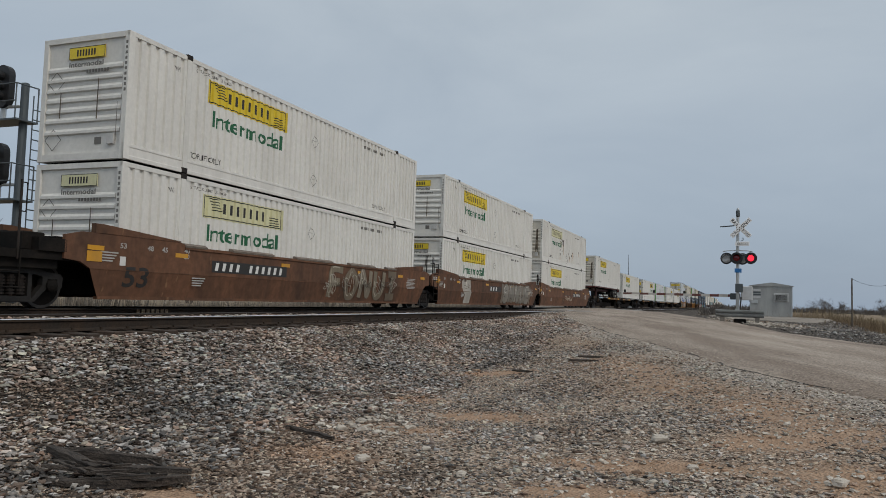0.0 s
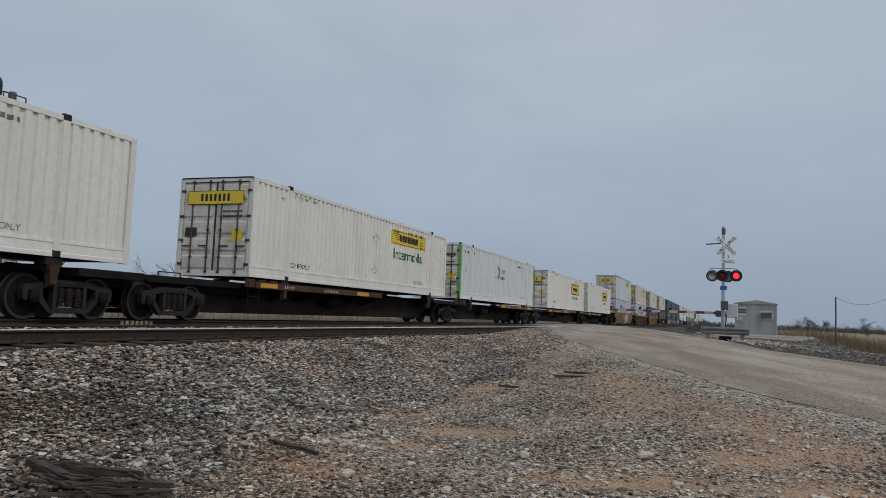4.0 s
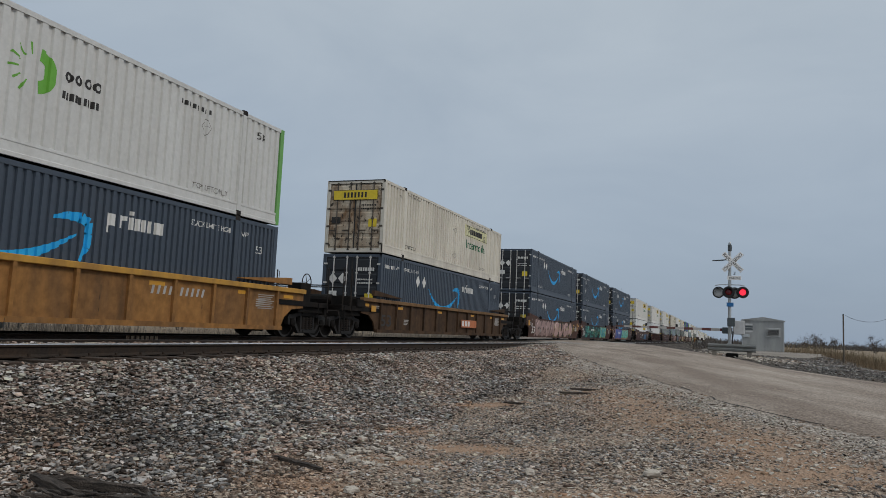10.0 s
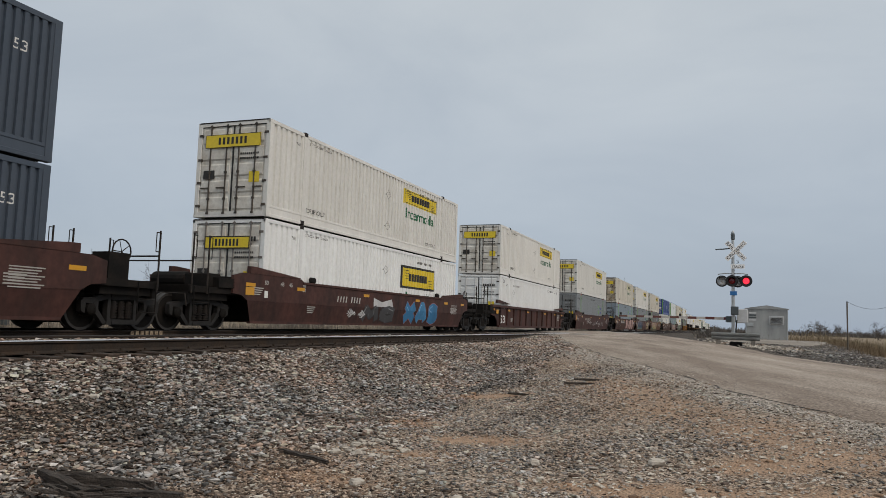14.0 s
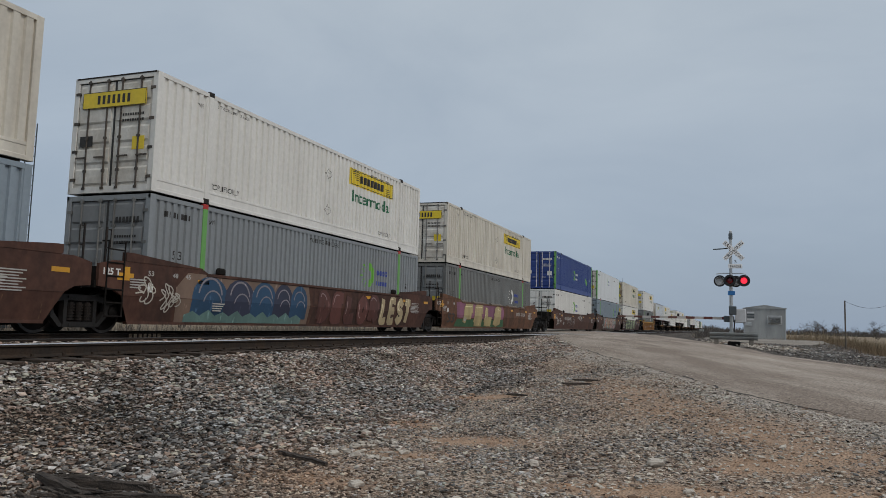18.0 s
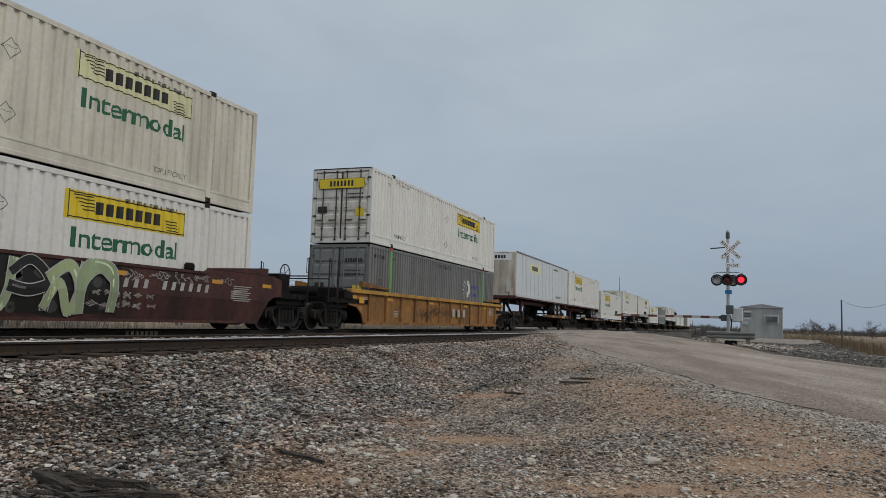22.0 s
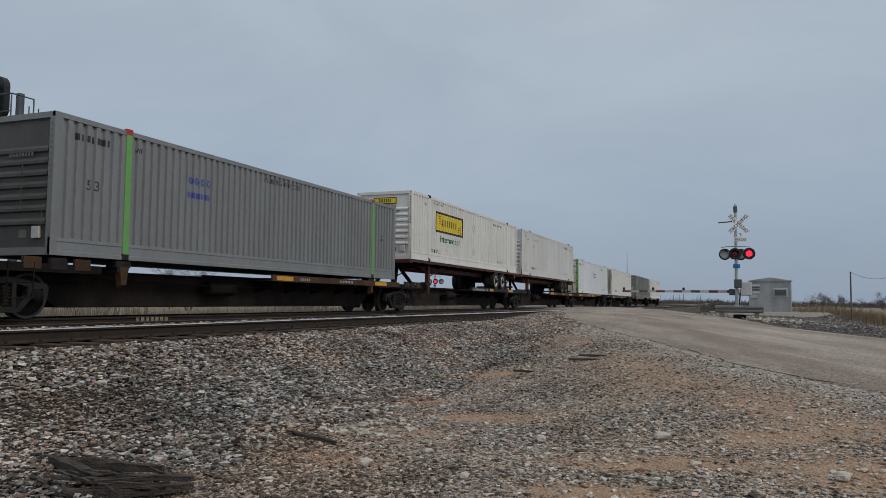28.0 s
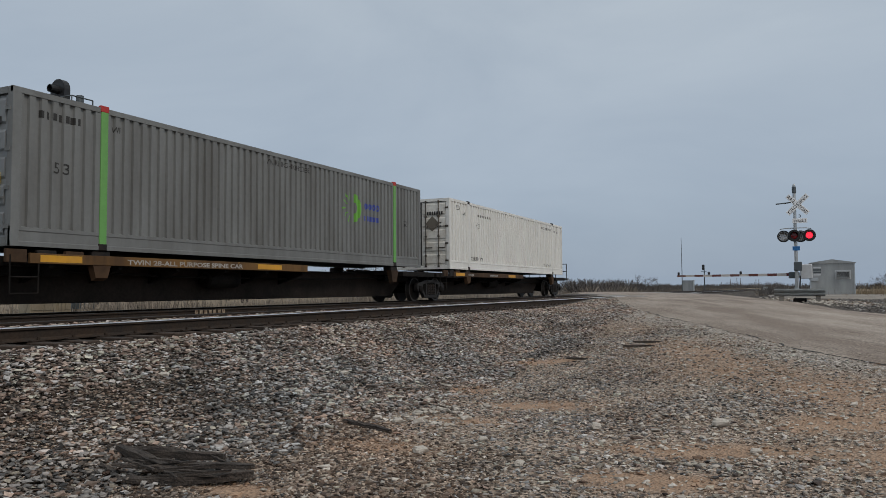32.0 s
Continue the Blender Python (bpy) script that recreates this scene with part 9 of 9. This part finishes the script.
j3 = single("J3", BROWN_DARK, "dark maroon well car with pale number bars and scrawls")
car_marks(j3, bars_at=(3.4, 6.2), bars_n=8, big="")
scribble(j3, 17, 4.0, 13.5, 0.4, 1.1, (0.42, 0.40, 0.40), 26)
gcol = "grey ribbed container with lime green posts and emblem"
panel_box(AT["J3"], UPPER_Z, "door", stained=True), sun_box(AT["J3"], LOWER_Z, "door", GREY, LEAF_GREEN, LETTER_INDIGO, 11.5, gcol, post=GREEN)

j4, j5, j6 = trio(("J4", "J5", "J6"), (BROWN_MID, BROWN_MID, BROWN), ("brown well car with salmon pink graffiti", "brown well car with tan and grey graffiti", "brown well car with wide yellow block graffiti and a 53"))
car_marks(j4, bars_at=(3.5, 6.4), bars_n=10, plate=INK), car_marks(j5, bars_at=(3.0, 5.0), big=""), car_marks(j6, bars_at=(12.2, 14.4), bars_n=9)
sprayed(j4, 18, 7.7, 15.0, 0.29, 1.50, ((0.45, 0.29, 0.26), (0.43, 0.27, 0.24)), (0.06, 0.022, 0.022), "SUEZ", thick=0.20, rim=0.03)
scribble(j4, 27, -0.6, 1.0, 0.7, 1.3, (0.62, 0.60, 0.56), 8)
scribble(j4, 28, 3.4, 6.6, 1.2, 1.42, (0.5, 0.46, 0.40), 10)
part("sprayed_field", fold(plates([(1.0, 0.27), (7.1, 0.27), (7.15, 0.9), (7.0, 1.49), (1.3, 1.49), (0.9, 1.1)], x=1.4252)), colour_paint((0.20, 0.135, 0.10)), j5, "tan sprayed ground")
for i, (ya, yb) in enumerate(((1.5, 2.9), (2.8, 4.1), (4.0, 5.2), (5.1, 6.1), (6.0, 6.95))):
    ym, wide = (ya + yb) / 2, (yb - ya) / 2
    part("sprayed_letter", fold(plates([(ya, 0.42), (yb, 0.42), (yb, 0.85), *[(ym + wide * math.cos(k * math.pi / 8), 0.95 + 0.50 * math.sin(k * math.pi / 8)) for k in range(9)], (ya, 0.85)], x=1.4270 + 0.0012 * i)), colour_paint((0.040, 0.045, 0.075) if i % 2 else (0.030, 0.075, 0.14)), j5, "dark blue sprayed arch")
    part("sprayed_outline", fold(plates(*ring_arc(ym, 0.95, wide * 0.62, wide * 0.70, 0.1, 3.0), *ring_arc(ym + 0.1, 0.72, wide * 0.50, wide * 0.56, 0.2, 2.9), x=1.4338 + 0.0003 * i)), colour_paint((0.24, 0.22, 0.24)), j5)
part("sprayed_field", fold(plates(*[[(1.3 + 0.6 * i, 0.28), (1.9 + 0.6 * i, 0.28), (1.9 + 0.6 * i, 0.44), (1.6 + 0.6 * i, 0.56 + 0.05 * (i % 2)), (1.3 + 0.6 * i, 0.46)] for i in range(9)], x=1.4358)), colour_paint((0.13, 0.22, 0.20)), j5, "pale teal sprayed wave")
sprayed(j5, 19, 7.6, 12.2, 0.29, 1.40, ((0.10, 0.040, 0.032), (0.13, 0.05, 0.04)), (0.045, 0.02, 0.018), "DELOR", thick=0.17, rim=0.03)
sprayed(j5, 36, 12.3, 15.2, 0.29, 1.40, ((0.44, 0.35, 0.21),), (0.05, 0.03, 0.025), "LEST", thick=0.13, rim=0.025)
scribble(j5, 37, -0.5, 1.2, 0.5, 1.4, (0.5, 0.46, 0.40), 8)
part("sprayed_field", fold(plates([(1.1, 0.28), (9.6, 0.28), (9.4, 0.70), (1.4, 0.66)], x=1.4310)), colour_paint((0.05, 0.13, 0.06)), j6, "green sprayed ground")
part("sprayed_field", fold(plates([(1.35, 0.72), (9.3, 0.72), (9.5, 1.1), (9.2, 1.48), (1.2, 1.48)], x=1.4315)), colour_paint((0.26, 0.10, 0.16)), j6, "mauve sprayed ground")
sprayed(j6, 20, 2.2, 9.0, 0.28, 1.52, ((0.46, 0.37, 0.18), (0.43, 0.34, 0.17)), (0.20, 0.135, 0.06), "FELS", 1.4345, thick=0.20, straight=True, rim=0.03)
panel_box(AT["J4"], UPPER_Z, "door", stained=True, pale=True, colour=WHITE_OLD), sun_box(AT["J4"], LOWER_Z, "door", GREY_BLUE, LEAF_GREEN, LETTER_INDIGO, 11.5, gcol, post=GREEN)
panel_box(AT["J5"], UPPER_Z, "door", stained=True), sun_box(AT["J5"], LOWER_Z, "door", GREY, LEAF_GREEN, LETTER_INDIGO, 11.5, gcol, post=GREEN)
panel_box(AT["J6"], UPPER_Z, "door", colour=WHITE_OLD), sun_box(AT["J6"], LOWER_Z, "door", GREY_WARM, LETTER_WHITE, LETTER_INDIGO, 11.5, gcol, post=GREEN)

bl, cw, j7 = trio(("BL", "CW", "J7"), (BROWN_MID, BROWN_MID, BROWN_DARK), ("brown well car with a big 53 and white scrawls", "brown well car with bold pink and teal graffiti", "dark brown well car with olive camouflage graffiti"))
car_marks(bl, bars_at=(2.92, 5.7), bars_n=11), car_marks(cw, big=""), car_marks(j7, bars_at=(11.0, 14.4), bars_n=10, big_ink=LETTER_WHITE)
scribble(j7, 51, 11.3, 15.2, 1.12, 1.48, (0.30, 0.28, 0.27), 20, 1.428, 0.02)
scribble(j7, 52, 10.4, 12.3, 0.72, 0.92, (0.34, 0.31, 0.29), 24, 1.4285, 0.014)
scribble(j7, 53, 10.3, 12.4, 0.50, 0.70, (0.34, 0.31, 0.29), 24, 1.4285, 0.014)
scribble(bl, 21, 3.9, 7.2, 0.4, 1.4, (0.36, 0.33, 0.31), 12)
scribble(bl, 29, 8.4, 11.2, 0.8, 1.45, (0.58, 0.56, 0.52), 10)
scribble(bl, 30, 0.0, 2.0, 0.5, 1.4, (0.5, 0.48, 0.45), 8)
sprayed(cw, 22, 3.7, 11.9, 0.27, 1.56, ((0.50, 0.27, 0.23), (0.44, 0.24, 0.13), (0.50, 0.33, 0.28), (0.46, 0.30, 0.30)), (0.016, 0.012, 0.012), "XNSU", field=(0.25, 0.36, 0.33), thick=0.14, rim=0.05)
scribble(cw, 34, 4.2, 11.6, 0.45, 1.4, (0.52, 0.42, 0.36), 10, 1.452, 0.014)
part("ring_emblem", plates(*ring_arc(13.3, 0.95, 0.36, 0.42, 0, math.tau, 24), *ring_arc(13.3, 0.95, 0.20, 0.24, 0, math.tau, 18), x=1.426), colour_paint((0.20, 0.10, 0.04)), cw, "faded gold ring emblem")
sprayed(j7, 23, 1.9, 11.0, 0.28, 1.54, ((0.34, 0.40, 0.22), (0.30, 0.37, 0.22), (0.02, 0.02, 0.018)), (0.42, 0.43, 0.40), 11, field=(0.014, 0.014, 0.012), thick=0.085, rim=0.022)
sun_box(AT["BL"], UPPER_Z, "door", BLUE, LEAF_GREEN, LETTER_WHITE, 7.4, "deep blue ribbed container with white emblem", pitch=0.24, logo_z=1.5, second=LEAF_GREEN, corner=GREEN)
sun_box(AT["BL"], LOWER_Z, "door", WHITE, LEAF_GREEN, LETTER_INDIGO, 7.45, "white container with a green half-sun emblem", logo_z=1.72)
sun_box(AT["CW"], UPPER_Z, "door", WHITE_COOL, LEAF_GREEN, LETTER_INDIGO, 6.9, "cool white container with green edges and emblem", corner=GREEN, logo_z=2.0, pitch=1.22, k=0.85)
sun_box(AT["CW"], LOWER_Z, "door", GREY_BLUE, LEAF_GREEN, LETTER_INDIGO, 11.5, gcol, post=GREEN)
panel_box(AT["J7"], UPPER_Z, "door", colour=WHITE_OLD, pale=True, stained=True), panel_box(AT["J7"], LOWER_Z, "door")
j8 = single("J8", YELLOW_CAR, "ochre yellow well car with upright posts and black tags", True, YELLOW_SILL)
car_marks(j8, bars_at=None, big="", x=1.345)
part("number_lettering", plates(*bars(8.9, 11.2, 0.66, 1.04, 3, 0.55), x=1.447), LETTER_DULL, j8)
scribble(j8, 24, 4.6, 8.6, 0.5, 1.1, (0.03, 0.025, 0.02), 12, 1.45)
panel_box(AT["J8"], UPPER_Z, "door", stained=True), sun_box(AT["J8"], LOWER_Z, "door", GREY_WARM, LETTER_WHITE, LETTER_INDIGO, 11.5, gcol, post=GREEN)

tail = ("T2", "T3", "U1", "T5", "T6", "U2", "G1", "T7", "T8", "V1")
loaded = dict(T2=1, T3=1, T5=1, T6=1, T7=1, T8=1)
spines(tail, [HALF_BACK if n in loaded or n in ("U1", "U2", "G1") else HALF_FRONT for n in tail],
       [front_label if n in loaded else "black spine car carrying one container low" for n in tail], [n in loaded for n in tail], [DECK_OCHRE if n in ("T2", "U1", "V1") else DARK_STEEL if n == "T7" else BROWN_RIB for n in tail])
spines(("V2",), (HALF_FRONT,), ("black spine car carrying one container low",), (False,), (BROWN_RIB,))
van_trailer(AT["T2"])
for n, p in (("T3", CHASSIS_RED), ("T5", CHASSIS_RED), ("T6", CHASSIS_RED), ("T7", CHASSIS_RED), ("T8", CHASSIS_RUST)):
    chassis(AT[n], p, "rusty red container chassis riding on the spine car", RIM_RUSTY if n == "T8" else SILVER_PAINT if n == "T7" else None)
rust_spots(panel_box(AT["T3"], TRAILER_Z, stained=True), 63, 6.5, 14.0, 0.25, 0.9, 16), panel_box(AT["U1"], SPINE_Z), panel_box(AT["T5"], TRAILER_Z, pale=True), panel_box(AT["T6"], TRAILER_Z, "door"), panel_box(AT["U2"], SPINE_Z)
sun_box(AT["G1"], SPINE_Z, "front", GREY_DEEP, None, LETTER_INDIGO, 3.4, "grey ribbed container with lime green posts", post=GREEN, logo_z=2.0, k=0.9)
panel_box(AT["T7"], TRAILER_Z, framed=True)
plain_white(AT["T8"], TRAILER_Z, "front", "dull grey-white ribbed container with faint stains", WHITE_DULL)
sun_box(AT["V1"], SPINE_Z, "door", WHITE_COOL, INK_FADED, LETTER_INDIGO, 7.6, "cool white container with green corner posts and emblem", corner=GREEN, pitch=0.285, k=0.72)
plain_white(AT["V2"], SPINE_Z, "ribbed", "white ribbed container with a rust-stained end wall")
spines(("V3", "V4"), (HALF_FRONT, HALF_FRONT), ("black spine car with ochre decks and lettering", "last black spine car with end railing"), (False, False), (DECK_OCHRE, BROWN_RIB))
sun_box(AT["V3"], SPINE_Z, "door", GREY_WARM, LEAF_GREEN, LETTER_INDIGO, 11.5, "weathered grey container with lime green posts and emblem", post=GREEN)
plain_white(AT["V4"], SPINE_Z, "door", "plain white container with stained doors on the last wagon", placard=True)


def motions():
    times = [0, 2, 4, 6, 8, 10, 12, 14, 16, 18, 20, 22, 24, 26, 28, 30, 32]
    for ob, s, z in MOVING:
        walk(ob, [(t, pose(TRACK_X[1], s - gone(t), z)) for t in times])


motions()
